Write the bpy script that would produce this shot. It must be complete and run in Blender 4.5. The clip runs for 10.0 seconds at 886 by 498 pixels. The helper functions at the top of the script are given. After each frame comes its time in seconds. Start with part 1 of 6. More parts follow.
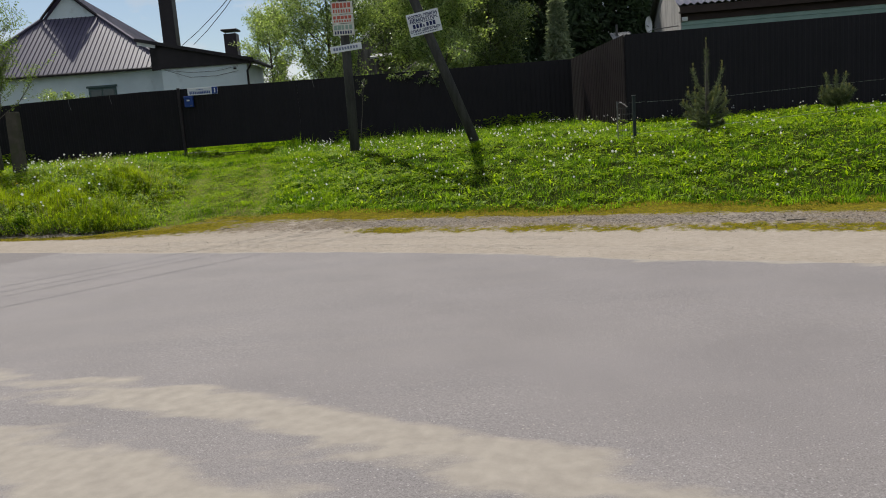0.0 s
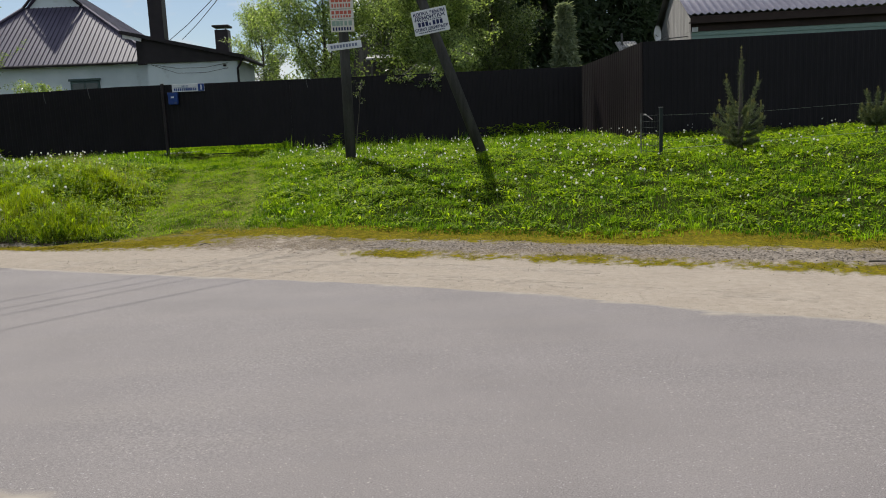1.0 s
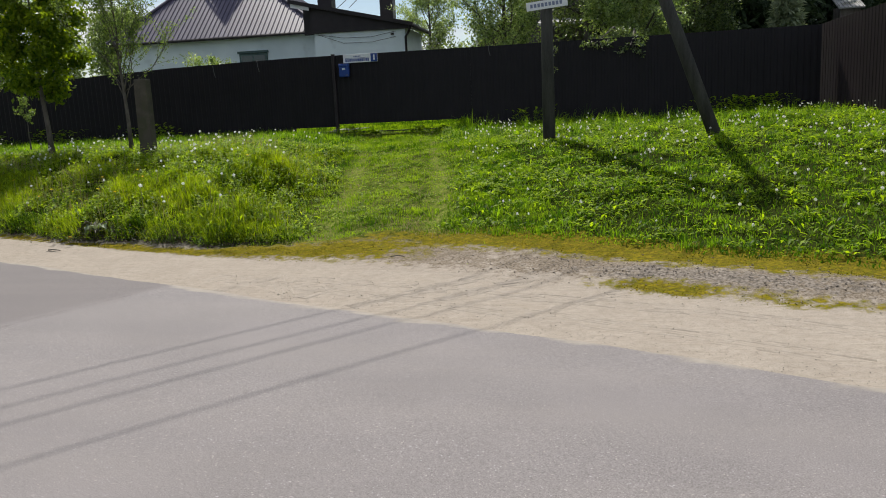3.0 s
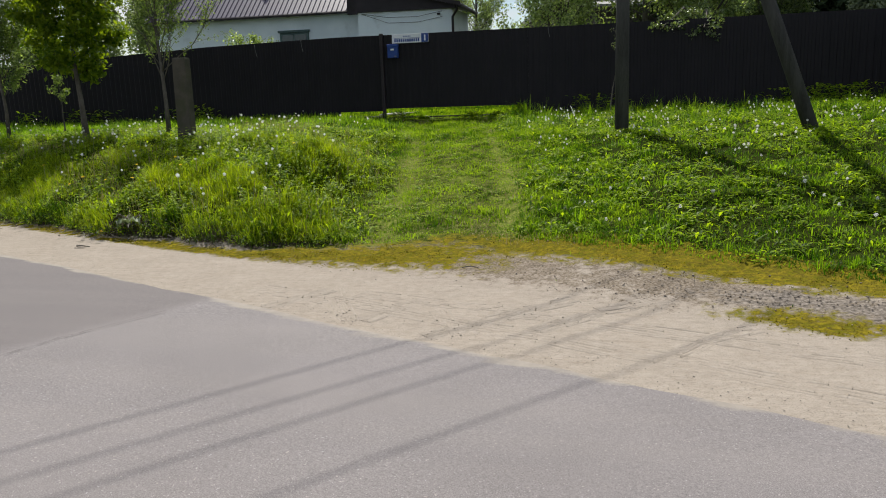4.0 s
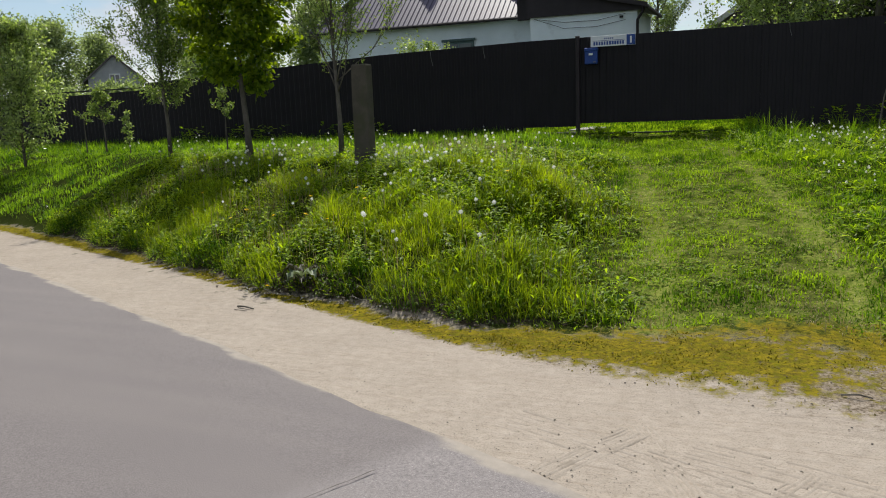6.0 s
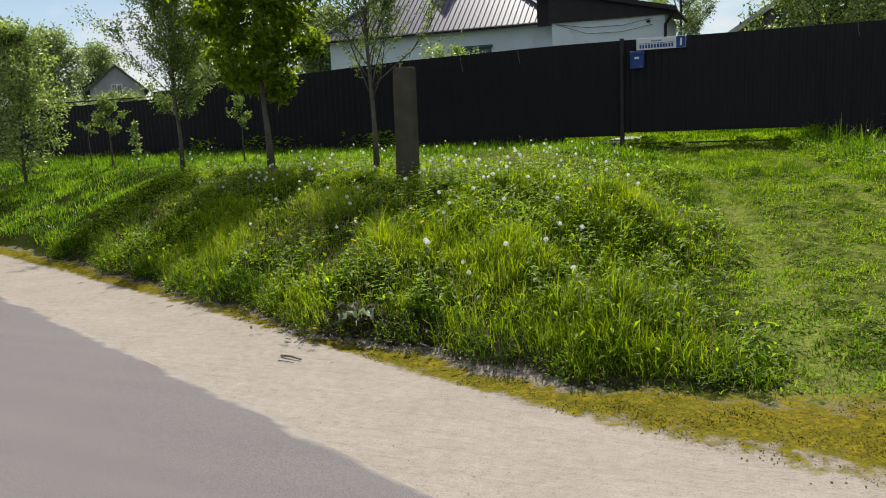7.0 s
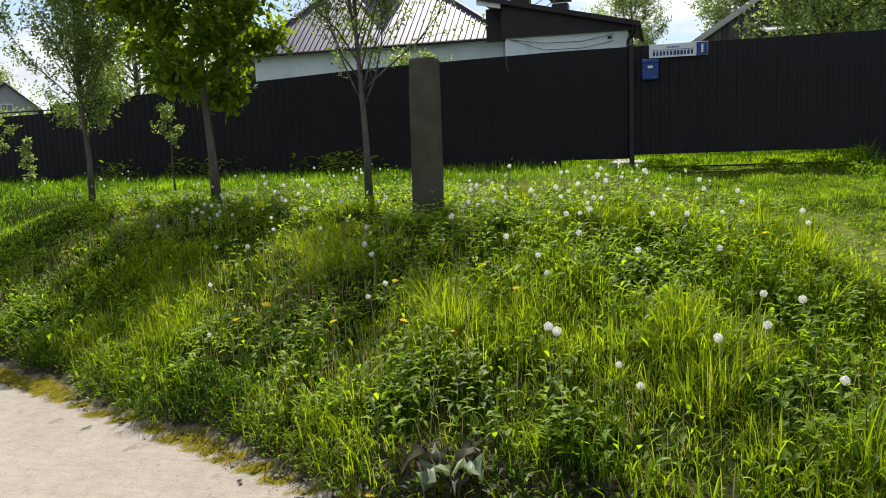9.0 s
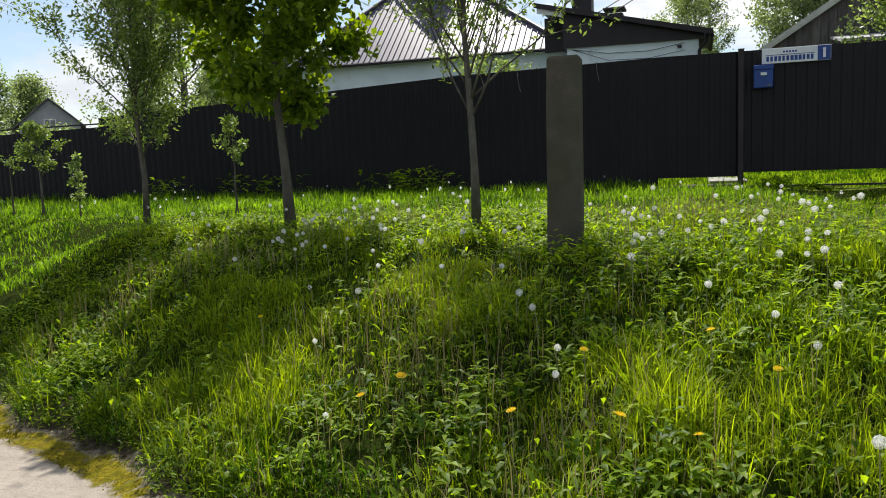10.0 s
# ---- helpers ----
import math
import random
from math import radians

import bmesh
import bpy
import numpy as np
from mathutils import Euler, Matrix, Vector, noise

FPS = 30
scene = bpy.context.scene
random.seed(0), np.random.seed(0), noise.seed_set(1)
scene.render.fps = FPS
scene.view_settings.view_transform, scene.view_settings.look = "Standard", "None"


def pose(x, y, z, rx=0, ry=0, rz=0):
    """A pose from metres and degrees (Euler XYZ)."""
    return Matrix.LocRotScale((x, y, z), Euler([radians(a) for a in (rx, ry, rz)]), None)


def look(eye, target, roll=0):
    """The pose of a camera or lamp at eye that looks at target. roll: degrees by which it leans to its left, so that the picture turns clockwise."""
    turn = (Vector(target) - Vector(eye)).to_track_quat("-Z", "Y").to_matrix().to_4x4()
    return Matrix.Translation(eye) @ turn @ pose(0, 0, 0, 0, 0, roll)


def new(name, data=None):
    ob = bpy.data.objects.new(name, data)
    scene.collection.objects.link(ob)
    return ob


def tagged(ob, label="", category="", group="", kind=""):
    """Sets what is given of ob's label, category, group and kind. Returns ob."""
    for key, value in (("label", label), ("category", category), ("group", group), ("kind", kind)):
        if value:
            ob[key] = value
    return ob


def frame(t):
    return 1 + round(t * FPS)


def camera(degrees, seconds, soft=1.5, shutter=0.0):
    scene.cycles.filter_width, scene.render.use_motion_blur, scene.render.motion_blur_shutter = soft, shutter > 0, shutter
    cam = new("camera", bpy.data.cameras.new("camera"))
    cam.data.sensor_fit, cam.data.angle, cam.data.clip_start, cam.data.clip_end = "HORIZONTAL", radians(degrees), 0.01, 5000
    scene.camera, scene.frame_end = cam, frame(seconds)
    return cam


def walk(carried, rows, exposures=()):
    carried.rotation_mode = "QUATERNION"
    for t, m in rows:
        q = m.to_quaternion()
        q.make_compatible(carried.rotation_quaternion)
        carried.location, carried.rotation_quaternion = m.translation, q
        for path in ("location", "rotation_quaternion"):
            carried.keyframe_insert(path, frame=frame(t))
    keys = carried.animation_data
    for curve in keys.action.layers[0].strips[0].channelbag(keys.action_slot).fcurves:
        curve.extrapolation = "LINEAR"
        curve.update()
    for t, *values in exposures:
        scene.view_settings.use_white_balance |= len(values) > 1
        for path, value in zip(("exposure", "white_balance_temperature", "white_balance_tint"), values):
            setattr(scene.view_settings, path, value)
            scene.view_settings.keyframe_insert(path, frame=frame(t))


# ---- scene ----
cam = camera(59.0, 10.0, soft=1.0)
PATH = [
    (0, (1.592, -2.298, 1.374), (1.593, -0.322, 1.068), -4.3),
    (0.5, (1.515, -1.5, 1.356), (1.539, 0.473, 1.03), -3.7),
    (1, (1.325, -0.826, 1.443), (1.359, 1.152, 1.148), -2.5),
    (1.5, (1.031, -0.165, 1.461), (1.05, 1.814, 1.17), -1.7),
    (2, (0.795, 0.456, 1.507), (0.681, 2.43, 1.207), -3.1),
    (2.5, (0.499, 1.06, 1.566), (0.129, 3.002, 1.269), -3.5),
    (2.7, (0.35, 1.367, 1.585), (0.001, 3.31, 1.264), -3.0),
    (3.8, (-0.292, 2.603, 1.701), (-0.654, 4.53, 1.31), -1.9),
    (4, (-0.477, 2.865, 1.679), (-0.897, 4.781, 1.287), -2.0),
    (4.5, (-0.89, 3.54, 1.7), (-1.509, 5.4, 1.304), -2.9),
    (5, (-1.363, 4.127, 1.684), (-2.05, 5.964, 1.295), -1.2),
    (5.5, (-1.74, 4.666, 1.695), (-2.427, 6.505, 1.312), -1.8),
    (5.7, (-1.947, 4.904, 1.733), (-2.694, 6.727, 1.387), -2.4),
    (6.8, (-3.197, 5.96, 1.732), (-3.961, 7.772, 1.367), -2.3),
    (7, (-3.387, 6.158, 1.742), (-4.145, 7.98, 1.416), -2.5),
    (7.5, (-3.983, 6.755, 1.722), (-4.664, 8.618, 1.466), -2.5),
    (8, (-4.425, 7.327, 1.716), (-5.061, 9.208, 1.479), -2.4),
    (8.5, (-4.997, 7.826, 1.695), (-5.593, 9.718, 1.439), -2.2),
    (9, (-5.485, 8.368, 1.666), (-6.03, 10.274, 1.395), -2.2),
    (9.5, (-6.043, 8.912, 1.706), (-6.618, 10.814, 1.483), -2.1),
    (10, (-6.601, 9.388, 1.713), (-7.222, 11.275, 1.482), -2.2),
]
EXPOSURES = [(0, -0.08), (1.0, -0.04), (2.0, 0.06), (4.0, 0.12), (5.5, 0.1), (7.5, 0.24), (8.5, 0.29), (9.0, 0.50), (9.5, 0.64), (10.0, 0.44)]
walk(cam, [(t, look(eye, target, roll)) for t, eye, target, roll in PATH], EXPOSURES)


# ---- light: late-spring noon sun behind the houses, broken white cloud ----
SUN_EL, SUN_AZ = 53.0, 24.0  # height; degrees to the left of +y
sun_way = Vector((-math.sin(radians(SUN_AZ)) * math.cos(radians(SUN_EL)), math.cos(radians(SUN_AZ)) * math.cos(radians(SUN_EL)), math.sin(radians(SUN_EL))))
sun = new("sun", bpy.data.lights.new("sun", "SUN"))
sun.data.energy, sun.data.angle, sun.data.color = 4.85, radians(0.53), (1.0, 0.955, 0.88)
sun.matrix_world = look(sun_way * 60, (0, 0, 0))
scene.view_settings.exposure = 0.0

world = bpy.data.worlds.new("sky")
scene.world = world
world.use_nodes = True
wn, wl = world.node_tree.nodes, world.node_tree.links
wn.clear()
w_out, w_bg = wn.new("ShaderNodeOutputWorld"), wn.new("ShaderNodeBackground")
w_sky = wn.new("ShaderNodeTexSky")
w_sky.sky_type, w_sky.sun_disc = "NISHITA", False
w_sky.sun_elevation, w_sky.sun_rotation = radians(SUN_EL), radians(-SUN_AZ)
w_sky.air_density, w_sky.dust_density, w_sky.ozone_density = 1.0, 0.6, 1.5
w_coord, w_map = wn.new("ShaderNodeTexCoord"), wn.new("ShaderNodeMapping")
w_map.inputs["Scale"].default_value = (1.0, 1.0, 2.6)
w_noise, w_ramp = wn.new("ShaderNodeTexNoise"), wn.new("ShaderNodeValToRGB")
w_noise.inputs["Scale"].default_value, w_noise.inputs["Detail"].default_value = 3.4, 9.0
w_noise.inputs["Roughness"].default_value = 0.58
w_ramp.color_ramp.elements[0].position, w_ramp.color_ramp.elements[1].position = 0.45, 0.57
w_shade, w_cloud = wn.new("ShaderNodeTexNoise"), wn.new("ShaderNodeValToRGB")
w_shade.inputs["Scale"].default_value, w_shade.inputs["Detail"].default_value = 6.0, 6.0
w_cloud.color_ramp.elements[0].position, w_cloud.color_ramp.elements[1].position = 0.3, 0.65
w_cloud.color_ramp.elements[0].color, w_cloud.color_ramp.elements[1].color = (5.8, 6.2, 6.9, 1), (10.4, 10.4, 10.4, 1)
w_mix = wn.new("ShaderNodeMixRGB")
wl.new(w_coord.outputs["Generated"], w_map.inputs["Vector"])
wl.new(w_map.outputs[0], w_noise.inputs["Vector"])
wl.new(w_map.outputs[0], w_shade.inputs["Vector"])
wl.new(w_noise.outputs["Fac"], w_ramp.inputs[0])
wl.new(w_shade.outputs["Fac"], w_cloud.inputs[0])
wl.new(w_ramp.outputs[0], w_mix.inputs[0])
wl.new(w_sky.outputs[0], w_mix.inputs[1])
wl.new(w_cloud.outputs[0], w_mix.inputs[2])
wl.new(w_mix.outputs[0], w_bg.inputs["Color"])
w_bg.inputs["Strength"].default_value = 0.088
wl.new(w_bg.outputs[0], w_out.inputs["Surface"])


# ---- materials ----
def mat(name, c1, c2, scale=8.0, rough=0.8, bump=0.2, fine=60.0, metal=0.0, spec=0.3, wear=None, wear_at=0.62, stretch=(1, 1, 1), through_light=0.0, per_object=0.0):
    """Two colours mixed by noise at two scales, a bump of the finer one, and a third colour where it is worn or stained."""
    m = bpy.data.materials.new(name)
    m.use_nodes = True
    n, l = m.node_tree.nodes, m.node_tree.links
    bsdf, out = n["Principled BSDF"], n["Material Output"]
    co, mp = n.new("ShaderNodeTexCoord"), n.new("ShaderNodeMapping")
    mp.inputs["Scale"].default_value = stretch
    l.new(co.outputs["Object"], mp.inputs["Vector"])
    big, small = n.new("ShaderNodeTexNoise"), n.new("ShaderNodeTexNoise")
    big.inputs["Scale"].default_value, small.inputs["Scale"].default_value = scale, fine
    big.inputs["Detail"].default_value, small.inputs["Detail"].default_value = 5, 3
    add = n.new("ShaderNodeMath")
    add.operation = "MULTIPLY_ADD"
    add.inputs[1].default_value, add.inputs[2].default_value = 0.45, 0.0
    l.new(mp.outputs[0], big.inputs["Vector"]), l.new(mp.outputs[0], small.inputs["Vector"])
    l.new(small.outputs["Fac"], add.inputs[0])
    tot = n.new("ShaderNodeMath")
    l.new(add.outputs[0], tot.inputs[0]), l.new(big.outputs["Fac"], tot.inputs[1])
    ramp = n.new("ShaderNodeValToRGB")
    ramp.color_ramp.elements[0].position, ramp.color_ramp.elements[1].position = 0.5, 0.95
    ramp.color_ramp.elements[0].color, ramp.color_ramp.elements[1].color = (*c1, 1), (*c2, 1)
    l.new(tot.outputs[0], ramp.inputs[0])
    col = ramp.outputs[0]
    if wear:
        w, wr, mx = n.new("ShaderNodeTexNoise"), n.new("ShaderNodeValToRGB"), n.new("ShaderNodeMixRGB")
        w.inputs["Scale"].default_value, w.inputs["Detail"].default_value = scale * 0.6 + 0.7, 8
        wr.color_ramp.elements[0].position, wr.color_ramp.elements[1].position = wear_at - 0.06, wear_at + 0.08
        l.new(co.outputs["Object"], w.inputs["Vector"]), l.new(w.outputs["Fac"], wr.inputs[0])
        l.new(wr.outputs[0], mx.inputs[0]), l.new(col, mx.inputs[1])
        mx.inputs[2].default_value = (*wear, 1)
        col = mx.outputs[0]
    if per_object:
        info, hsv, rng_map = n.new("ShaderNodeObjectInfo"), n.new("ShaderNodeHueSaturation"), n.new("ShaderNodeMapRange")
        rng_map.inputs["To Min"].default_value, rng_map.inputs["To Max"].default_value = 1 - per_object, 1 + per_object
        l.new(info.outputs["Random"], rng_map.inputs["Value"]), l.new(rng_map.outputs[0], hsv.inputs["Value"])
        l.new(col, hsv.inputs["Color"])
        col = hsv.outputs[0]
    l.new(col, bsdf.inputs["Base Color"])
    bsdf.inputs["Roughness"].default_value, bsdf.inputs["Metallic"].default_value = rough, metal
    bsdf.inputs["Specular IOR Level"].default_value = spec
    if bump:
        b = n.new("ShaderNodeBump")
        b.inputs["Strength"].default_value, b.inputs["Distance"].default_value = bump, 0.01
        l.new(tot.outputs[0], b.inputs["Height"]), l.new(b.outputs[0], bsdf.inputs["Normal"])
    return m


def leaf_mat(name, dark, light, glow, rough=0.5, share=0.45, gloss=0.14):
    """Foliage: each leaf has its own tint, and lets sunlight through."""
    m = bpy.data.materials.new(name)
    m.use_nodes = True
    n, l = m.node_tree.nodes, m.node_tree.links
    bsdf, out = n["Principled BSDF"], n["Material Output"]
    at, ramp = n.new("ShaderNodeAttribute"), n.new("ShaderNodeValToRGB")
    at.attribute_name = "tint"
    l.new(at.outputs["Fac"], ramp.inputs[0])
    ramp.color_ramp.elements[0].color, ramp.color_ramp.elements[1].color = (*dark, 1), (*light, 1)
    l.new(ramp.outputs[0], bsdf.inputs["Base Color"])
    bsdf.inputs["Roughness"].default_value, bsdf.inputs["Specular IOR Level"].default_value = rough, gloss
    tr, mix, tc = n.new("ShaderNodeBsdfTranslucent"), n.new("ShaderNodeMixShader"), n.new("ShaderNodeMixRGB")
    tc.blend_type = "MULTIPLY"
    tc.inputs[0].default_value = 1.0
    tc.inputs[2].default_value = (*glow, 1)
    l.new(ramp.outputs[0], tc.inputs[1]), l.new(tc.outputs[0], tr.inputs["Color"])
    mix.inputs[0].default_value = share
    l.new(bsdf.outputs[0], mix.inputs[1]), l.new(tr.outputs[0], mix.inputs[2]), l.new(mix.outputs[0], out.inputs["Surface"])
    return m


GRASS = leaf_mat("grass_blades", (0.026, 0.064, 0.005), (0.325, 0.395, 0.022), (2.1, 2.15, 0.42), rough=0.4, share=0.45, gloss=0.08)
MEADOW = leaf_mat("meadow_blades", (0.018, 0.058, 0.005), (0.25, 0.375, 0.030), (1.95, 2.15, 0.45), rough=0.45, share=0.47, gloss=0.12)
MOSSY = leaf_mat("moss_tips", (0.06, 0.066, 0.008), (0.235, 0.205, 0.016), (1.6, 1.4, 0.5), rough=0.8, share=0.35)
MOWN = leaf_mat("short_grass", (0.030, 0.085, 0.005), (0.25, 0.34, 0.030), (1.8, 1.95, 0.45), rough=0.6, share=0.5, gloss=0.02)
DRY = leaf_mat("dry_stems", (0.20, 0.17, 0.08), (0.36, 0.31, 0.17), (1.2, 1.1, 0.8), share=0.3)
WEED = leaf_mat("broad_weed_leaves", (0.030, 0.080, 0.006), (0.25, 0.35, 0.026), (2.2, 2.15, 0.40), rough=0.45, share=0.52, gloss=0.12)
MAPLE = leaf_mat("broad_tree_leaves", (0.032, 0.072, 0.010), (0.19, 0.26, 0.026), (2.7, 2.5, 0.4), rough=0.4, share=0.52)
SMALL_LEAF = leaf_mat("small_tree_leaves", (0.06, 0.11, 0.03), (0.24, 0.31, 0.11), (1.9, 1.9, 0.8), rough=0.36, share=0.42)
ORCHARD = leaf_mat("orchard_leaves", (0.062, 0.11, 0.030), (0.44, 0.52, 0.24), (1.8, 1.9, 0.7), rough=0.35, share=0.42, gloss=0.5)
# dark tree leaves; also foliage painted as shaded, two boughs and a sapling
DEEP_AND_SHADED = leaf_mat("deep_green_and_shaded_leaves", (0.026, 0.052, 0.015), (0.23, 0.29, 0.11), (1.6, 1.7, 0.7), rough=0.35, share=0.3, gloss=0.5)
DEAD_LEAF = leaf_mat("dead_dark_leaves", (0.015, 0.02, 0.010), (0.07, 0.065, 0.035), (1.1, 1.1, 0.9), share=0.15)
PALE_NEEDLE = leaf_mat("pale_spruce_needles", (0.16, 0.20, 0.13), (0.36, 0.41, 0.26), (1.3, 1.3, 0.8), share=0.35)
NEEDLE = leaf_mat("pine_needles", (0.06, 0.085, 0.042), (0.25, 0.29, 0.15), (1.3, 1.3, 0.8), share=0.2)
CONIFER = leaf_mat("conifer_needles", (0.018, 0.034, 0.015), (0.075, 0.11, 0.05), (1.2, 1.2, 0.8), share=0.2)
CANDLE = leaf_mat("young_pine_shoots", (0.20, 0.20, 0.07), (0.34, 0.32, 0.14), (1.3, 1.3, 0.8), share=0.2)
FAR_LEAF = leaf_mat("far_leaves", (0.09, 0.13, 0.055), (0.34, 0.41, 0.21), (1.7, 1.75, 0.9), share=0.45, gloss=0.35)
FLUFF = leaf_mat("dandelion_fluff", (0.8, 0.8, 0.77), (0.92, 0.92, 0.9), (1.05, 1.05, 1.02), share=0.6)
PETAL = leaf_mat("dandelion_petals", (0.80, 0.52, 0.01), (0.88, 0.66, 0.02), (1.1, 1.1, 0.8), share=0.45)
BARK = mat("grey_bark", (0.055, 0.050, 0.040), (0.14, 0.125, 0.105), 14, 0.9, 0.6, 90, stretch=(1, 1, 0.3))
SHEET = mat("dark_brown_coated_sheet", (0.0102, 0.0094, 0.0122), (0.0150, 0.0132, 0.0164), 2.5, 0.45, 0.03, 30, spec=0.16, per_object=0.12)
# same sheet made lighter and browner: sunlight painted on the side run
SHEET_SUNLIT = mat("sunlit_brown_coated_sheet", (0.0255, 0.0195, 0.0200), (0.033, 0.0255, 0.0260), 2.5, 0.45, 0.03, 30, spec=0.16, per_object=0.12)
ROOF = mat("plum_brown_metal_roof", (0.058, 0.050, 0.082), (0.080, 0.070, 0.112), 1.5, 0.42, 0.04, 25, spec=0.42)
TRIM_DARK = mat("dark_brown_trim", (0.016, 0.012, 0.014), (0.028, 0.021, 0.024), 3, 0.5, 0.05, 40)
PLASTER = mat("white_plaster", (0.68, 0.76, 0.79), (0.78, 0.86, 0.89), 1.3, 0.9, 0.25, 45, wear=(0.54, 0.60, 0.61), wear_at=0.68)
TRIM_WHITE = mat("white_painted_trim", (0.62, 0.63, 0.64), (0.76, 0.77, 0.78), 3, 0.6, 0.05, 40)
CONCRETE = mat("weathered_concrete", (0.050, 0.045, 0.034), (0.095, 0.085, 0.064), 5, 0.92, 0.7, 110, wear=(0.06, 0.06, 0.035), wear_at=0.55)
POLE_WOOD = mat("tarred_grey_pole_wood", (0.033, 0.033, 0.031), (0.080, 0.079, 0.074), 9, 0.9, 0.5, 90, stretch=(1, 1, 0.12))
OLD_WOOD = mat("weathered_grey_boards", (0.07, 0.062, 0.055), (0.17, 0.155, 0.14), 7, 0.9, 0.4, 60, stretch=(1, 1, 0.15), per_object=0.25)
SLATE = mat("grey_corrugated_roofing", (0.32, 0.32, 0.32), (0.48, 0.47, 0.46), 2, 0.85, 0.25, 50, wear=(0.22, 0.22, 0.19), wear_at=0.6)
METAL_LIGHT = mat("pale_lilac_metal_roofing", (0.44, 0.40, 0.45), (0.55, 0.51, 0.55), 2, 0.32, 0.05, 30, metal=0.4)
SIDING = mat("pale_green_siding", (0.24, 0.36, 0.315), (0.31, 0.43, 0.38), 2, 0.7, 0.08, 40, per_object=0.06)
SIDING_GREY = mat("grey_plank_siding", (0.30, 0.29, 0.28), (0.46, 0.445, 0.43), 3, 0.8, 0.2, 40, stretch=(1, 1, 0.2), per_object=0.1)
GLASS = mat("dark_window_glass", (0.02, 0.025, 0.03), (0.04, 0.05, 0.055), 1, 0.06, 0.0, 5, spec=0.8)
GREEN_PAINT = mat("faded_green_paint", (0.05, 0.09, 0.09), (0.09, 0.14, 0.13), 6, 0.6, 0.1, 60)
STEEL = mat("dull_steel", (0.12, 0.12, 0.12), (0.2, 0.2, 0.2), 8, 0.5, 0.1, 80, metal=0.6)
WHITE_PLATE = mat("white_enamel_plate", (0.66, 0.68, 0.72), (0.78, 0.79, 0.82), 6, 0.4, 0.02, 60)
BLUE = mat("signal_blue_paint", (0.012, 0.045, 0.21), (0.02, 0.065, 0.28), 6, 0.4, 0.02, 60)
INK = mat("dark_blue_ink", (0.012, 0.02, 0.09), (0.02, 0.03, 0.12), 20, 0.6, 0.0, 60)
RED_INK = mat("faded_red_ink", (0.50, 0.10, 0.07), (0.60, 0.16, 0.11), 20, 0.7, 0.0, 60)
GREEN_INK = mat("faded_green_ink", (0.25, 0.36, 0.30), (0.34, 0.44, 0.38), 20, 0.7, 0.0, 60)
PAPER = mat("sun-bleached_paper", (0.58, 0.56, 0.50), (0.72, 0.70, 0.64), 20, 0.9, 0.1, 60)
CABLE = mat("black_cable", (0.012, 0.012, 0.012), (0.03, 0.03, 0.03), 20, 0.6, 0.0, 60)
ROPE = mat("pale_green_cord", (0.38, 0.45, 0.36), (0.5, 0.56, 0.46), 40, 0.8, 0.0, 60)
STONE = mat("road_gravel", (0.15, 0.126, 0.102), (0.36, 0.31, 0.26), 14, 0.9, 0.3, 60)
DARK_STONE = mat("dark_pebbles", (0.11, 0.097, 0.084), (0.26, 0.23, 0.20), 14, 0.9, 0.3, 60)
RED_ROOF = mat("faded_red_roof", (0.10, 0.088, 0.085), (0.15, 0.13, 0.125), 2, 0.8, 0.1, 30)
GREY_WALL = mat("grey_block_wall", (0.30, 0.31, 0.32), (0.40, 0.41, 0.42), 2, 0.9, 0.1, 30)


# ---- builders ----
def part(name, bm, material, parent=None, label="", smooth=False):
    """A bmesh as one mesh object, under a thing or a part."""
    me = bpy.data.meshes.new(name)
    bm.to_mesh(me)
    bm.free()
    me.materials.append(material)
    if smooth:
        for p in me.polygons:
            p.use_smooth = True
    ob = new(name, me)
    if parent:
        ob.parent = parent
    return tagged(ob, label)


def share(name, me, parent, m):
    """One more object on a mesh that exists already."""
    ob = new(name, me)
    ob.parent = parent
    ob.matrix_basis = m
    return ob


def mesh_np(name, verts, faces, material, tint=None, parent=None, smooth=False):
    """Many faces of one corner count, from arrays."""
    me = bpy.data.meshes.new(name)
    verts, faces = np.asarray(verts, np.float32), np.asarray(faces, np.int32)
    k = faces.shape[1]
    me.vertices.add(len(verts)), me.loops.add(faces.size), me.polygons.add(len(faces))
    me.vertices.foreach_set("co", verts.ravel())
    me.loops.foreach_set("vertex_index", faces.ravel())
    me.polygons.foreach_set("loop_start", np.arange(0, faces.size, k, dtype=np.int32))
    if smooth:
        me.polygons.foreach_set("use_smooth", np.ones(len(faces), bool))
    if tint is not None:
        me.attributes.new("tint", "FLOAT", "POINT").data.foreach_set("value", np.asarray(tint, np.float32))
    me.materials.append(material)
    me.update(calc_edges=True)
    ob = new(name, me)
    if parent:
        ob.parent = parent
    return ob


def thing(name, label, category, group="", kind="", at=(0, 0, 0)):
    ob = new(name)
    ob.empty_display_size = 0.2
    ob.location = at
    return tagged(ob, label, category, group, kind)


def box(bm, lo, hi, bevel=0.0):
    lo, hi = Vector(lo), Vector(hi)
    made = bmesh.ops.create_cube(bm, size=1.0, matrix=Matrix.LocRotScale((lo + hi) / 2, None, hi - lo))
    if bevel:
        edges = list({e for v in made["verts"] for e in v.link_edges})
        bmesh.ops.bevel(bm, geom=edges, offset=bevel, segments=1, affect="EDGES")
    return bm


def one_box(lo, hi, bevel=0.0):
    return box(bmesh.new(), lo, hi, bevel)


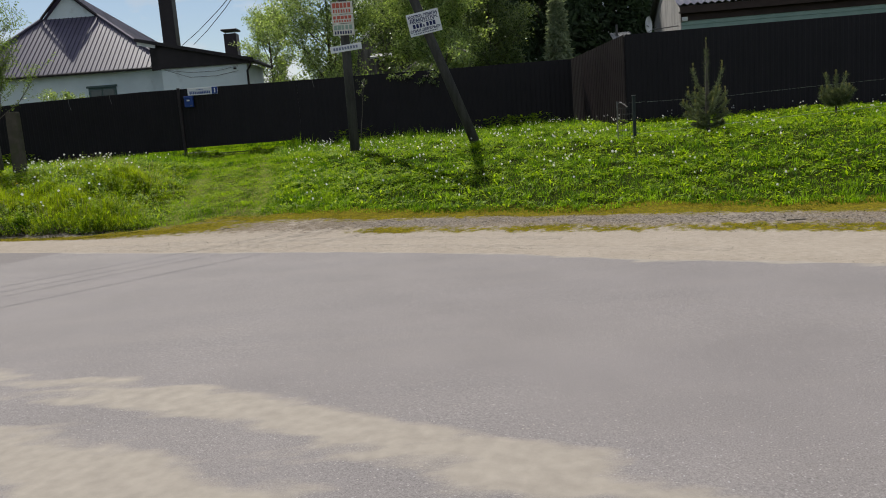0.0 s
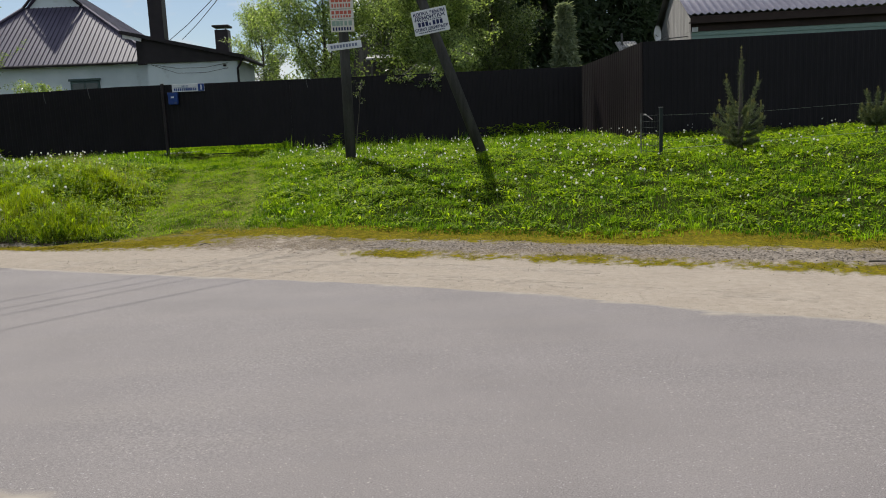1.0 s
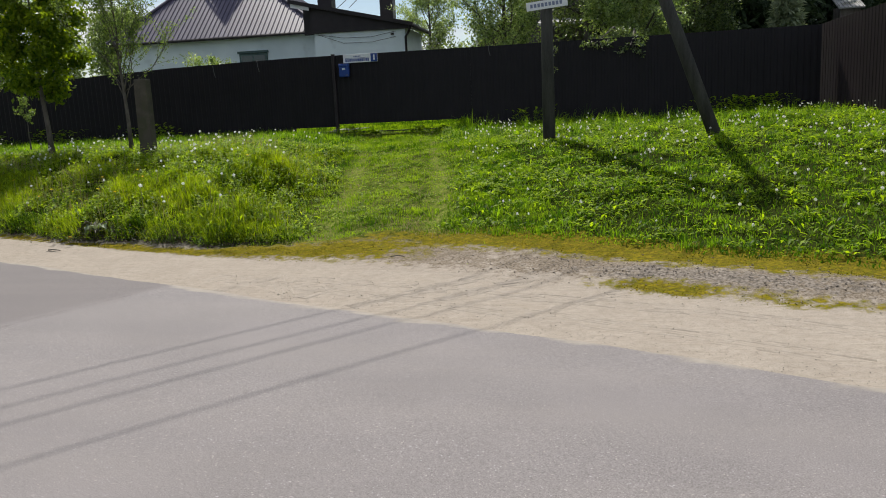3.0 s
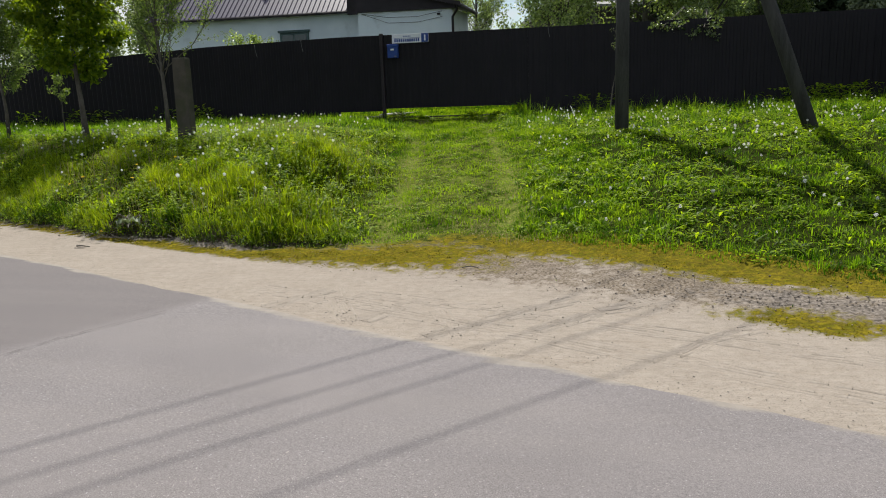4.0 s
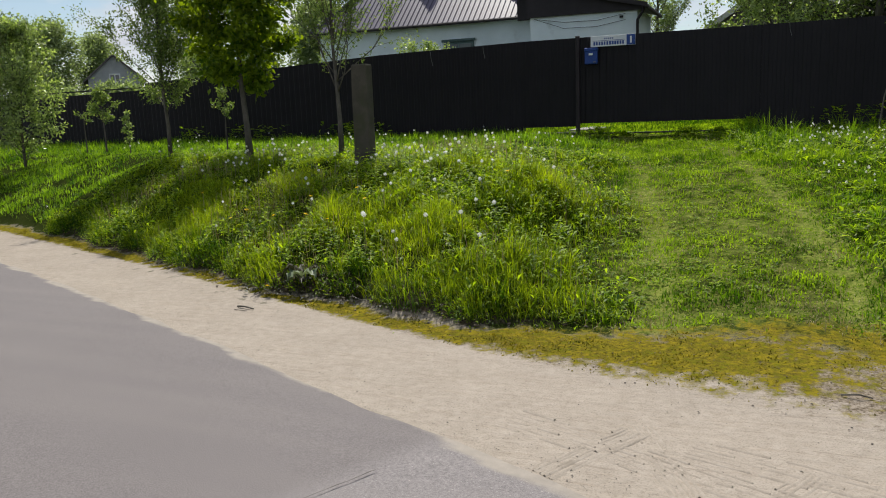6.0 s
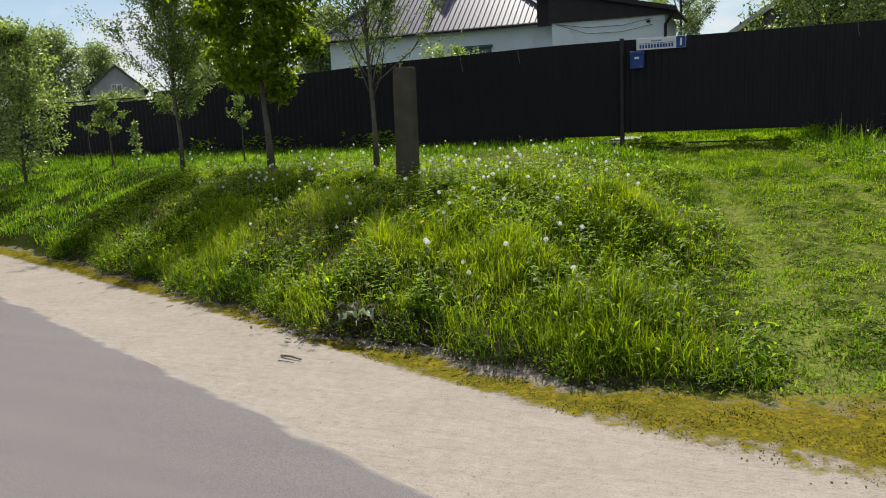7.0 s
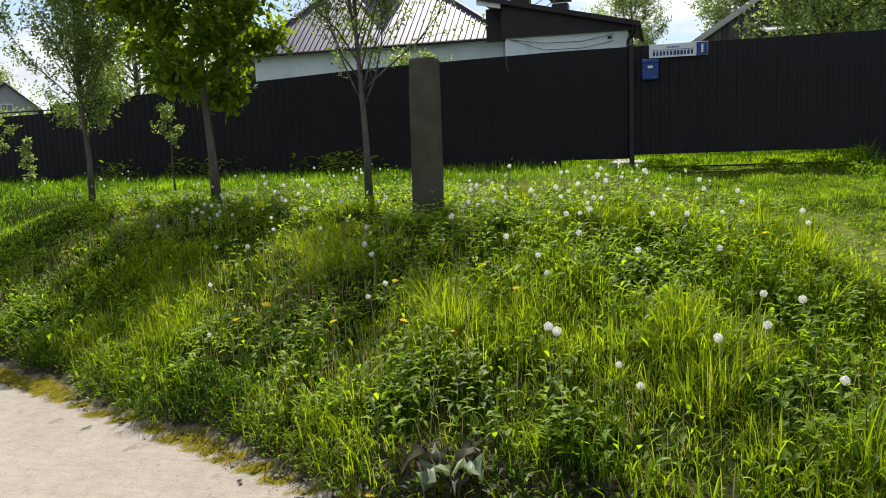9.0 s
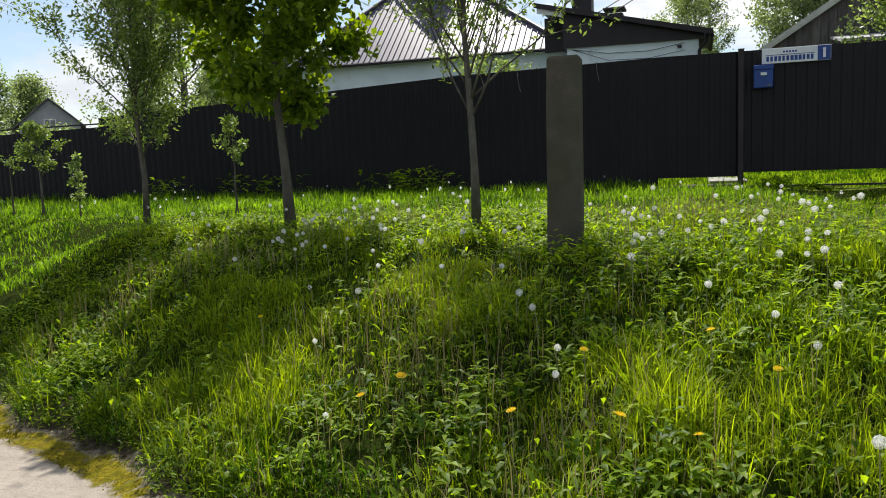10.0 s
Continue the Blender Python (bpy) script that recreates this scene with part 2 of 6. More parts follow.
def tube(bm, pts, radii, sides=6, cap=True):
    """A tapered tube along points."""
    rings = []
    pts = [Vector(p) for p in pts]
    for i, p in enumerate(pts):
        d = (pts[min(i + 1, len(pts) - 1)] - pts[max(i - 1, 0)]).normalized()
        a = d.orthogonal().normalized()
        if abs(d.z) > 0.5:
            a = (Vector((1, 0, 0)) - d * d.x).normalized()
        b = d.cross(a)
        rings.append([bm.verts.new(p + (a * math.cos(2 * math.pi * k / sides) + b * math.sin(2 * math.pi * k / sides)) * radii[i]) for k in range(sides)])
    for r0, r1 in zip(rings, rings[1:]):
        for k in range(sides):
            bm.faces.new((r0[k], r0[(k + 1) % sides], r1[(k + 1) % sides], r1[k]))
    if cap:
        bm.faces.new(rings[-1])
        bm.faces.new(rings[0][::-1])
    return bm


def prism(bm, ring, way):
    """A flat outline pushed out along a way."""
    way = Vector(way)
    a = [bm.verts.new(Vector(p)) for p in ring]
    b = [bm.verts.new(Vector(p) + way) for p in ring]
    bm.faces.new(a[::-1]), bm.faces.new(b)
    for i in range(len(a)):
        j = (i + 1) % len(a)
        bm.faces.new((a[i], a[j], b[j], b[i]))
    bmesh.ops.recalc_face_normals(bm, faces=bm.faces[:])
    return bm


# ---- the lie of the land ----
def smooth(v, a, b):
    t = np.clip((v - a) / (b - a), 0, 1)
    return t * t * (3 - 2 * t)


def asphalt_edge(x):
    return np.interp(x, [-300, -60, -30, -20, -13, -10, -6.3, -4.1, -1.9, 0.2, 1.3, 2.3, 3.35, 5, 20, 300], [18.5, 17.5, 16.6, 15.0, 12.95, 11.65, 10.0, 8.97, 7.9, 7.0, 6.4, 5.85, 5.05, 4.1, -4.6, -167])


def sand_edge(x):
    return np.interp(x, [-300, -60, -30, -20, -12.1, -8.5, -6.9, -5.4, -3.7, -2.4, -0.9, 0.8, 2.2, 5.4, 20, 300], [19.6, 18.6, 17.9, 16.6, 13.6, 12.15, 11.43, 10.78, 10.14, 9.75, 9.0, 8.35, 7.72, 6.0, -2.7, -165])


def turf_edge(x):
    uneven = (0.09 * np.sin(3.1 * x + 0.8) + 0.05 * np.sin(7.7 * x + 1.0)) * smooth(-np.asarray(x, float), 3.2, 4.5)
    return uneven + np.interp(x, [-300, -60, -30, -20, -12, -7.3, -6, -5, -4.5, -3.6, -2.2, -0.5, 0.9, 4.2, 6.7, 20, 300], [20.2, 19.2, 18.4, 17.1, 13.95, 11.75, 11.32, 11.08, 10.95, 11.0, 11.35, 10.6, 9.75, 8.15, 6.85, -1.5, -163.5])


def near_edge(x):
    return asphalt_edge(x) - 7.5


def drive_mid(y):
    return np.interp(y, [10.5, 13.8, 18, 22], [-2.2, -2.6, -3.55, -4.25])


def mound(x, y):
    """How far a spot lies in the raised left verge: 1 on it, 0 on the drive and right of it."""
    return 1 - smooth(x - drive_mid(y) + 0.25 * np.sin(y * 2.1), -2.9, -0.85)


def wobble(x, y, s, seed=0.0):
    """Cheap uneven field, about -1 to 1."""
    return (np.sin(x * s + 1.3 * np.sin(y * s * 0.7 + seed) + seed) + np.sin(y * s * 1.1 + 1.7 * np.sin(x * s * 0.6 + 2 * seed)) + np.sin((x + y) * s * 1.9 + seed * 3) * 0.6) / 2.6


def patch(x, y, size, seed=0.0):
    """Uneven patches of about that size in metres, 0 to 1."""
    def cell(i, j):
        v = np.sin(i * 127.1 + j * 311.7 + seed * 74.7) * 43758.5453
        return v - np.floor(v)
    total = 0.0
    for step, part_of in ((size, 0.65), (size * 0.45, 0.35)):
        u, v = np.asarray(x, float) / step, np.asarray(y, float) / step
        i, j = np.floor(u), np.floor(v)
        f, g = u - i, v - j
        f, g = f * f * (3 - 2 * f), g * g * (3 - 2 * g)
        total = total + part_of * ((cell(i, j) * (1 - f) + cell(i + 1, j) * f) * (1 - g) + (cell(i, j + 1) * (1 - f) + cell(i + 1, j + 1) * f) * g)
    return np.clip((total - 0.5) * 1.9 + 0.5, 0, 1)


def tussock(x, y):
    """The humps of the unmown verge, 0 in the hollows to 1 on top."""
    return patch(x, y, 0.6, 50.0)


def ground_z(x, y):
    x, y = np.asarray(x, float), np.asarray(y, float)
    d = (y - sand_edge(x)) * 0.9
    cut = (turf_edge(x) - sand_edge(x)) * 0.9
    left = np.interp(d - cut, [-0.6, -0.12, 0.02, 0.2, 0.6, 1.4, 2.6, 3.8, 11], [0, 0.02, 0.05, 0.19, 0.35, 0.66, 1.0, 1.06, 1.12])
    right = np.interp(d, [0, 0.3, 0.7, 1.2, 3.3, 6.6, 12], [0, 0.03, 0.05, 0.10, 0.42, 0.88, 1.13])
    m = mound(x, y)
    z = left * m + right * (1 - m)
    ruts = np.exp(-((x - drive_mid(y) + 0.75) / 0.22) ** 2) + np.exp(-((x - drive_mid(y) - 0.75) / 0.22) ** 2)
    z = z - 0.035 * ruts * (d > 1) * (y < 22)
    grassy = smooth(d, 0.6, 1.6)
    z = z + grassy * (0.035 * wobble(x, y, 1.9) + 0.018 * wobble(x, y, 5.3, 2.0))
    z = z + grassy * m * 0.09 * (tussock(x, y) - 0.5) * (1 - smooth(y, 16.0, 18.0))
    sandy = smooth(-(y - sand_edge(x)), -0.6, 0.1) * smooth(y - asphalt_edge(x), 0.0, 0.3)
    z = z + sandy * 0.008 * wobble(x, y, 6.0, 1.0)
    ridge = np.exp(-((y - sand_edge(x) - 0.75) / 0.3) ** 2) * smooth(x, -0.5, 1.5) * (1 - smooth(x, 13, 16))
    z = z + ridge * (0.05 + 0.02 * wobble(x, y, 7.0, 3.0))
    far = smooth(y, 60, 200)
    z = z + far * 2.0 + 0.9 * smooth(y, 24, 34)
    return z


def zones(x, y):
    s, t = sand_edge(x), turf_edge(x)
    f = (y - s) / np.maximum(t - s, 0.15)
    sand = np.clip(0.5 - (y - s) * 1.6, 0, 1)
    mouth = np.exp(-((x + 2.0) / 1.9) ** 2)
    sand = sand * smooth(y - near_edge(x), -2.2, -1.0)
    right = smooth(x, -2.8, -0.6)
    sand = np.maximum(sand, (1 - smooth(f, 0.62, 0.98)) * (f > -0.5) * (y > asphalt_edge(x) - 0.3))
    bare = np.exp(-((y - t + 0.10) / 0.14) ** 2) * mound(x, y)
    sand = np.maximum(sand, (0.5 + 0.35 * smooth(x, -7.6, -6.6) * (1 - smooth(x, -4.6, -4.0))) * bare)
    left_moss = np.clip(1.15 - np.abs(f - 0.5) * 1.95, 0, 1)
    right_moss = np.maximum(np.clip(1.1 - np.abs(f - 0.92) * (2.1 + 0.9 * mouth), 0, 1), 0.95 * np.exp(-((f - 0.14) / 0.17) ** 2) * smooth(x, -0.4, 1.0) * (0.52 + 0.6 * patch(x, y, 0.45, 17.0)))
    moss = (left_moss * (1 - right) + right_moss * right) * (y > s - 0.2)
    gravel = 0.85 * np.exp(-((y - s - 0.62) / 0.3) ** 2) * smooth(x, -1.4, 0.8) * (0.72 + 0.28 * wobble(x, y, 1.7, 5.0))
    worn = np.exp(-((x - drive_mid(y) + 0.75) / 0.33) ** 2) + np.exp(-((x - drive_mid(y) - 0.75) / 0.33) ** 2)
    worn = np.maximum(0.88 * worn, 0.55 * np.exp(-((x - drive_mid(y)) / 1.5) ** 4)) * (y > t - 0.3) * (y < 22.5) * (1 - 0.2 * smooth(y, 13, 20))
    worn = worn * 0.9
    return np.stack([sand, moss, gravel, np.clip(worn, 0, 1)], -1)


def dirt(x, y):
    """Brown crumbly earth between sand and moss."""
    f = (y - sand_edge(x)) / np.maximum(turf_edge(x) - sand_edge(x), 0.15)
    return np.clip(np.exp(-((f - 0.45) / 0.42) ** 2) * (0.70 + 0.3 * wobble(x, y, 2.3, 1.0)), 0, 1) * (y > sand_edge(x) - 0.4)


def bank(x, y):
    """The raw earth face of the cut bank."""
    return np.clip(1.15 * np.exp(-((y - turf_edge(x) - 0.12) / 0.24) ** 2), 0, 1) * mound(x, y) * smooth(x, -14.0, -11.0)


def axis(lo, hi, step, far_lo, far_hi):
    mid = np.arange(lo, hi + step / 2, step)
    out = np.geomspace(step * 2, far_hi - hi, 26)
    inn = np.geomspace(step * 2, lo - far_lo, 26)
    return np.concatenate([lo - inn[::-1], mid, hi + out])


def sheet_grid(xs, ys):
    gx, gy = np.meshgrid(xs, ys)
    nx, ny = len(xs), len(ys)
    i = (np.arange(ny - 1)[:, None] * nx + np.arange(nx - 1)[None, :]).ravel()
    return gx.ravel(), gy.ravel(), np.stack([i, i + 1, i + nx + 1, i + nx], -1)


def ground_material():
    m = bpy.data.materials.new("verge_soil_sand_and_moss")
    m.use_nodes = True
    n, l = m.node_tree.nodes, m.node_tree.links
    bsdf = n["Principled BSDF"]
    co, at, sep = n.new("ShaderNodeTexCoord"), n.new("ShaderNodeAttribute"), n.new("ShaderNodeSeparateColor")
    at.attribute_name = "zone"
    l.new(at.outputs["Color"], sep.inputs[0])

    def tex(scale, detail=5, rot=0.0, stretch=(1, 1, 1), rough=0.55):
        mp, t = n.new("ShaderNodeMapping"), n.new("ShaderNodeTexNoise")
        mp.inputs["Rotation"].default_value[2], mp.inputs["Scale"].default_value = rot, stretch
        t.inputs["Scale"].default_value, t.inputs["Detail"].default_value, t.inputs["Roughness"].default_value = scale, detail, rough
        l.new(co.outputs["Object"], mp.inputs["Vector"]), l.new(mp.outputs[0], t.inputs["Vector"])
        return t.outputs["Fac"]

    def ramp(fac, p0, p1, c0, c1):
        r = n.new("ShaderNodeValToRGB")
        r.color_ramp.elements[0].position, r.color_ramp.elements[1].position = p0, p1
        r.color_ramp.elements[0].color, r.color_ramp.elements[1].color = (*c0, 1), (*c1, 1)
        l.new(fac, r.inputs[0])
        return r.outputs[0]

    def math_node(op, a, b):
        q = n.new("ShaderNodeMath")
        q.operation = op
        for k, v in enumerate((a, b)):
            if isinstance(v, (int, float)):
                q.inputs[k].default_value = v
            else:
                l.new(v, q.inputs[k])
        return q.outputs[0]

    def blend(fac, a, b):
        q = n.new("ShaderNodeMixRGB")
        l.new(fac, q.inputs[0]), l.new(a, q.inputs[1]), l.new(b, q.inputs[2])
        return q.outputs[0]

    def mask(zone, noise_fac, soft=0.1):
        near = n.new("ShaderNodeMath")
        near.operation, near.use_clamp = "MULTIPLY", True
        l.new(zone, near.inputs[0])
        near.inputs[1].default_value = 3.0
        v = math_node("ADD", zone, math_node("MULTIPLY", math_node("MULTIPLY", math_node("SUBTRACT", noise_fac, 0.5), 1.9), near.outputs[0]))
        return ramp(v, 0.5 - soft, 0.5 + soft, (0, 0, 0), (1, 1, 1))

    road_turn = radians(25.7)
    fine, mid, big = tex(90, 3), tex(13, 6), tex(2.2, 6)
    streak = tex(14, 6, road_turn, (0.08, 1.8, 1), 0.7)
    edge_noise = tex(7, 7, 0, (1, 1, 1), 0.7)
    soil = blend(mid, ramp(fine, 0.3, 0.7, (0.014, 0.024, 0.004), (0.034, 0.052, 0.009)), ramp(fine, 0.3, 0.7, (0.020, 0.024, 0.007), (0.045, 0.050, 0.015)))
    thatch = ramp(tex(24, 6, 0, (1, 1, 1), 0.7), 0.36, 0.64, (0.070, 0.115, 0.014), (0.225, 0.24, 0.058))
    tuftish = tex(28, 5, 0, (1, 1, 1), 0.7)
    moss = blend(ramp(tuftish, 0.38, 0.62, (0, 0, 0), (1, 1, 1)), ramp(fine, 0.3, 0.7, (0.060, 0.055, 0.010), (0.15, 0.115, 0.022)), ramp(mid, 0.38, 0.62, (0.125, 0.125, 0.010), (0.245, 0.195, 0.016)))
    sand = blend(streak, ramp(mid, 0.3, 0.7, (0.255, 0.219, 0.178), (0.360, 0.316, 0.266)), ramp(big, 0.3, 0.7, (0.335, 0.294, 0.247), (0.415, 0.368, 0.314)))
    tread = tex(16, 3, radians(58), (0.16, 1.5, 1))
    sand = blend(ramp(tread, 0.60, 0.70, (0, 0, 0), (0.35, 0.35, 0.35)), sand, ramp(mid, 0.3, 0.7, (0.24, 0.19, 0.14), (0.31, 0.25, 0.19)))
    rutted = tex(26, 5, road_turn, (0.05, 1.9, 1), 0.7)
    sand = blend(ramp(rutted, 0.57, 0.68, (0, 0, 0), (0.55, 0.55, 0.55)), sand, ramp(mid, 0.3, 0.7, (0.19, 0.152, 0.118), (0.27, 0.222, 0.178)))
    speck = ramp(tex(95, 3), 0.64, 0.70, (0, 0, 0), (1, 1, 1))
    grit = n.new("ShaderNodeRGB")
    grit.outputs[0].default_value = (0.17, 0.145, 0.12, 1)
    sand = blend(math_node("MULTIPLY", speck, 0.7), sand, grit.outputs[0])
    sand = blend(ramp(fine, 0.36, 0.5, (0.55, 0.55, 0.55), (0, 0, 0)), sand, ramp(mid, 0.3, 0.7, (0.20, 0.165, 0.13), (0.29, 0.245, 0.20)))
    at2 = n.new("ShaderNodeAttribute")
    at2.attribute_name = "dirt"
    earth = ramp(tex(45, 5, 0, (1, 1, 1), 0.7), 0.36, 0.62, (0.085, 0.066, 0.046), (0.29, 0.245, 0.195))
    sand = blend(mask(at2.outputs["Fac"], tex(9, 8, 0, (1, 1, 1), 0.75), 0.14), sand, earth)
    stone = ramp(tex(34, 4), 0.35, 0.68, (0.09, 0.078, 0.065), (0.31, 0.27, 0.23))
    col = blend(mask(at.outputs["Alpha"], edge_noise, 0.25), soil, thatch)
    at3 = n.new("ShaderNodeAttribute")
    at3.attribute_name = "bank"
    raw = ramp(tex(38, 6, 0, (1, 1, 1), 0.75), 0.34, 0.66, (0.022, 0.017, 0.011), (0.12, 0.094, 0.066))
    col = blend(mask(at3.outputs["Fac"], edge_noise, 0.2), col, raw)
    col = blend(mask(sep.outputs[0], edge_noise, 0.2), col, sand)
    col = blend(mask(sep.outputs[2], mid, 0.12), col, stone)
    col = blend(mask(sep.outputs[1], edge_noise, 0.16), col, moss)
    l.new(col, bsdf.inputs["Base Color"])
    bsdf.inputs["Roughness"].default_value, bsdf.inputs["Specular IOR Level"].default_value = 0.95, 0.0
    b = n.new("ShaderNodeBump")
    b.inputs["Strength"].default_value, b.inputs["Distance"].default_value = 0.5, 0.02
    l.new(math_node("ADD", math_node("ADD", math_node("MULTIPLY", math_node("ADD", streak, tread), 0.45), mid), math_node("ADD", math_node("MULTIPLY", fine, 0.5), math_node("MULTIPLY", math_node("MULTIPLY", tuftish, sep.outputs[1]), 1.6))), b.inputs["Height"])
    l.new(b.outputs[0], bsdf.inputs["Normal"])
    return m


def asphalt_material():
    m = bpy.data.materials.new("dusty_worn_asphalt")
    m.use_nodes = True
    n, l = m.node_tree.nodes, m.node_tree.links
    bsdf = n["Principled BSDF"]
    co, at = n.new("ShaderNodeTexCoord"), n.new("ShaderNodeAttribute")
    at.attribute_name = "tint"

    def tex(scale, detail=4, stretch=(1, 1, 1)):
        mp, t = n.new("ShaderNodeMapping"), n.new("ShaderNodeTexNoise")
        mp.inputs["Rotation"].default_value[2], mp.inputs["Scale"].default_value = radians(25.7), stretch
        t.inputs["Scale"].default_value, t.inputs["Detail"].default_value = scale, detail
        l.new(co.outputs["Object"], mp.inputs["Vector"]), l.new(mp.outputs[0], t.inputs["Vector"])
        return t.outputs["Fac"]

    def ramp(fac, p0, p1, c0, c1):
        r = n.new("ShaderNodeValToRGB")
        r.color_ramp.elements[0].position, r.color_ramp.elements[1].position = p0, p1
        r.color_ramp.elements[0].color, r.color_ramp.elements[1].color = (*c0, 1), (*c1, 1)
        l.new(fac, r.inputs[0])
        return r.outputs[0]

    def blend(fac, a, b, mode="MIX"):
        q = n.new("ShaderNodeMixRGB")
        q.blend_type = mode
        l.new(fac, q.inputs[0]), l.new(a, q.inputs[1]), l.new(b, q.inputs[2])
        return q.outputs[0]

    chips, patch, lane = tex(150, 5), tex(1.1, 9), tex(2.2, 6, (0.12, 1.3, 1))
    base = blend(ramp(patch, 0.36, 0.64, (0, 0, 0), (1, 1, 1)), ramp(chips, 0.34, 0.68, (0.128, 0.115, 0.113), (0.25, 0.230, 0.228)), ramp(chips, 0.34, 0.68, (0.152, 0.137, 0.135), (0.275, 0.252, 0.249)))
    glint = ramp(tex(210, 1), 0.70, 0.74, (0, 0, 0), (0.7, 0.7, 0.7))
    pale = ramp(chips, 0.3, 0.7, (0.36, 0.34, 0.33), (0.46, 0.44, 0.42))
    base = blend(glint, base, pale)
    pits = ramp(tex(170, 1), 0.27, 0.31, (0.75, 0.75, 0.75), (0, 0, 0))
    pit = ramp(chips, 0.3, 0.7, (0.07, 0.065, 0.06), (0.10, 0.095, 0.09))
    base = blend(pits, base, pit)
    # worn patches where the coarse stone of the asphalt stands bare
    coarse = tex(62, 3)
    stony = ramp(coarse, 0.36, 0.64, (0.120, 0.111, 0.112), (0.285, 0.262, 0.258))
    base = blend(ramp(tex(0.8, 6, (0.6, 1.2, 1)), 0.46, 0.66, (0.05, 0.05, 0.05), (0.50, 0.50, 0.50)), base, stony)
    fleck = ramp(tex(85, 0), 0.755, 0.80, (0, 0, 0), (0.45, 0.45, 0.45))
    base = blend(fleck, base, ramp(tex(9, 1), 0.4, 0.6, (0.46, 0.44, 0.46), (0.50, 0.44, 0.40)))
    at_old = n.new("ShaderNodeAttribute")
    at_old.attribute_name = "older"
    base = blend(at_old.outputs["Fac"], base, blend(patch, ramp(chips, 0.3, 0.7, (0.096, 0.085, 0.084), (0.19, 0.172, 0.170)), ramp(chips, 0.3, 0.7, (0.115, 0.102, 0.100), (0.21, 0.19, 0.187))))
    dust = ramp(lane, 0.42, 0.76, (0, 0, 0), (0.16, 0.16, 0.16))
    dusty = ramp(tex(30, 4), 0.3, 0.7, (0.24, 0.215, 0.195), (0.31, 0.28, 0.25))
    col = blend(dust, base, dusty)
    sand = ramp(tex(12, 5), 0.3, 0.7, (0.265, 0.235, 0.2), (0.335, 0.298, 0.252))
    add, mul = n.new("ShaderNodeMath"), n.new("ShaderNodeMath")
    mul.operation = "MULTIPLY_ADD"
    l.new(tex(3.6, 12, (0.42, 1.1, 1)), mul.inputs[0])
    mul.inputs[1].default_value, mul.inputs[2].default_value = 1.15, -0.575
    l.new(mul.outputs[0], add.inputs[0]), l.new(at.outputs["Fac"], add.inputs[1])
    col = blend(ramp(add.outputs[0], 0.45, 0.63, (0, 0, 0), (0.92, 0.92, 0.92)), col, sand)
    l.new(col, bsdf.inputs["Base Color"])
    bsdf.inputs["Roughness"].default_value, bsdf.inputs["Specular IOR Level"].default_value = 0.85, 0.25
    b = n.new("ShaderNodeBump")
    b.inputs["Strength"].default_value, b.inputs["Distance"].default_value = 0.26, 0.004
    rough = n.new("ShaderNodeMath")
    l.new(chips, rough.inputs[0]), l.new(coarse, rough.inputs[1])
    l.new(rough.outputs[0], b.inputs["Height"]), l.new(b.outputs[0], bsdf.inputs["Normal"])
    return m


gx, gy, gf = sheet_grid(axis(-22, 15, 0.1, -1500, 1500), axis(2.0, 24.0, 0.1, -1500, 1500))
ground = mesh_np("ground", np.stack([gx, gy, ground_z(gx, gy) - 0.004], -1), gf, ground_material(), smooth=True)
ground.data.attributes.new("bank", "FLOAT", "POINT").data.foreach_set("value", bank(gx, gy).astype(np.float32))
ground.data.attributes.new("dirt", "FLOAT", "POINT").data.foreach_set("value", dirt(gx, gy).astype(np.float32))
ground.data.attributes.new("zone", "FLOAT_COLOR", "POINT").data.foreach_set("color", zones(gx, gy).astype(np.float32).ravel())
tagged(ground, "grassy verge with bare sand, moss and soil along a village road", "ground", kind="structure")

# the asphalt, as a strip that follows the bend
ru, rv = np.concatenate([np.geomspace(-280, -23, 40), np.arange(-22, 15.05, 0.12), np.geomspace(16, 280, 40)]), np.linspace(0, 1, 46)
px, pv, rf = sheet_grid(ru, rv)
ragged = 0.014 * wobble(px, px * 0, 3.1) + 0.05 * (patch(px, px * 0, 0.45, 3.0) - 0.5)
py = near_edge(px) + (asphalt_edge(px) + ragged - near_edge(px)) * pv
road_z = 0.008 + 0.012 * np.sin(np.pi * pv)
film = np.clip(np.exp(-(asphalt_edge(px) - py) / (0.10 + 0.16 * smooth(px, -4.5, -1.0))) * 0.66, 0, 1)
off_near = py - near_edge(px)
film = np.maximum(film, (0.74 - 0.30 * smooth(px, 1.4, 4.0)) * (1 - smooth(off_near, 2.3, 2.9)) * (0.75 + 0.25 * np.sin(off_near * 6.0 + 0.9 * px)))
road = mesh_np("road", np.stack([px, py, road_z], -1), rf, asphalt_material(), tint=film, smooth=True)
older = smooth(-5.35 + (py - 5.75) * 0.511 - px, -0.05, 0.22)
road.data.attributes.new("older", "FLOAT", "POINT").data.foreach_set("value", older.astype(np.float32))
tagged(road, "pale dusty grey asphalt road with sand drifts", "road", kind="structure")


# ---- grass ----
rng = np.random.default_rng(7)


def trodden(x, y):
    """Shorter growth about the trees and the post, where it is trodden and shaded."""
    keep = np.ones(len(x))
    for tx, ty in ((-7.5, 15.08), (-8.49, 16.12), (-10.78, 16.88), (-13.4, 17.83)):
        keep = keep * (1 - 0.65 * np.exp(-((x - tx - 0.15) / 0.55) ** 2 - ((y - ty + 0.45) / 0.8) ** 2))
    return keep


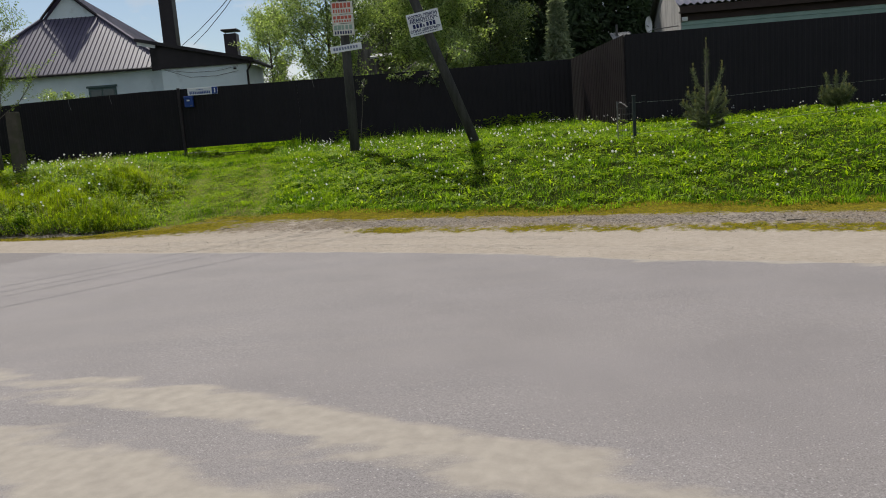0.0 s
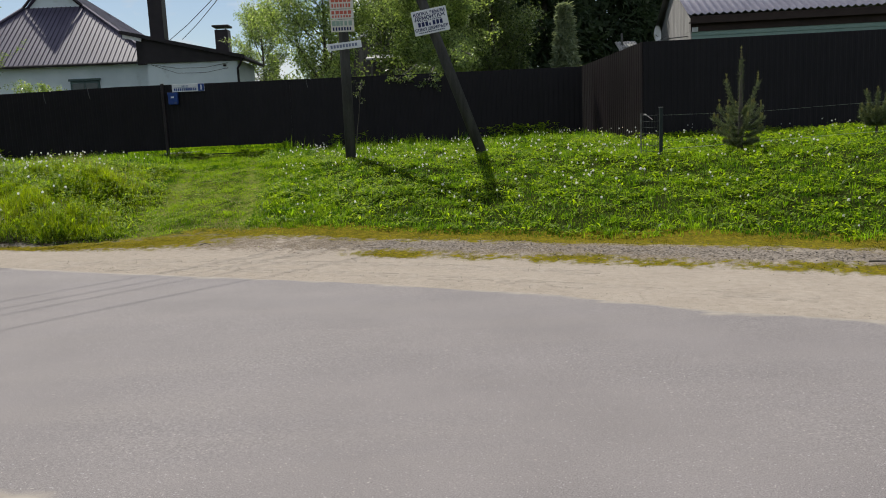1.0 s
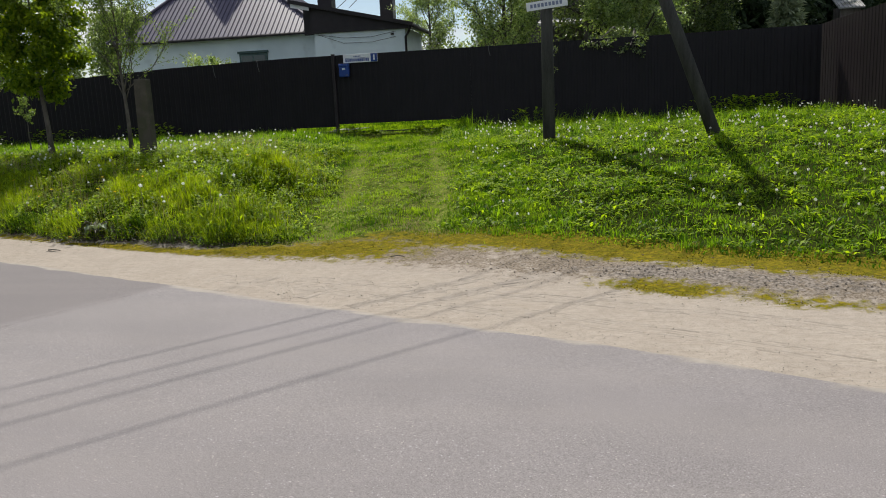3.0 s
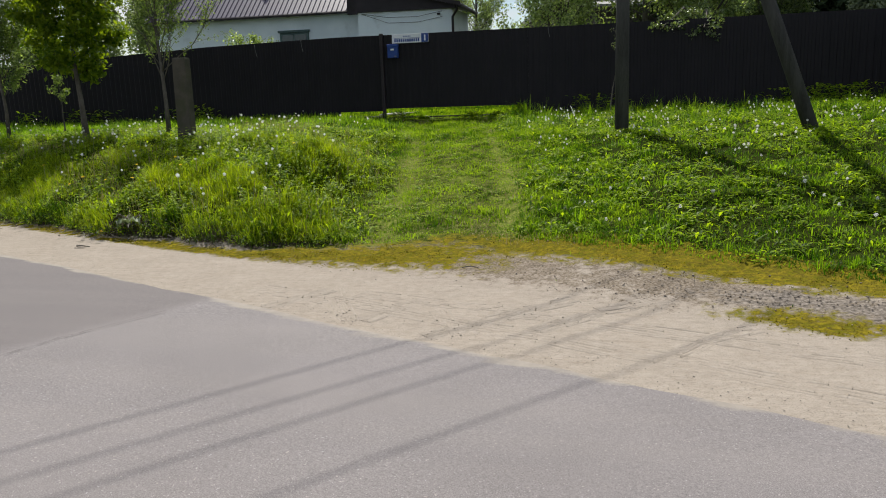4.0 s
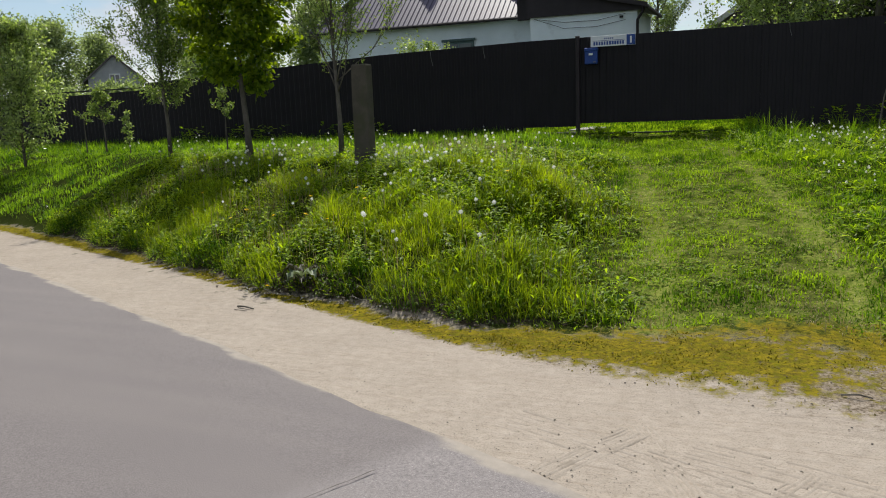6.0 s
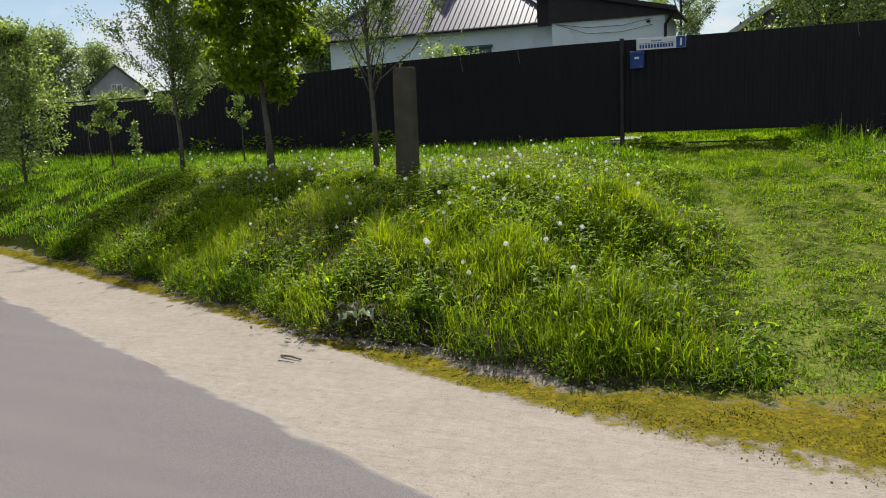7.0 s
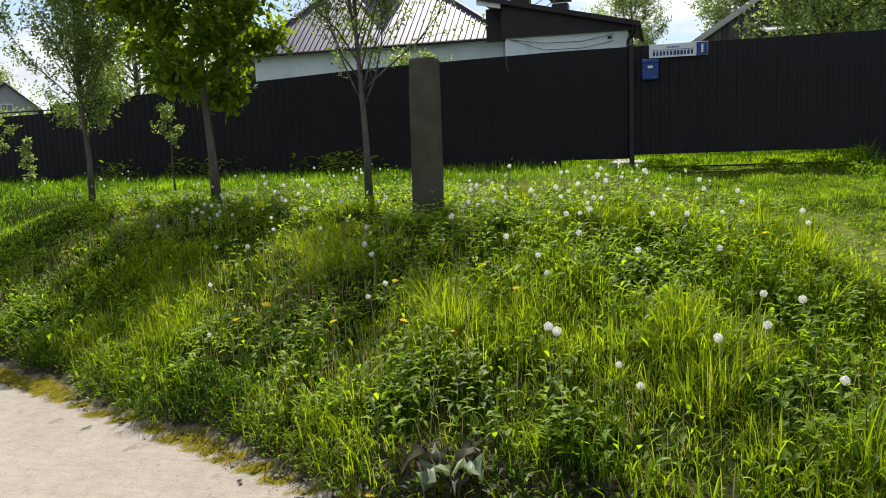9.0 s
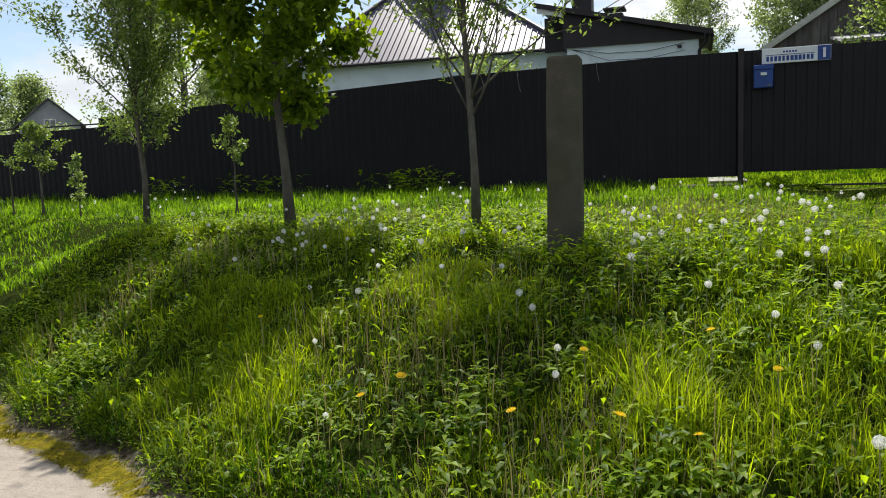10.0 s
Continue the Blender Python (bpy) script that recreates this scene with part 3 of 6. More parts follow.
def blades(name, x, y, h, w, material, tint, label, sag=0.5, way=None):
    """Arching, tapering blades, each five faces. way: the compass way that a blade bends, where it is not chance."""
    k = len(x)
    z = ground_z(x, y) - 0.01
    h = h * trodden(x, y)
    a = rng.uniform(0, 2 * np.pi, k) if way is None else way
    side = a + np.pi / 2 + rng.normal(0, 0.5, k)
    bend = np.clip(np.abs(rng.normal(0.8, 0.6, k)), 0.08, 2.3) * sag * 1.5
    p = np.empty((k, 7, 3))
    for row, (t, wide) in enumerate(((0.0, 0.8), (0.4, 1.0), (0.75, 0.7), (1.0, 0.0))):
        out, up = h * 1.15 * (1 - np.cos(bend * t)) / bend, h * 1.15 * np.sin(bend * t) / bend
        mid = np.stack([x + np.cos(a) * out, y + np.sin(a) * out, z + up], -1)
        off = np.stack([np.cos(side) * w * wide / 2, np.sin(side) * w * wide / 2, 0 * w], -1)
        if row < 3:
            p[:, row * 2], p[:, row * 2 + 1] = mid - off, mid + off
        else:
            p[:, 6] = mid
    i = np.arange(k)[:, None] * 7
    tri = np.concatenate([i + [0, 1, 3], i + [0, 3, 2], i + [2, 3, 5], i + [2, 5, 4], i + [4, 5, 6]], 0)
    ob = mesh_np(name, p.reshape(-1, 3), tri, material, np.repeat(tint, 7))
    return tagged(ob, label, "grass", kind="stuff")


def tufts(x, y, per, spread):
    """Blades round tuft centres: their spots, the ways that they lean, and each blade's tuft."""
    own = np.repeat(np.arange(len(x)), per)
    a = rng.uniform(0, 2 * np.pi, len(own))
    r = spread * np.sqrt(rng.uniform(0, 1, len(own)))
    return x[own] + np.cos(a) * r, y[own] + np.sin(a) * r, a + rng.normal(0, 0.6, len(own)), own


def scatter(count, x0, x1, y0, y1, keep):
    """Random spots, kept with the chance that keep(x, y) gives."""
    x, y = rng.uniform(x0, x1, count), rng.uniform(y0, y1, count)
    ok = rng.uniform(0, 1, count) < keep(x, y)
    return x[ok], y[ok]


def fence_side(x, y):
    """1 on the road's side of the fences."""
    return (y < np.where(x > 6.2, 18.0, 21.85)).astype(float)


def tuft(x, y, s=1.6, seed=0.0):
    return 0.5 + 0.5 * wobble(x, y, s, seed)


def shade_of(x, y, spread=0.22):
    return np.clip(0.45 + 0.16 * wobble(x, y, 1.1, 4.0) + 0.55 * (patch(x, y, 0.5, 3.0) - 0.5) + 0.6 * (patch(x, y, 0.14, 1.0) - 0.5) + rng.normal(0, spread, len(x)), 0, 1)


def unmown(x, y):
    return 1 - smooth(x - drive_mid(y) + 0.2 * np.sin(y * 2.1), -1.75, -0.85)


def hollow(x, y):
    """Bare dark hollows along the bank."""
    low = np.clip((wobble(x, y, 3.9, 2.2) - 0.05) * 4, 0, 1) * (1 - smooth(y - turf_edge(x), 0.5, 1.6))
    return np.maximum(low, 0.75 * np.clip((wobble(x, y, 6.3, 4.1) - 0.22) * 5, 0, 1))


def left_turf(x, y):
    return (y > turf_edge(x) + 0.14 + 0.09 * wobble(x, y, 5.0) + 0.14 * smooth(x, -7.4, -6.8) * (1 - smooth(x, -5.2, -4.4))) * unmown(x, y) * fence_side(x, y) * (1 - 0.55 * hollow(x, y)) * (1 - (x > -7.4) * smooth(y, 20.9, 21.3))


# the left verge: a low dark carpet, loose tufts, and hummocks with gaps between them
x, y = scatter(14000, -13, -2.8, 10.6, 17.2, lambda x, y: left_turf(x, y) * np.clip(1.2 - (np.hypot(x + 6.5, y - 11.5) / 9.0), 0.3, 1))
tuft_h = (0.035 + 0.04 * patch(x, y, 0.9, 2.0) + 0.05 * patch(x, y, 0.25, 6.0) + 0.13 * tussock(x, y) ** 1.6 * rng.uniform(0.5, 1.2, len(x))) * (0.42 + 0.58 * smooth(y - turf_edge(x), 0.0, 1.1)) * (1 - 0.4 * smooth(y, 13.6, 15.4)) * (0.4 + 0.6 * smooth(unmown(x, y), 0.3, 0.9))
# tone follows the humps: tops painted as lit, hollows as shaded
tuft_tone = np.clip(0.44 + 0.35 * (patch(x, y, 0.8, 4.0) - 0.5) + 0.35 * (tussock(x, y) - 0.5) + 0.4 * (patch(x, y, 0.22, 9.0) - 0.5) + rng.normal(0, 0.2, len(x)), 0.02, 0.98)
bx, by, way, own = tufts(x, y, 20, 0.075)
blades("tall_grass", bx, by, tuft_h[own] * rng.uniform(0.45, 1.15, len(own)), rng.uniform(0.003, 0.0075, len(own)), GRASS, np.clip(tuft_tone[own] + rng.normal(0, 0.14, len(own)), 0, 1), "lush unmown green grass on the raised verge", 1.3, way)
# carpet tint lowered, most in the hollows, to paint shade below the tufts
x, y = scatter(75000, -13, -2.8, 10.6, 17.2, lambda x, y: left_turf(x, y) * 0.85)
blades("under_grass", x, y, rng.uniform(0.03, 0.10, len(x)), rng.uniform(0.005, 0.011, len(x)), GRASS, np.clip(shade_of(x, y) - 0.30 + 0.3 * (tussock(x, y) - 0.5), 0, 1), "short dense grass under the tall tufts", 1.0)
# blades that hang over the cut edge
x = rng.uniform(-13, -3.0, 6500)
x = x[rng.uniform(0, 1, len(x)) < np.clip(0.55 + 0.6 * np.sin(x * 4.3 + np.sin(x * 1.7)), 0.3, 1)]
y = turf_edge(x) + 0.08 + rng.uniform(-0.06, 0.26, len(x))
ok = unmown(x, y) > 0.4
x, y = x[ok], y[ok]
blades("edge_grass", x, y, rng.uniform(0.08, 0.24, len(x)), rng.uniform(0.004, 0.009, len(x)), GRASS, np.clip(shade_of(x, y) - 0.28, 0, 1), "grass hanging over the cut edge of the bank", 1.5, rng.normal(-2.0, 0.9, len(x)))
# rank hummocks
x, y = scatter(4200, -13, -2.9, 10.9, 17.0, lambda x, y: left_turf(x, y) * np.clip(1.25 - np.hypot(x + 6.5, y - 11.8) / 8.5, 0.25, 1) * smooth(tussock(x, y), 0.35, 0.75) * (0.35 + 0.65 * patch(x, y, 0.9, 12.0)))
hum_r = rng.uniform(0.04, 0.13, len(x))
hum_h = (0.08 + 0.17 * tussock(x, y) + 0.15 * rng.uniform(0, 1, len(x)) ** 1.6) * (1 - 0.5 * smooth(y, 13.6, 15.4)) * (0.55 + 0.45 * smooth(y - turf_edge(x), 0.0, 0.7)) * (0.5 + 0.5 * smooth(unmown(x, y), 0.4, 0.9))
hum_tone = np.clip(0.20 + 0.6 * patch(x, y, 0.5, 8.0) + rng.normal(-0.05, 0.2, len(x)), 0.04, 1)
own = np.repeat(np.arange(len(x)), 62)
a, q = rng.uniform(0, 2 * np.pi, len(own)), np.sqrt(rng.uniform(0, 1, len(own)))
blades("rank_grass", x[own] + np.cos(a) * q * hum_r[own], y[own] + np.sin(a) * q * hum_r[own], hum_h[own] * (1.1 - 0.45 * q) * rng.uniform(0.6, 1.1, len(own)), rng.uniform(0.003, 0.0078, len(own)), GRASS, np.clip(hum_tone[own] + rng.normal(0, 0.16, len(own)), 0, 1), "rank hummocks of long arching grass on the bank", 1.75, a + rng.normal(0, 0.5, len(own)))
x, y = scatter(13000, -27, -4.2, 12.5, 21.9, lambda x, y: left_turf(x, y) * ((y > 17) | (x < -13)))
tuft_h = 0.05 + 0.09 * patch(x, y, 0.7, 15.0) * rng.uniform(0.5, 1.2, len(x)) + 0.12 * smooth(y, 18.5, 21.5)
tuft_tone = np.clip(0.38 + 0.5 * (patch(x, y, 1.1, 4.0) - 0.5) + 0.4 * (patch(x, y, 0.35, 5.0) - 0.5) + rng.normal(0, 0.15, len(x)), 0.02, 0.98)
bx, by, way, own = tufts(x, y, 12, 0.13)
blades("meadow_grass", bx, by, tuft_h[own] * rng.uniform(0.5, 1.1, len(own)), rng.uniform(0.008, 0.015, len(own)), MEADOW, np.clip(tuft_tone[own] + rng.normal(0, 0.15, len(own)), 0, 1), "bright green meadow grass in front of the fence", 1.1, way)
# the mown drive
x, y = scatter(330000, -7.5, 1.0, 10.6, 22.4, lambda x, y: (y > turf_edge(x) - 0.1) * (np.abs(x - drive_mid(y)) < 2.2) * (1 - 0.55 * zones(x, y)[:, 3]) * (1 - 0.8 * unmown(x, y)) * (0.55 + 0.45 * patch(x, y, 0.22, 2.0)))
h = (0.016 + 0.075 * patch(x, y, 0.16, 7.0) * (0.35 + 0.9 * patch(x, y, 0.6, 3.0)) * rng.uniform(0.4, 1.3, len(x))) * (1 - 0.3 * zones(x, y)[:, 3]) * (1 + 0.5 * smooth(y, 15, 20)) * (1 - 0.75 * smooth(y, 20.6, 21.4))
blades("mown_grass", x, y, h, rng.uniform(0.006, 0.012, len(x)), MOWN, np.clip(shade_of(x, y, 0.2) + 0.06, 0, 1), "short worn grass on the driveway", 1.5)
# the right-hand verge
def right_turf(x, y):
    return (y > turf_edge(x) + 0.05 + 0.10 * wobble(x, y, 3.0)) * (x - drive_mid(y) > 1.0 + 0.35 * wobble(x, y, 1.6)) * fence_side(x, y)


x, y = scatter(13000, -3.4, 15, 4.5, 21.9, lambda x, y: right_turf(x, y) * (0.45 + 0.55 * tuft(x, y, 2.3)) * (1.0 - 0.3 * smooth(y, 12, 20)))
tuft_h = 0.04 + 0.06 * tuft(x, y, 1.3) * rng.uniform(0.4, 1.4, len(x)) + 0.15 * smooth(y, 16.0, 19.5) * rng.uniform(0.3, 1.2, len(x)) * (x < 6)
tuft_tone = np.clip(0.34 + 0.4 * (patch(x, y, 1.0, 4.0) - 0.5) + 0.5 * (patch(x, y, 0.3, 6.0) - 0.5) + rng.normal(0, 0.17, len(x)), 0.02, 0.98)
bx, by, way, own = tufts(x, y, 10, 0.09)
blades("verge_grass", bx, by, tuft_h[own] * rng.uniform(0.5, 1.15, len(own)), rng.uniform(0.006, 0.012, len(own)), MEADOW, np.clip(tuft_tone[own] + rng.normal(0, 0.16, len(own)), 0, 1), "dense green grass dotted with dandelions", 1.3, way)
x, y = scatter(4200, -3.0, 15, 4.5, 21.6, lambda x, y: right_turf(x, y) * (0.3 + 0.7 * tuft(x, y, 1.8, 3.0)) * (1.0 - 0.45 * smooth(y, 12, 20)))
hum_r, hum_h = rng.uniform(0.05, 0.15, len(x)), 0.05 + 0.12 * patch(x, y, 0.5, 11.0) * rng.uniform(0.3, 1, len(x)) + 0.16 * smooth(y, 16.5, 20.5) * rng.uniform(0.2, 1, len(x)) * (x < 6)
hum_h = hum_h + 0.29 * smooth(y, 19.4, 21.2) * (x < 6) * rng.uniform(0.2, 1, len(x))
hum_h = hum_h + 0.16 * np.exp(-((x + 1.6 - 0.3 * (20 - y)) / 1.1) ** 2) * smooth(y, 17.0, 20.0)
hum_tone = np.clip(rng.uniform(0.05, 0.65, len(x)) + 0.4 * (patch(x, y, 0.6, 2.0) - 0.4), 0.03, 1)
own = np.repeat(np.arange(len(x)), 42)
a, q = rng.uniform(0, 2 * np.pi, len(own)), np.sqrt(rng.uniform(0, 1, len(own)))
blades("verge_hummocks", x[own] + np.cos(a) * q * hum_r[own], y[own] + np.sin(a) * q * hum_r[own], hum_h[own] * (1.1 - 0.45 * q) * rng.uniform(0.6, 1.1, len(own)), rng.uniform(0.006, 0.013, len(own)), MEADOW, np.clip(hum_tone[own] + rng.normal(0, 0.14, len(own)), 0, 1), "uneven tufts of grass on the wide verge", 1.4, a + rng.normal(0, 0.5, len(own)))
x, y = scatter(240000, -3.4, 15, 4.5, 21.9, lambda x, y: (y > turf_edge(x) - 0.12 * tuft(x, y, 2.7, 4.0)) * (x - drive_mid(y) > 0.8) * fence_side(x, y) * np.clip(1.1 - (y - turf_edge(x)) / 9.0, 0.25, 1))
blades("low_verge_grass", x, y, rng.uniform(0.02, 0.06, len(x)), rng.uniform(0.006, 0.013, len(x)), MOWN, np.clip(shade_of(x, y) - 0.12, 0, 1), "short dense grass between the tufts of the verge", 1.2)
# thin growth over moss and gravel
x = rng.uniform(-14, 15, 230000)
y = sand_edge(x) - 0.1 + rng.uniform(0, 1, len(x)) * (turf_edge(x) - sand_edge(x) + 0.35)
ok = rng.uniform(0, 1, len(x)) < np.clip(zones(x, y)[:, 1] * 1.4 - 0.3 - 0.8 * zones(x, y)[:, 2], 0, 1) * np.clip(tuft(x, y, 5.1, 2.0) * 2.2 - 0.45, 0, 1)
x, y = x[ok], y[ok]
blades("moss_tufts", x, y, rng.uniform(0.006, 0.016, len(x)) * (0.5 + 0.9 * tuft(x, y, 11.0, 1.0)), rng.uniform(0.006, 0.012, len(x)), MOSSY, shade_of(x, y, 0.3), "cushions of yellow-green moss beside the sand", 1.0)
x, y = scatter(15000, -14, 15, 3.5, 15.5, lambda x, y: (y > sand_edge(x) - 0.10) * (y < turf_edge(x) + 0.15) * (0.03 + 0.5 * smooth((y - sand_edge(x)) / (turf_edge(x) - sand_edge(x)), 0.2, 1.0)) * np.clip(tuft(x, y, 4.1, 5.0) * 1.8 - 0.6, 0, 1))
blades("thin_tufts", x, y, rng.uniform(0.012, 0.05, len(x)), rng.uniform(0.005, 0.009, len(x)), MOWN, shade_of(x, y, 0.3), "sparse short grass in the moss", 1.2)
# thatch, clover and trodden stems on the drive
x, y = scatter(42000, -6.5, 0.5, 10.6, 21.5, lambda x, y: (y > turf_edge(x) - 0.2) * (np.abs(x - drive_mid(y)) < 1.9) * (1 - unmown(x, y)) * np.clip(0.15 + zones(x, y)[:, 3] + 0.5 * np.exp(-((y - turf_edge(x)) / 0.9) ** 2), 0, 1) * np.clip(tuft(x, y, 3.7, 8.0) * 1.6 - 0.3, 0, 1))
blades("thatch", x, y, rng.uniform(0.03, 0.09, len(x)), rng.uniform(0.003, 0.006, len(x)), DRY, rng.uniform(0, 1, len(x)), "flattened straw and thatch on the driveway", 2.0)
# behind the gate
x, y = scatter(26000, -9, 0, 22.3, 27, lambda x, y: 0.9 + 0 * x)
blades("yard_grass", x, y, rng.uniform(0.04, 0.09, len(x)), rng.uniform(0.014, 0.024, len(x)), MOWN, shade_of(x, y), "cut grass in the yard behind the gate", 0.7)
# dead stems and last year's stalks
x, y = scatter(16000, -12, -3.5, 10.9, 17.5, lambda x, y: left_turf(x, y) * np.clip(tuft(x, y, 1.5, 6.0) * 1.6 - 0.5, 0, 1))
blades("dry_stalks", x, y, rng.uniform(0.06, 0.28, len(x)), rng.uniform(0.003, 0.006, len(x)), DRY, rng.uniform(0, 1, len(x)), "straw-coloured dry stems among the grass", 0.4)


def broad_leaves(name, x, y, length, width, material, label, up=0.55, lift=0.0):
    """Leaves folded along their rib, in small rosettes."""
    k = len(x)
    z = ground_z(x, y) + lift
    a = rng.uniform(0, 2 * np.pi, k)
    t = rng.uniform(0.2, 1.0, k) * up
    d = np.stack([np.cos(a), np.sin(a), t], -1)
    s = np.stack([-np.sin(a), np.cos(a), 0 * a], -1)
    o = np.stack([x, y, z], -1)
    L, W = length[:, None], width[:, None]
    rise = np.array([0, 0, 1.0])
    p = np.empty((k, 6, 3))
    p[:, 0] = o
    p[:, 1] = o + d * L * 0.5 + s * W * 0.5 + rise * W * 0.18
    p[:, 2] = o + d * L * 0.5
    p[:, 3] = o + d * L * 0.5 - s * W * 0.5 + rise * W * 0.18
    p[:, 4] = o + d * L * 0.92 - rise * L * 0.12 + s * W * 0.25
    p[:, 5] = o + d * L - rise * L * 0.22
    i = np.arange(k)[:, None] * 6
    tri = np.concatenate([i + [0, 2, 1], i + [0, 3, 2], i + [1, 2, 4], i + [4, 2, 5], i + [2, 3, 5]], 0)
    ob = mesh_np(name, p.reshape(-1, 3), tri, material, np.repeat(rng.uniform(0, 1, k), 6))
    return tagged(ob, label, "weeds", kind="stuff")


def rosettes(x, y, per, spread):
    return np.repeat(x, per) + rng.normal(0, spread, len(x) * per), np.repeat(y, per) + rng.normal(0, spread, len(x) * per)


x, y = scatter(8500, -13, -2.9, 10.8, 17.5, lambda x, y: left_turf(x, y) * np.clip(0.25 + 0.5 * tuft(x, y, 2.2, 5.0) + 0.6 * np.exp(-((y - turf_edge(x)) / 0.7) ** 2), 0, 1))
x, y = rosettes(x, y, 5, 0.045)
broad_leaves("low_weeds", x, y, rng.uniform(0.03, 0.085, len(x)), rng.uniform(0.012, 0.032, len(x)), WEED, "broad-leaved weeds and dandelion leaves in the grass", 1.2, rng.uniform(0.0, 0.12, len(x)))


def weed_domes(name, x, y, per, radius, high, length, width, label, up=0.8):
    """Leafy weeds that grow as low domes."""
    own = np.repeat(np.arange(len(x)), per)
    a, q = rng.uniform(0, 2 * np.pi, len(own)), np.sqrt(rng.uniform(0, 1, len(own)))
    lift = high[own] * (1 - 0.75 * q * q) * rng.uniform(0.35, 1.0, len(own))
    broad_leaves(name, x[own] + np.cos(a) * q * radius[own], y[own] + np.sin(a) * q * radius[own], rng.uniform(*length, len(own)), rng.uniform(*width, len(own)), WEED, label, up, lift)


def by_post(x, y):
    """The rank weeds round the concrete post."""
    return np.exp(-((x + 7.2) / 0.9) ** 2 - ((y - 13.9) / 0.9) ** 2)


x, y = scatter(2900, -13, -2.9, 10.9, 17.5, lambda x, y: left_turf(x, y) * np.clip(1.5 * (patch(x, y, 0.9, 21.0) - 0.42) + 0.6 * by_post(x, y) + 0.15 * np.exp(-((y - turf_edge(x) - 0.2) / 0.3) ** 2), 0.04, 1) * smooth(y - turf_edge(x), 0.05, 0.5))
weed_domes("weed_clumps", x, y, 30, rng.uniform(0.07, 0.18, len(x)), rng.uniform(0.07, 0.24, len(x)) * (0.6 + 0.4 * smooth(y - turf_edge(x), 0, 0.6)) * (1 - 0.45 * smooth(y, 13.6, 15.4)), (0.035, 0.09), (0.013, 0.032), "leafy clumps of goutweed and dandelion on the bank")
x, y = scatter(5200, -3.0, 14.5, 5.0, 21.5, lambda x, y: right_turf(x, y) * np.clip(0.15 + tuft(x, y, 1.5, 6.0), 0, 1) * (1.0 - 0.4 * smooth(y, 13, 20)))
weed_domes("verge_clumps", x, y, 22, rng.uniform(0.06, 0.18, len(x)), rng.uniform(0.04, 0.12, len(x)) * (1 + 0.8 * smooth(y, 16, 20)), (0.035, 0.085), (0.016, 0.04), "low leafy weeds and clover in the verge grass", 0.7)
x, y = scatter(6000, -3.5, 14, 5.5, 21.5, lambda x, y: (y > turf_edge(x) + 0.1) * fence_side(x, y) * (mound(x, y) < 0.5) * tuft(x, y, 1.9, 3.0) * (np.abs(x - drive_mid(y)) > 0.9))
x, y = rosettes(x, y, 4, 0.05)
broad_leaves("verge_weeds", x, y, rng.uniform(0.05, 0.11, len(x)), rng.uniform(0.018, 0.042, len(x)), WEED, "flat weeds and plantain in the grass", 1.1, rng.uniform(0.0, 0.06, len(x)))
x, y = scatter(2600, -6.5, 0.3, 10.8, 21.5, lambda x, y: (y > turf_edge(x) + 0.1) * (np.abs(x - drive_mid(y)) < 1.7) * (1 - unmown(x, y)) * (1 - 0.7 * zones(x, y)[:, 3]) * np.clip(tuft(x, y, 2.4, 3.0) * 1.5 - 0.2, 0, 1))
weed_domes("drive_clover", x, y, 16, rng.uniform(0.04, 0.13, len(x)), rng.uniform(0.015, 0.05, len(x)), (0.02, 0.055), (0.012, 0.028), "flat clover and plantain on the driveway", 0.5)
x = rng.uniform(-13, -3.0, 1500)
y = turf_edge(x) + 0.02 + np.abs(rng.normal(0.0, 0.14, len(x)))
ok = rng.uniform(0, 1, len(x)) < tuft(x, y, 3.3, 6.0) * (unmown(x, y) > 0.3)
x, y = rosettes(x[ok], y[ok], 6, 0.03)
broad_leaves("bank_weeds", x, y, rng.uniform(0.02, 0.06, len(x)), rng.uniform(0.008, 0.024, len(x)), WEED, "small low weeds on the slope of the bank", 0.9, rng.uniform(0.0, 0.05, len(x)))


# ---- fences of profiled sheet ----
def sheet_mesh(width=1.12, height=1.0, pitch=0.14, depth=0.009, rise=0.0, coat=SHEET):
    """A ribbed steel sheet, lower left corner at the origin, its face towards -y."""
    xs, ys = [], []
    for k in range(int(round(width / pitch))):
        xs += [k * pitch, k * pitch + 0.055, k * pitch + 0.07, k * pitch + 0.125]
        ys += [-depth, -depth, 0, 0]
    xs.append(width), ys.append(-depth)
    k = len(xs)
    v = [(a, b, c and c + rise * (a / width - 0.5)) for c in (0, height) for a, b in zip(xs, ys)] + [(a, b + 0.012, c and c + rise * (a / width - 0.5)) for c in (0, height) for a, b in zip(xs, ys)]
    f = []
    for i in range(k - 1):
        f += [(i, i + 1, k + i + 1, k + i), (2 * k + i, 3 * k + i, 3 * k + i + 1, 2 * k + i + 1), (i, 2 * k + i, 2 * k + i + 1, i + 1), (k + i, k + i + 1, 3 * k + i + 1, 3 * k + i)]
    f += [(0, k, 3 * k, 2 * k), (k - 1, 3 * k - 1, 4 * k - 1, 2 * k - 1)]
    me = bpy.data.meshes.new("sheet")
    me.from_pydata(v, [], f)
    me.materials.append(coat)
    return me


def post_mesh(size=0.06):
    bm = one_box((-size / 2, -size / 2, 0), (size / 2, size / 2, 1))
    me = bpy.data.meshes.new("post")
    bm.to_mesh(me)
    bm.free()
    me.materials.append(TRIM_DARK)
    return me


SHEET_ME, POST_ME = sheet_mesh(), post_mesh()


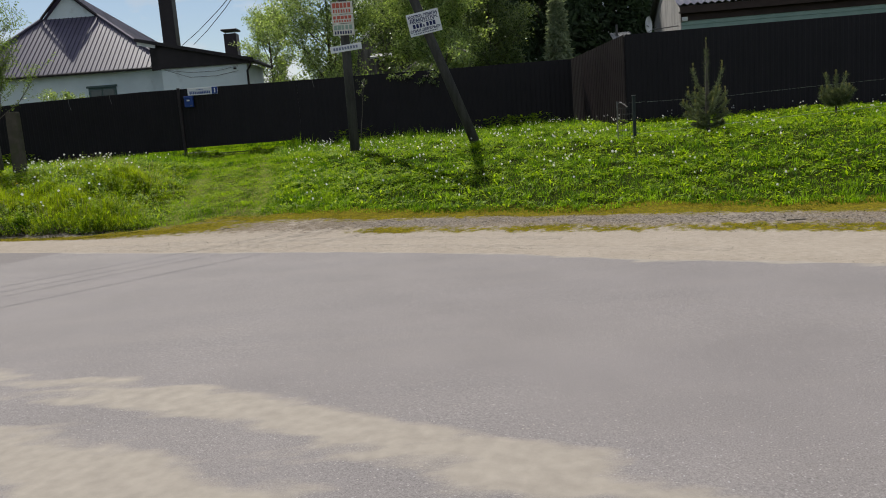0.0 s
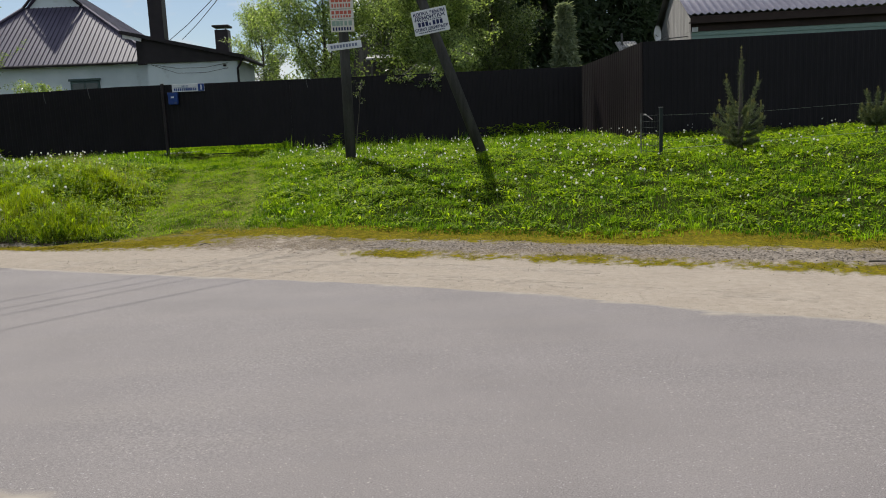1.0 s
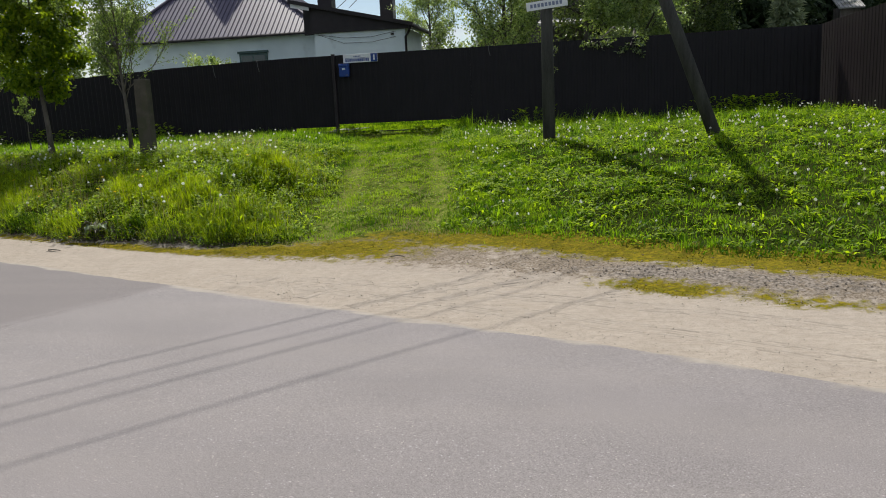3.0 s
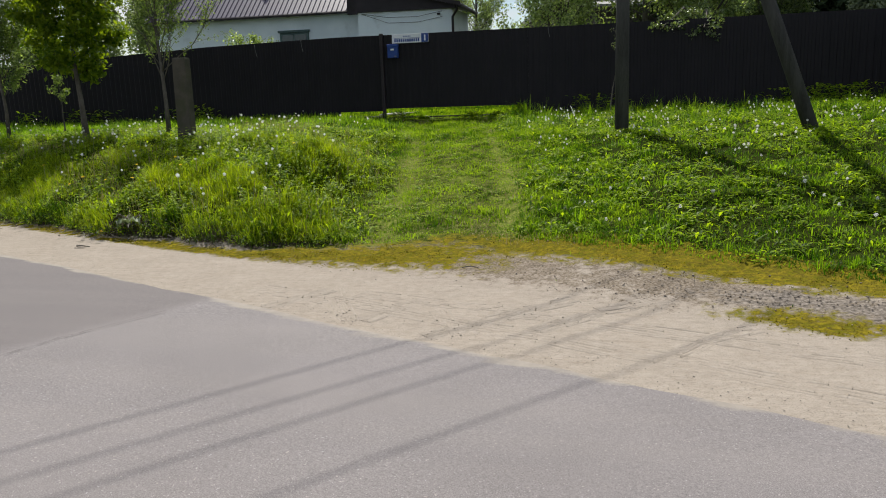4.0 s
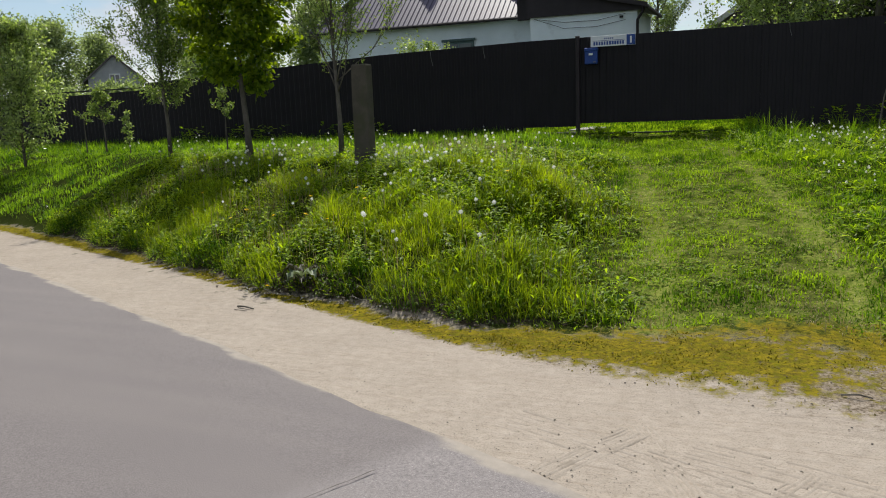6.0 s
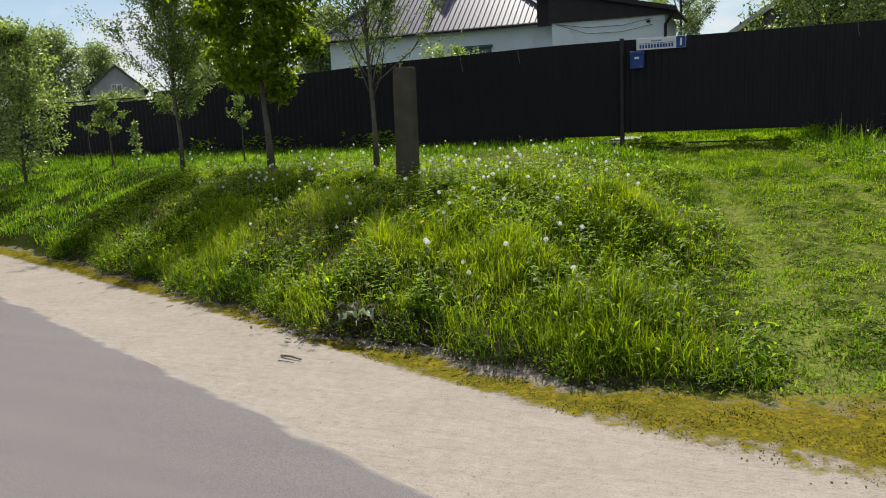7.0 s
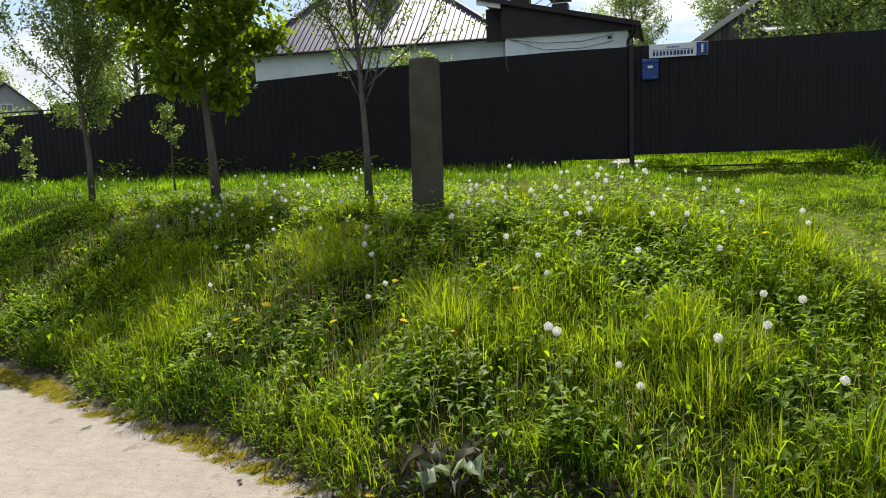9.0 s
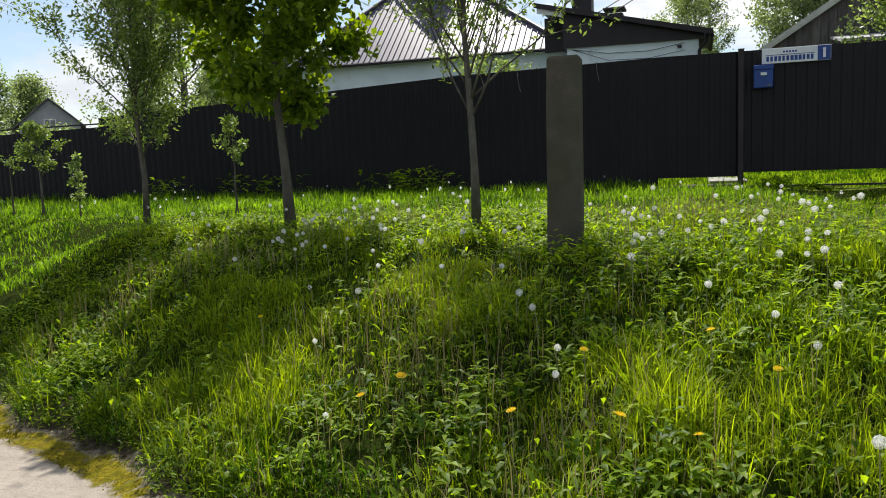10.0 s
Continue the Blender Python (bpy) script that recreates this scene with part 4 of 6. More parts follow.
def fence_run(holder, start, end, tops, bottom, coat=SHEET):
    """Sheets, posts and rails from start to end (x, y); tops: rows of (share of the way, height)."""
    a, b = Vector((*start, 0)), Vector((*end, 0))
    length, way = (b - a).length, (b - a).normalized()
    turn = math.degrees(math.atan2(way.y, way.x))
    count = max(1, round(length / 1.12))
    step = length / count
    ts, hs = [q[0] for q in tops], [q[1] for q in tops]
    for k in range(count):
        p = a + way * step * k
        top = float(np.interp((k + 0.5) / count, ts, hs))
        low = bottom if isinstance(bottom, (int, float)) else float(ground_z(p.x, p.y)) + 0.03
        drop = float(np.interp((k + 1) / count, ts, hs) - np.interp(k / count, ts, hs)) / step
        m = Matrix.Translation((p.x, p.y, low)) @ Matrix.Rotation(radians(turn), 4, "Z") @ Matrix.Diagonal((step / 1.12, 1, top - low, 1))
        rise = drop * step / (top - low)
        share("sheet", SHEET_ME if abs(rise) < 0.004 and coat == SHEET else sheet_mesh(rise=rise, coat=coat), holder, m)
        if k % 2 == 0:
            q = p + Vector((-way.y, way.x, 0)) * 0.06
            share("post", POST_ME, holder, Matrix.Translation((q.x, q.y, float(ground_z(q.x, q.y)) - 0.1)) @ Matrix.Diagonal((1, 1, top - float(ground_z(q.x, q.y)) + 0.06, 1)))
    for z in (0.35, 1.55):
        bm = bmesh.new()
        off = Vector((-way.y, way.x, 0)) * 0.035
        z0, z1 = float(ground_z(a.x, a.y)) + z, float(ground_z(b.x, b.y)) + z
        tube(bm, [a + off + Vector((0, 0, z0)), b + off + Vector((0, 0, z1))], [0.02, 0.02], 4)
        part("rail", bm, TRIM_DARK, holder)


FY = 21.95
fence_left = thing("fence", "dark brown profiled-sheet fence with a stepped top edge", "fence", "fences round the plots")
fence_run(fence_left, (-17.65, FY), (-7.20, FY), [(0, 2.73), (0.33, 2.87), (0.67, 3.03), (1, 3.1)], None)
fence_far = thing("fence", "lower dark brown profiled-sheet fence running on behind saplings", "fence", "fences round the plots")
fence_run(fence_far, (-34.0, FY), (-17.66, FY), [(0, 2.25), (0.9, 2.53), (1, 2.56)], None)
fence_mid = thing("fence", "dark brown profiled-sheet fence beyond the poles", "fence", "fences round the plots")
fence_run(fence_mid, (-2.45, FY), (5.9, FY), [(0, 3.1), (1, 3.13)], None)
# the sun on this run is in its sheet colour
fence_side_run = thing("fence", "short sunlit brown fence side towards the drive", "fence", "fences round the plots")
fence_run(fence_side_run, (5.98, FY + 0.6), (6.6, 18.2), [(0, 3.16), (1, 3.36)], None, SHEET_SUNLIT)
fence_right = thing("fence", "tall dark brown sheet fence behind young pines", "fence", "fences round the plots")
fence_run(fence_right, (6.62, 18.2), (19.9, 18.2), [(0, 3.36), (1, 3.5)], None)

# wicket and sliding gate, with the gap under them
wicket = thing("wicket_gate", "dark brown sheet wicket door beside the gate", "gate")
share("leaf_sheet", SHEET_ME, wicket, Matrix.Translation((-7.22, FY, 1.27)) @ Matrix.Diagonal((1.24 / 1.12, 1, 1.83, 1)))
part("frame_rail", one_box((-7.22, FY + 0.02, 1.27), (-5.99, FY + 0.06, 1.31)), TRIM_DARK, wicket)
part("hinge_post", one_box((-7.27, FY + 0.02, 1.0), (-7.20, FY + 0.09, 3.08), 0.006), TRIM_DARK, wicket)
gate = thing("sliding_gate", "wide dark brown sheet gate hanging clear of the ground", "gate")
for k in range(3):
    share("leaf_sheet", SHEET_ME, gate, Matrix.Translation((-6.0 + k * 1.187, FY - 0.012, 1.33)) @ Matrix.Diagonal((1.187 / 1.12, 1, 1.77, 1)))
part("bottom_rail", one_box((-5.96, FY, 1.33), (-2.48, FY + 0.05, 1.38)), TRIM_DARK, gate)
part("top_rail", one_box((-5.96, FY, 3.04), (-2.48, FY + 0.05, 3.09)), TRIM_DARK, gate)
part("track", one_box((-5.9, FY + 0.15, 1.09), (-2.4, FY + 0.2, 1.12)), TRIM_DARK, gate)
gate_post = thing("gate_post", "slim brown steel gate post standing in the grass", "post")
part("shaft", one_box((-6.05, FY - 0.10, 1.0), (-5.97, FY - 0.02, 3.12), 0.008), TRIM_DARK, gate_post)
part("cap", one_box((-6.055, FY - 0.105, 3.12), (-5.965, FY - 0.015, 3.13), 0.003), STEEL, gate_post)
threshold = thing("threshold_slab", "low concrete step under the wicket door", "step")
part("slab", one_box((-7.1, FY - 0.1, 1.05), (-6.1, FY + 0.5, 1.145), 0.015), CONCRETE, threshold)
part("kick_bar", one_box((-7.15, FY - 0.16, 1.10), (-6.06, FY - 0.11, 1.15), 0.008), OLD_WOOD, threshold)
walkway = thing("yard_path", "pale concrete path in the yard behind the wicket", "path")
part("paving", one_box((-6.45, FY + 0.9, 1.05), (-5.85, FY + 6.0, 1.175), 0.01), mat("pale_concrete", (0.30, 0.285, 0.26), (0.40, 0.38, 0.35), 4, 0.9, 0.2, 60), walkway)


def bars(holder, name, x0, x1, z0, z1, y, count, material, seed, gap=0.35):
    """Unreadable writing: a row of plain bars."""
    r = random.Random(seed)
    step = (x1 - x0) / count
    for k in range(count):
        w = step * (1 - gap) * r.uniform(0.8, 1.1)
        part(name, one_box((x0 + k * step, y - 0.002, z0), (x0 + k * step + w, y, z1)), material, holder)


sign = thing("street_sign", "white enamel street plate with a blue end field", "sign")
part("plate", one_box((-5.73, 21.86, 2.885), (-4.82, 21.872, 3.10), 0.004), WHITE_PLATE, sign)
part("blue_field", one_box((-4.995, 21.854, 2.89), (-4.825, 21.859, 3.095)), BLUE, sign, "blue end field")
part("number_bar", one_box((-4.925, 21.848, 2.925), (-4.89, 21.853, 3.06)), WHITE_PLATE, sign, "plain white bar")
bars(sign, "letter_bar", -5.67, -5.03, 2.915, 2.985, 21.859, 12, BLUE, 4, 0.25)
bars(sign, "letter_bar", -5.45, -5.25, 3.03, 3.055, 21.859, 5, BLUE, 5)
part("rule_line", one_box((-5.68, 21.855, 2.998), (-5.03, 21.859, 3.006)), BLUE, sign)
letterbox = thing("letterbox", "small blue letterbox fixed to the gate", "letterbox")
part("case", one_box((-5.84, 21.78, 2.54), (-5.58, 21.89, 2.86), 0.012), BLUE, letterbox)
part("lid", one_box((-5.845, 21.765, 2.80), (-5.575, 21.895, 2.87), 0.01), BLUE, letterbox)
part("badge", one_box((-5.75, 21.755, 2.72), (-5.67, 21.778, 2.76)), WHITE_PLATE, letterbox, "pale badge")
part("slot_plate", one_box((-5.66, 21.762, 2.57), (-5.61, 21.779, 2.59)), STEEL, letterbox)


for x, z0, z1 in ((-8.1, 2.80, 3.09), (-9.35, 2.72, 3.02), (-1.95, 2.86, 3.10)):
    tie = thing("wire_tie", "bent bright wire hooked over the fence's top edge", "wire", "wires on the fence")
    part("wire", tube(bmesh.new(), [(x, FY + 0.01, z1 - 0.01), (x - 0.01, FY - 0.03, z1), (x, FY - 0.03, (z0 + z1) / 2), (x + 0.03, FY - 0.02, z0)], [0.006] * 4, 5), STEEL, tie)


# ---- poles ----
pole = thing("utility_pole", "tall grey utility pole with notices, standing in the verge grass", "utility pole")
px0, py0 = -0.32, 16.66
bm = bmesh.new()
rows = [(0.6, 0.118), (3.0, 0.108), (5.5, 0.098), (8.6, 0.088)]
tube(bm, [(px0, py0, z) for z, r in rows], [r for z, r in rows], 12)
part("shaft", bm, POLE_WOOD, pole, smooth=True)
part("cross_arm", one_box((-1.75, py0 - 0.16, 7.2), (0.95, py0 - 0.05, 7.3), 0.01), POLE_WOOD, pole)
wire_x = (-1.45, -1.05, -0.36, 0.62)
for x in wire_x:
    bm = bmesh.new()
    tube(bm, [(x, py0 - 0.1, 7.3), (x, py0 - 0.1, 7.36), (x, py0 - 0.1, 7.4), (x, py0 - 0.1, 7.45)], [0.015, 0.05, 0.05, 0.03], 8)
    part("insulator", bm, TRIM_WHITE, pole)
strut = thing("pole_strut", "leaning dark wooden strut bracing the utility pole", "utility pole")
bm = bmesh.new()
s0, s1 = Vector((2.62, 16.1, 0.75)), Vector((-0.06, 16.54, 8.3))
tube(bm, [s0.lerp(s1, t) for t in (0, 0.3, 0.6, 1)], [0.115, 0.108, 0.1, 0.09], 12)
part("shaft", bm, POLE_WOOD, strut, smooth=True)
part("strap", one_box((-0.48, 16.45, 8.12), (0.16, 16.8, 8.18), 0.01), STEEL, strut)


def text_mesh(holder, words, x, y, z, size, material, roll=0.0, name="lettering"):
    """Flat letters facing -y, centred at x, z."""
    cu = bpy.data.curves.new(name, "FONT")
    cu.body, cu.size, cu.align_x, cu.align_y, cu.extrude = words, size, "CENTER", "CENTER", 0.001
    cu.offset = size * 0.035
    tmp = bpy.data.objects.new("tmp", cu)
    me = bpy.data.meshes.new_from_object(tmp)
    bpy.data.objects.remove(tmp)
    me.name = name
    me.materials.clear()
    me.materials.append(material)
    ob = new(name, me)
    ob.parent = holder
    ob.matrix_basis = Matrix.Translation((x, y, z)) @ Matrix.Rotation(radians(roll), 4, "Y") @ Matrix.Rotation(radians(90), 4, "X")
    return ob


# notices on the pole
flyers = thing("notice_board", "stack of faded red and pale printed notices on the pole", "notice")
fy0 = py0 - 0.135
for k, (z0, z1, inks) in enumerate(((4.14, 4.42, RED_INK), (3.93, 4.13, RED_INK), (3.66, 3.92, GREEN_INK))):
    part("sheet", one_box((-0.57, fy0 - 0.006, z0), (-0.07, fy0, z1), 0.002), PAPER, flyers)
    bars(flyers, "print_bar", -0.54, -0.10, z0 + (z1 - z0) * 0.5, z1 - 0.03, fy0 - 0.007, 5, inks, k, 0.2)
    bars(flyers, "print_bar", -0.53, -0.11, z0 + 0.03, z0 + (z1 - z0) * 0.38, fy0 - 0.007, 7, INK if k == 2 else inks, k + 9, 0.4)
FADED_INK = mat("faded_blue_ink", (0.16, 0.19, 0.30), (0.24, 0.27, 0.38), 20, 0.7, 0.0, 60)
pole_sign = thing("street_plate", "narrow white street plate nailed across the pole", "sign")
bm = one_box((-0.37, -0.008, -0.075), (0.37, 0.0, 0.075), 0.003)
ps = part("plate", bm, WHITE_PLATE, pole_sign)
for k in range(9):
    bm = one_box((-0.30 + k * 0.066, -0.012, -0.03), (-0.255 + k * 0.066, -0.009, 0.035))
    part("letter_bar", bm, FADED_INK, pole_sign)
pole_sign.matrix_basis = Matrix.Translation((-0.305, py0 - 0.125, 3.37)) @ Matrix.Rotation(radians(-5), 4, "Y")

# the hand-made advert on the strut
advert = thing("advert_board", "white advert board with dark lettering, tilted on the strut", "sign")
part("board", one_box((-0.345, -0.008, -0.25), (0.345, 0.0, 0.25), 0.003), WHITE_PLATE, advert)
text_mesh(advert, "КОПКА ЗЕМЛИ", 0, -0.010, 0.17, 0.085, INK)
text_mesh(advert, "ДЕМОНТАЖ", 0, -0.010, 0.085, 0.10, INK)
for k in range(7):
    part("number_bar", one_box((-0.25 + k * 0.072, -0.012, -0.085), (-0.25 + k * 0.072 + (0.052 if k != 3 else 0.03), -0.009, 0.005 if k != 3 else -0.03)), INK, advert)
text_mesh(advert, "СПИЛ ДЕРЕВЬЕВ", 0, -0.010, -0.145, 0.078, INK)
bars(advert, "print_bar", -0.24, 0.24, 0.022, 0.04, -0.009, 12, INK, 31, 0.3)
bars(advert, "print_bar", -0.26, 0.26, -0.215, -0.195, -0.009, 14, INK, 32, 0.3)
advert.matrix_basis = Matrix.Translation((1.56, 16.03, 3.745)) @ Matrix.Rotation(radians(-9.5), 4, "Y") @ Matrix.Diagonal((1.07, 1, 1, 1))

# overhead wires, their shadows cross the road
HX, HY = -math.sin(radians(SUN_AZ)) / math.tan(radians(SUN_EL)), math.cos(radians(SUN_AZ)) / math.tan(radians(SUN_EL))
lines = [((-3.38, 5.91), (-1.36, 8.43)), ((-3.16, 5.62), (-1.05, 8.16)), ((-2.84, 5.51), (-1.14, 7.58)), ((-1.92, 5.65), (-0.49, 7.35))]
for k, (a, b) in enumerate(lines):
    w = thing("overhead_wire", "black overhead cable across the road", "cable", "overhead cables")
    h = 7.42
    p, q = Vector((a[0] + HX * h, a[1] + HY * h, 0)), Vector((b[0] + HX * h, b[1] + HY * h, 0))
    d = (q - p).normalized()
    t0 = (py0 - 0.1 - p.y) / d.y
    end = p + d * t0
    far = p - d * 26
    pts = [end.lerp(far, s) + Vector((0, 0, h)) for s in (0, 0.2, 0.4, 0.6, 0.8, 1)]
    part("cable", tube(bmesh.new(), pts, [0.008] * 6, 6), CABLE, w)
for k in range(2):
    w = thing("service_cable", "thin black service cable from pole to house", "cable", "overhead cables")
    a, b = Vector((-0.3 - 0.3 * k, 16.7, 7.6)), Vector((-9.85 + 0.55 * k, 35.5, 6.05))
    pts = [a.lerp(b, s) - Vector((0, 0, 0.35 * 4 * s * (1 - s))) for s in (0, 0.2, 0.4, 0.6, 0.8, 1)]
    part("cable", tube(bmesh.new(), pts, [0.014] * 6, 5), CABLE, w)

# short concrete stub
stub = thing("concrete_post", "weathered square concrete post stub among dandelions", "post")
bm = bmesh.new()
v = [[bm.verts.new((-7.5 + sx * w + dx, 15.08 + sy * w * 0.75, z)) for sx, sy in ((-1, -1), (1, -1), (1, 1), (-1, 1))] for z, w, dx in ((0.8, 0.122, -0.03), (1.4, 0.119, -0.02), (2.1, 0.117, -0.015), (2.375, 0.113, -0.01), (2.395, 0.10, -0.01))]
for r0, r1 in zip(v, v[1:]):
    for k in range(4):
        bm.faces.new((r0[k], r0[(k + 1) % 4], r1[(k + 1) % 4], r1[k]))
bm.faces.new(v[-1])
part("shaft", bm, CONCRETE, stub)


# ---- trees ----
def grow(seed, base, height, first, spread, limbs, twigs, trunk_r, droop=0.0, lean=(0, 0), up=0.6):
    """A trunk with limbs and twigs. Gives the mesh of the wood, and the twigs' points and ways."""
    r = random.Random(seed)
    bm = bmesh.new()
    base = Vector(base)
    top = base + Vector((lean[0], lean[1], height))
    stem = []
    for k in range(7):
        t = k / 6
        j = 0.014 * height * (t * (1 - t) * 2)
        stem.append(base.lerp(top, t) + Vector((r.uniform(-j, j), r.uniform(-j, j), 0)))
    tube(bm, stem, [max(0.006, trunk_r * (1.15 - t) * (1.25 if t == 0 else 1)) for t in [k / 6 for k in range(7)]], 8)
    spots, ways = [], []
    for i in range(limbs):
        t = first + (0.97 - first) * (i + r.uniform(0, 0.8)) / limbs
        f = t * 6
        p = stem[int(f)].lerp(stem[min(6, int(f) + 1)], f - int(f))
        a = i * 2.4 + r.uniform(-0.5, 0.5)
        shape = math.sin(math.pi * min(1, 0.22 + 0.78 * (t - first) / (1 - first))) ** 0.7
        L = spread * max(0.3, shape) * r.uniform(0.65, 1.15)
        out = Vector((math.cos(a), math.sin(a), up * r.uniform(0.6, 1.4))).normalized()
        pts = [p]
        for k in range(4):
            out = (out + Vector((r.uniform(-0.25, 0.25), r.uniform(-0.25, 0.25), r.uniform(-0.1, 0.3) - droop))).normalized()
            pts.append(pts[-1] + out * L / 4)
        rad = trunk_r * 0.42 * (1.1 - t)
        tube(bm, pts, [max(0.004, rad * (1 - 0.2 * k)) for k in range(5)], 5)
        for k in range(twigs):
            s = r.uniform(0.2, 1.0) * 4
            q = pts[int(min(s, 3.99))].lerp(pts[int(min(s, 3.99)) + 1], s - int(min(s, 3.99)))
            w = (out + Vector((r.uniform(-1, 1), r.uniform(-1, 1), r.uniform(-0.5, 0.9) - droop * 2))).normalized()
            tl = L * r.uniform(0.18, 0.42)
            mid = q + w * tl * 0.5
            e = mid + (w + Vector((0, 0, -droop))).normalized() * tl * 0.5
            tube(bm, [q, mid, e], [max(0.003, rad * 0.35), 0.003, 0.002], 3, False)
            for u in (0.35, 0.6, 0.8, 1.0):
                spots.append(q.lerp(e, u)), ways.append(w)
    for u in (0.9, 1.0):
        spots.append(base.lerp(top, u)), ways.append(Vector((0, 0, 1)))
    return bm, np.array([tuple(p) for p in spots]), np.array([tuple(w) for w in ways])


def leaf_cloud(g, spots, ways, per, length, width, jitter, droop=0.4):
    """Pointed leaves, two faces each, round the twigs."""
    k = len(spots) * per
    o = np.repeat(spots, per, 0) + g.normal(0, jitter, (k, 3))
    d = np.repeat(ways, per, 0) * 0.5 + g.normal(0, 0.7, (k, 3)) - np.array([0, 0, droop])
    d /= np.linalg.norm(d, axis=1)[:, None]
    s = np.cross(d, g.normal(0, 1, (k, 3)))
    s /= np.linalg.norm(s, axis=1)[:, None]
    n = np.cross(d, s)
    L = (length * g.uniform(0.6, 1.25, k))[:, None]
    W = (width * g.uniform(0.7, 1.2, k))[:, None]
    p = np.empty((k, 4, 3))
    p[:, 0], p[:, 1], p[:, 2], p[:, 3] = o, o + d * L * 0.45 + s * W * 0.5 + n * W * 0.12, o + d * L, o + d * L * 0.45 - s * W * 0.5 + n * W * 0.12
    i = np.arange(k)[:, None] * 4
    faces = np.concatenate([i + [0, 1, 2], i + [0, 2, 3]], 0)
    return p.reshape(-1, 3), faces, np.repeat(np.clip(g.normal(0.45, 0.25, k), 0, 1), 4)


def tree(seed, base, height, first, spread, limbs, twigs, trunk_r, per, leaf, jitter, material, label, droop=0.0, lean=(0, 0), up=0.6, name="tree", category="tree", group=""):
    z = float(ground_z(base[0], base[1])) - 0.05
    holder = thing(name, label, category, group, at=(base[0], base[1], z))
    bm, spots, ways = grow(seed, (0, 0, 0), height, first, spread, limbs, twigs, trunk_r, droop, lean, up)
    part("trunk", bm, BARK, holder, smooth=True)
    v, f, t = leaf_cloud(np.random.default_rng(seed), spots, ways, per, leaf[0], leaf[1], jitter)
    mesh_np("crown", v, f, material, t, holder)
    return holder


# the young trees on the verge
tree(11, (-8.49, 16.12), 3.6, 0.27, 1.75, 36, 12, 0.036, 8, (0.058, 0.024), 0.035, SMALL_LEAF, "slender young tree with thin upright branches beside the post", lean=(-0.1, 0.05), up=1.5)
tree(12, (-10.78, 16.88), 4.3, 0.30, 1.2, 30, 12, 0.050, 13, (0.10, 0.07), 0.07, MAPLE, "young broad-leaved tree with a dense bright green crown", droop=0.16, lean=(-0.2, 0.1), up=0.6)
tree(13, (-13.40, 17.83), 3.9, 0.22, 1.65, 42, 13, 0.034, 15, (0.060, 0.027), 0.06, SMALL_LEAF, "airy young willow-like tree with small grey-green leaves", lean=(0.0, 0.0), up=1.5)
tree(14, (-12.35, 18.3), 1.30, 0.5, 0.26, 8, 4, 0.016, 3, (0.07, 0.032), 0.03, SMALL_LEAF, "thin sapling with a small leafy head", up=0.8, name="sapling", group="saplings")
tree(15, (-15.17, 18.6), 0.95, 0.25, 0.16, 7, 4, 0.012, 4, (0.07, 0.03), 0.02, ORCHARD, "small spindly sapling in the grass", up=1.2, name="sapling", group="saplings")
tree(16, (-16.05, 18.8), 1.45, 0.5, 0.36, 11, 6, 0.02, 5, (0.06, 0.03), 0.03, SMALL_LEAF, "bushy pale-leaved sapling before the fence", up=0.7, name="sapling", group="saplings")
tree(17, (-18.15, 18.4), 3.2, 0.02, 1.5, 50, 9, 0.026, 7, (0.09, 0.045), 0.06, ORCHARD, "tall many-stemmed shrub with fresh green leaves", up=1.2, name="shrub", category="shrub")
tree(18, (-17.05, 19.2), 1.0, 0.75, 0.25, 4, 3, 0.016, 3, (0.07, 0.035), 0.02, SMALL_LEAF, "thin sapling with a single leafy side branch", up=0.3, name="sapling", group="saplings")

# the shade it grows in is put into its dark leaf colour
tree(20, (-0.55, 20.6), 1.9, 0.62, 0.3, 6, 3, 0.014, 2, (0.045, 0.02), 0.02, DEEP_AND_SHADED, "thin shaded sapling between pole and fence", lean=(0.25, 0.0), up=1.4, name="sapling", group="saplings")

# behind the fences
tree(22, (-2.0, 27.2), 6.6, 0.14, 3.0, 46, 12, 0.08, 20, (0.10, 0.055), 0.12, ORCHARD, "tall fruit tree with dense foliage over the fence", up=0.7, group="garden trees")
tree(23, (1.8, 25.7), 6.3, 0.2, 2.0, 40, 12, 0.09, 20, (0.10, 0.057), 0.12, ORCHARD, "large shady fruit tree leaning over the fence", up=0.5, group="garden trees")
tree(24, (4.1, 29.5), 6.4, 0.2, 2.0, 36, 12, 0.08, 20, (0.10, 0.057), 0.13, DEEP_AND_SHADED, "dark leafy garden tree by the fence corner", up=0.6, group="garden trees")
tree(25, (0.6, 32.0), 9.5, 0.2, 2.8, 38, 11, 0.12, 14, (0.15, 0.085), 0.25, DEEP_AND_SHADED, "high dark garden tree in the back row", up=0.7, group="garden trees")
tree(26, (-0.9, 60.0), 11.5, 0.2, 3.3, 38, 12, 0.12, 13, (0.22, 0.12), 0.22, FAR_LEAF, "round-headed tree behind the shed", up=0.7, group="garden trees")
tree(27, (4.0, 40.0), 11.0, 0.2, 3.2, 38, 11, 0.12, 20, (0.12, 0.066), 0.28, FAR_LEAF, "tall tree behind the shed roof", up=0.7, group="garden trees")
tree(28, (-6.7, 40.3), 5.6, 0.2, 2.3, 40, 12, 0.09, 9, (0.11, 0.05), 0.08, ORCHARD, "thin-crowned tree beyond the annex", up=1.2, group="garden trees")
tree(29, (-21.5, 30.0), 5.0, 0.2, 2.2, 30, 10, 0.12, 6, (0.12, 0.06), 0.13, ORCHARD, "leafy tree beside the house corner", up=0.7, group="garden trees")
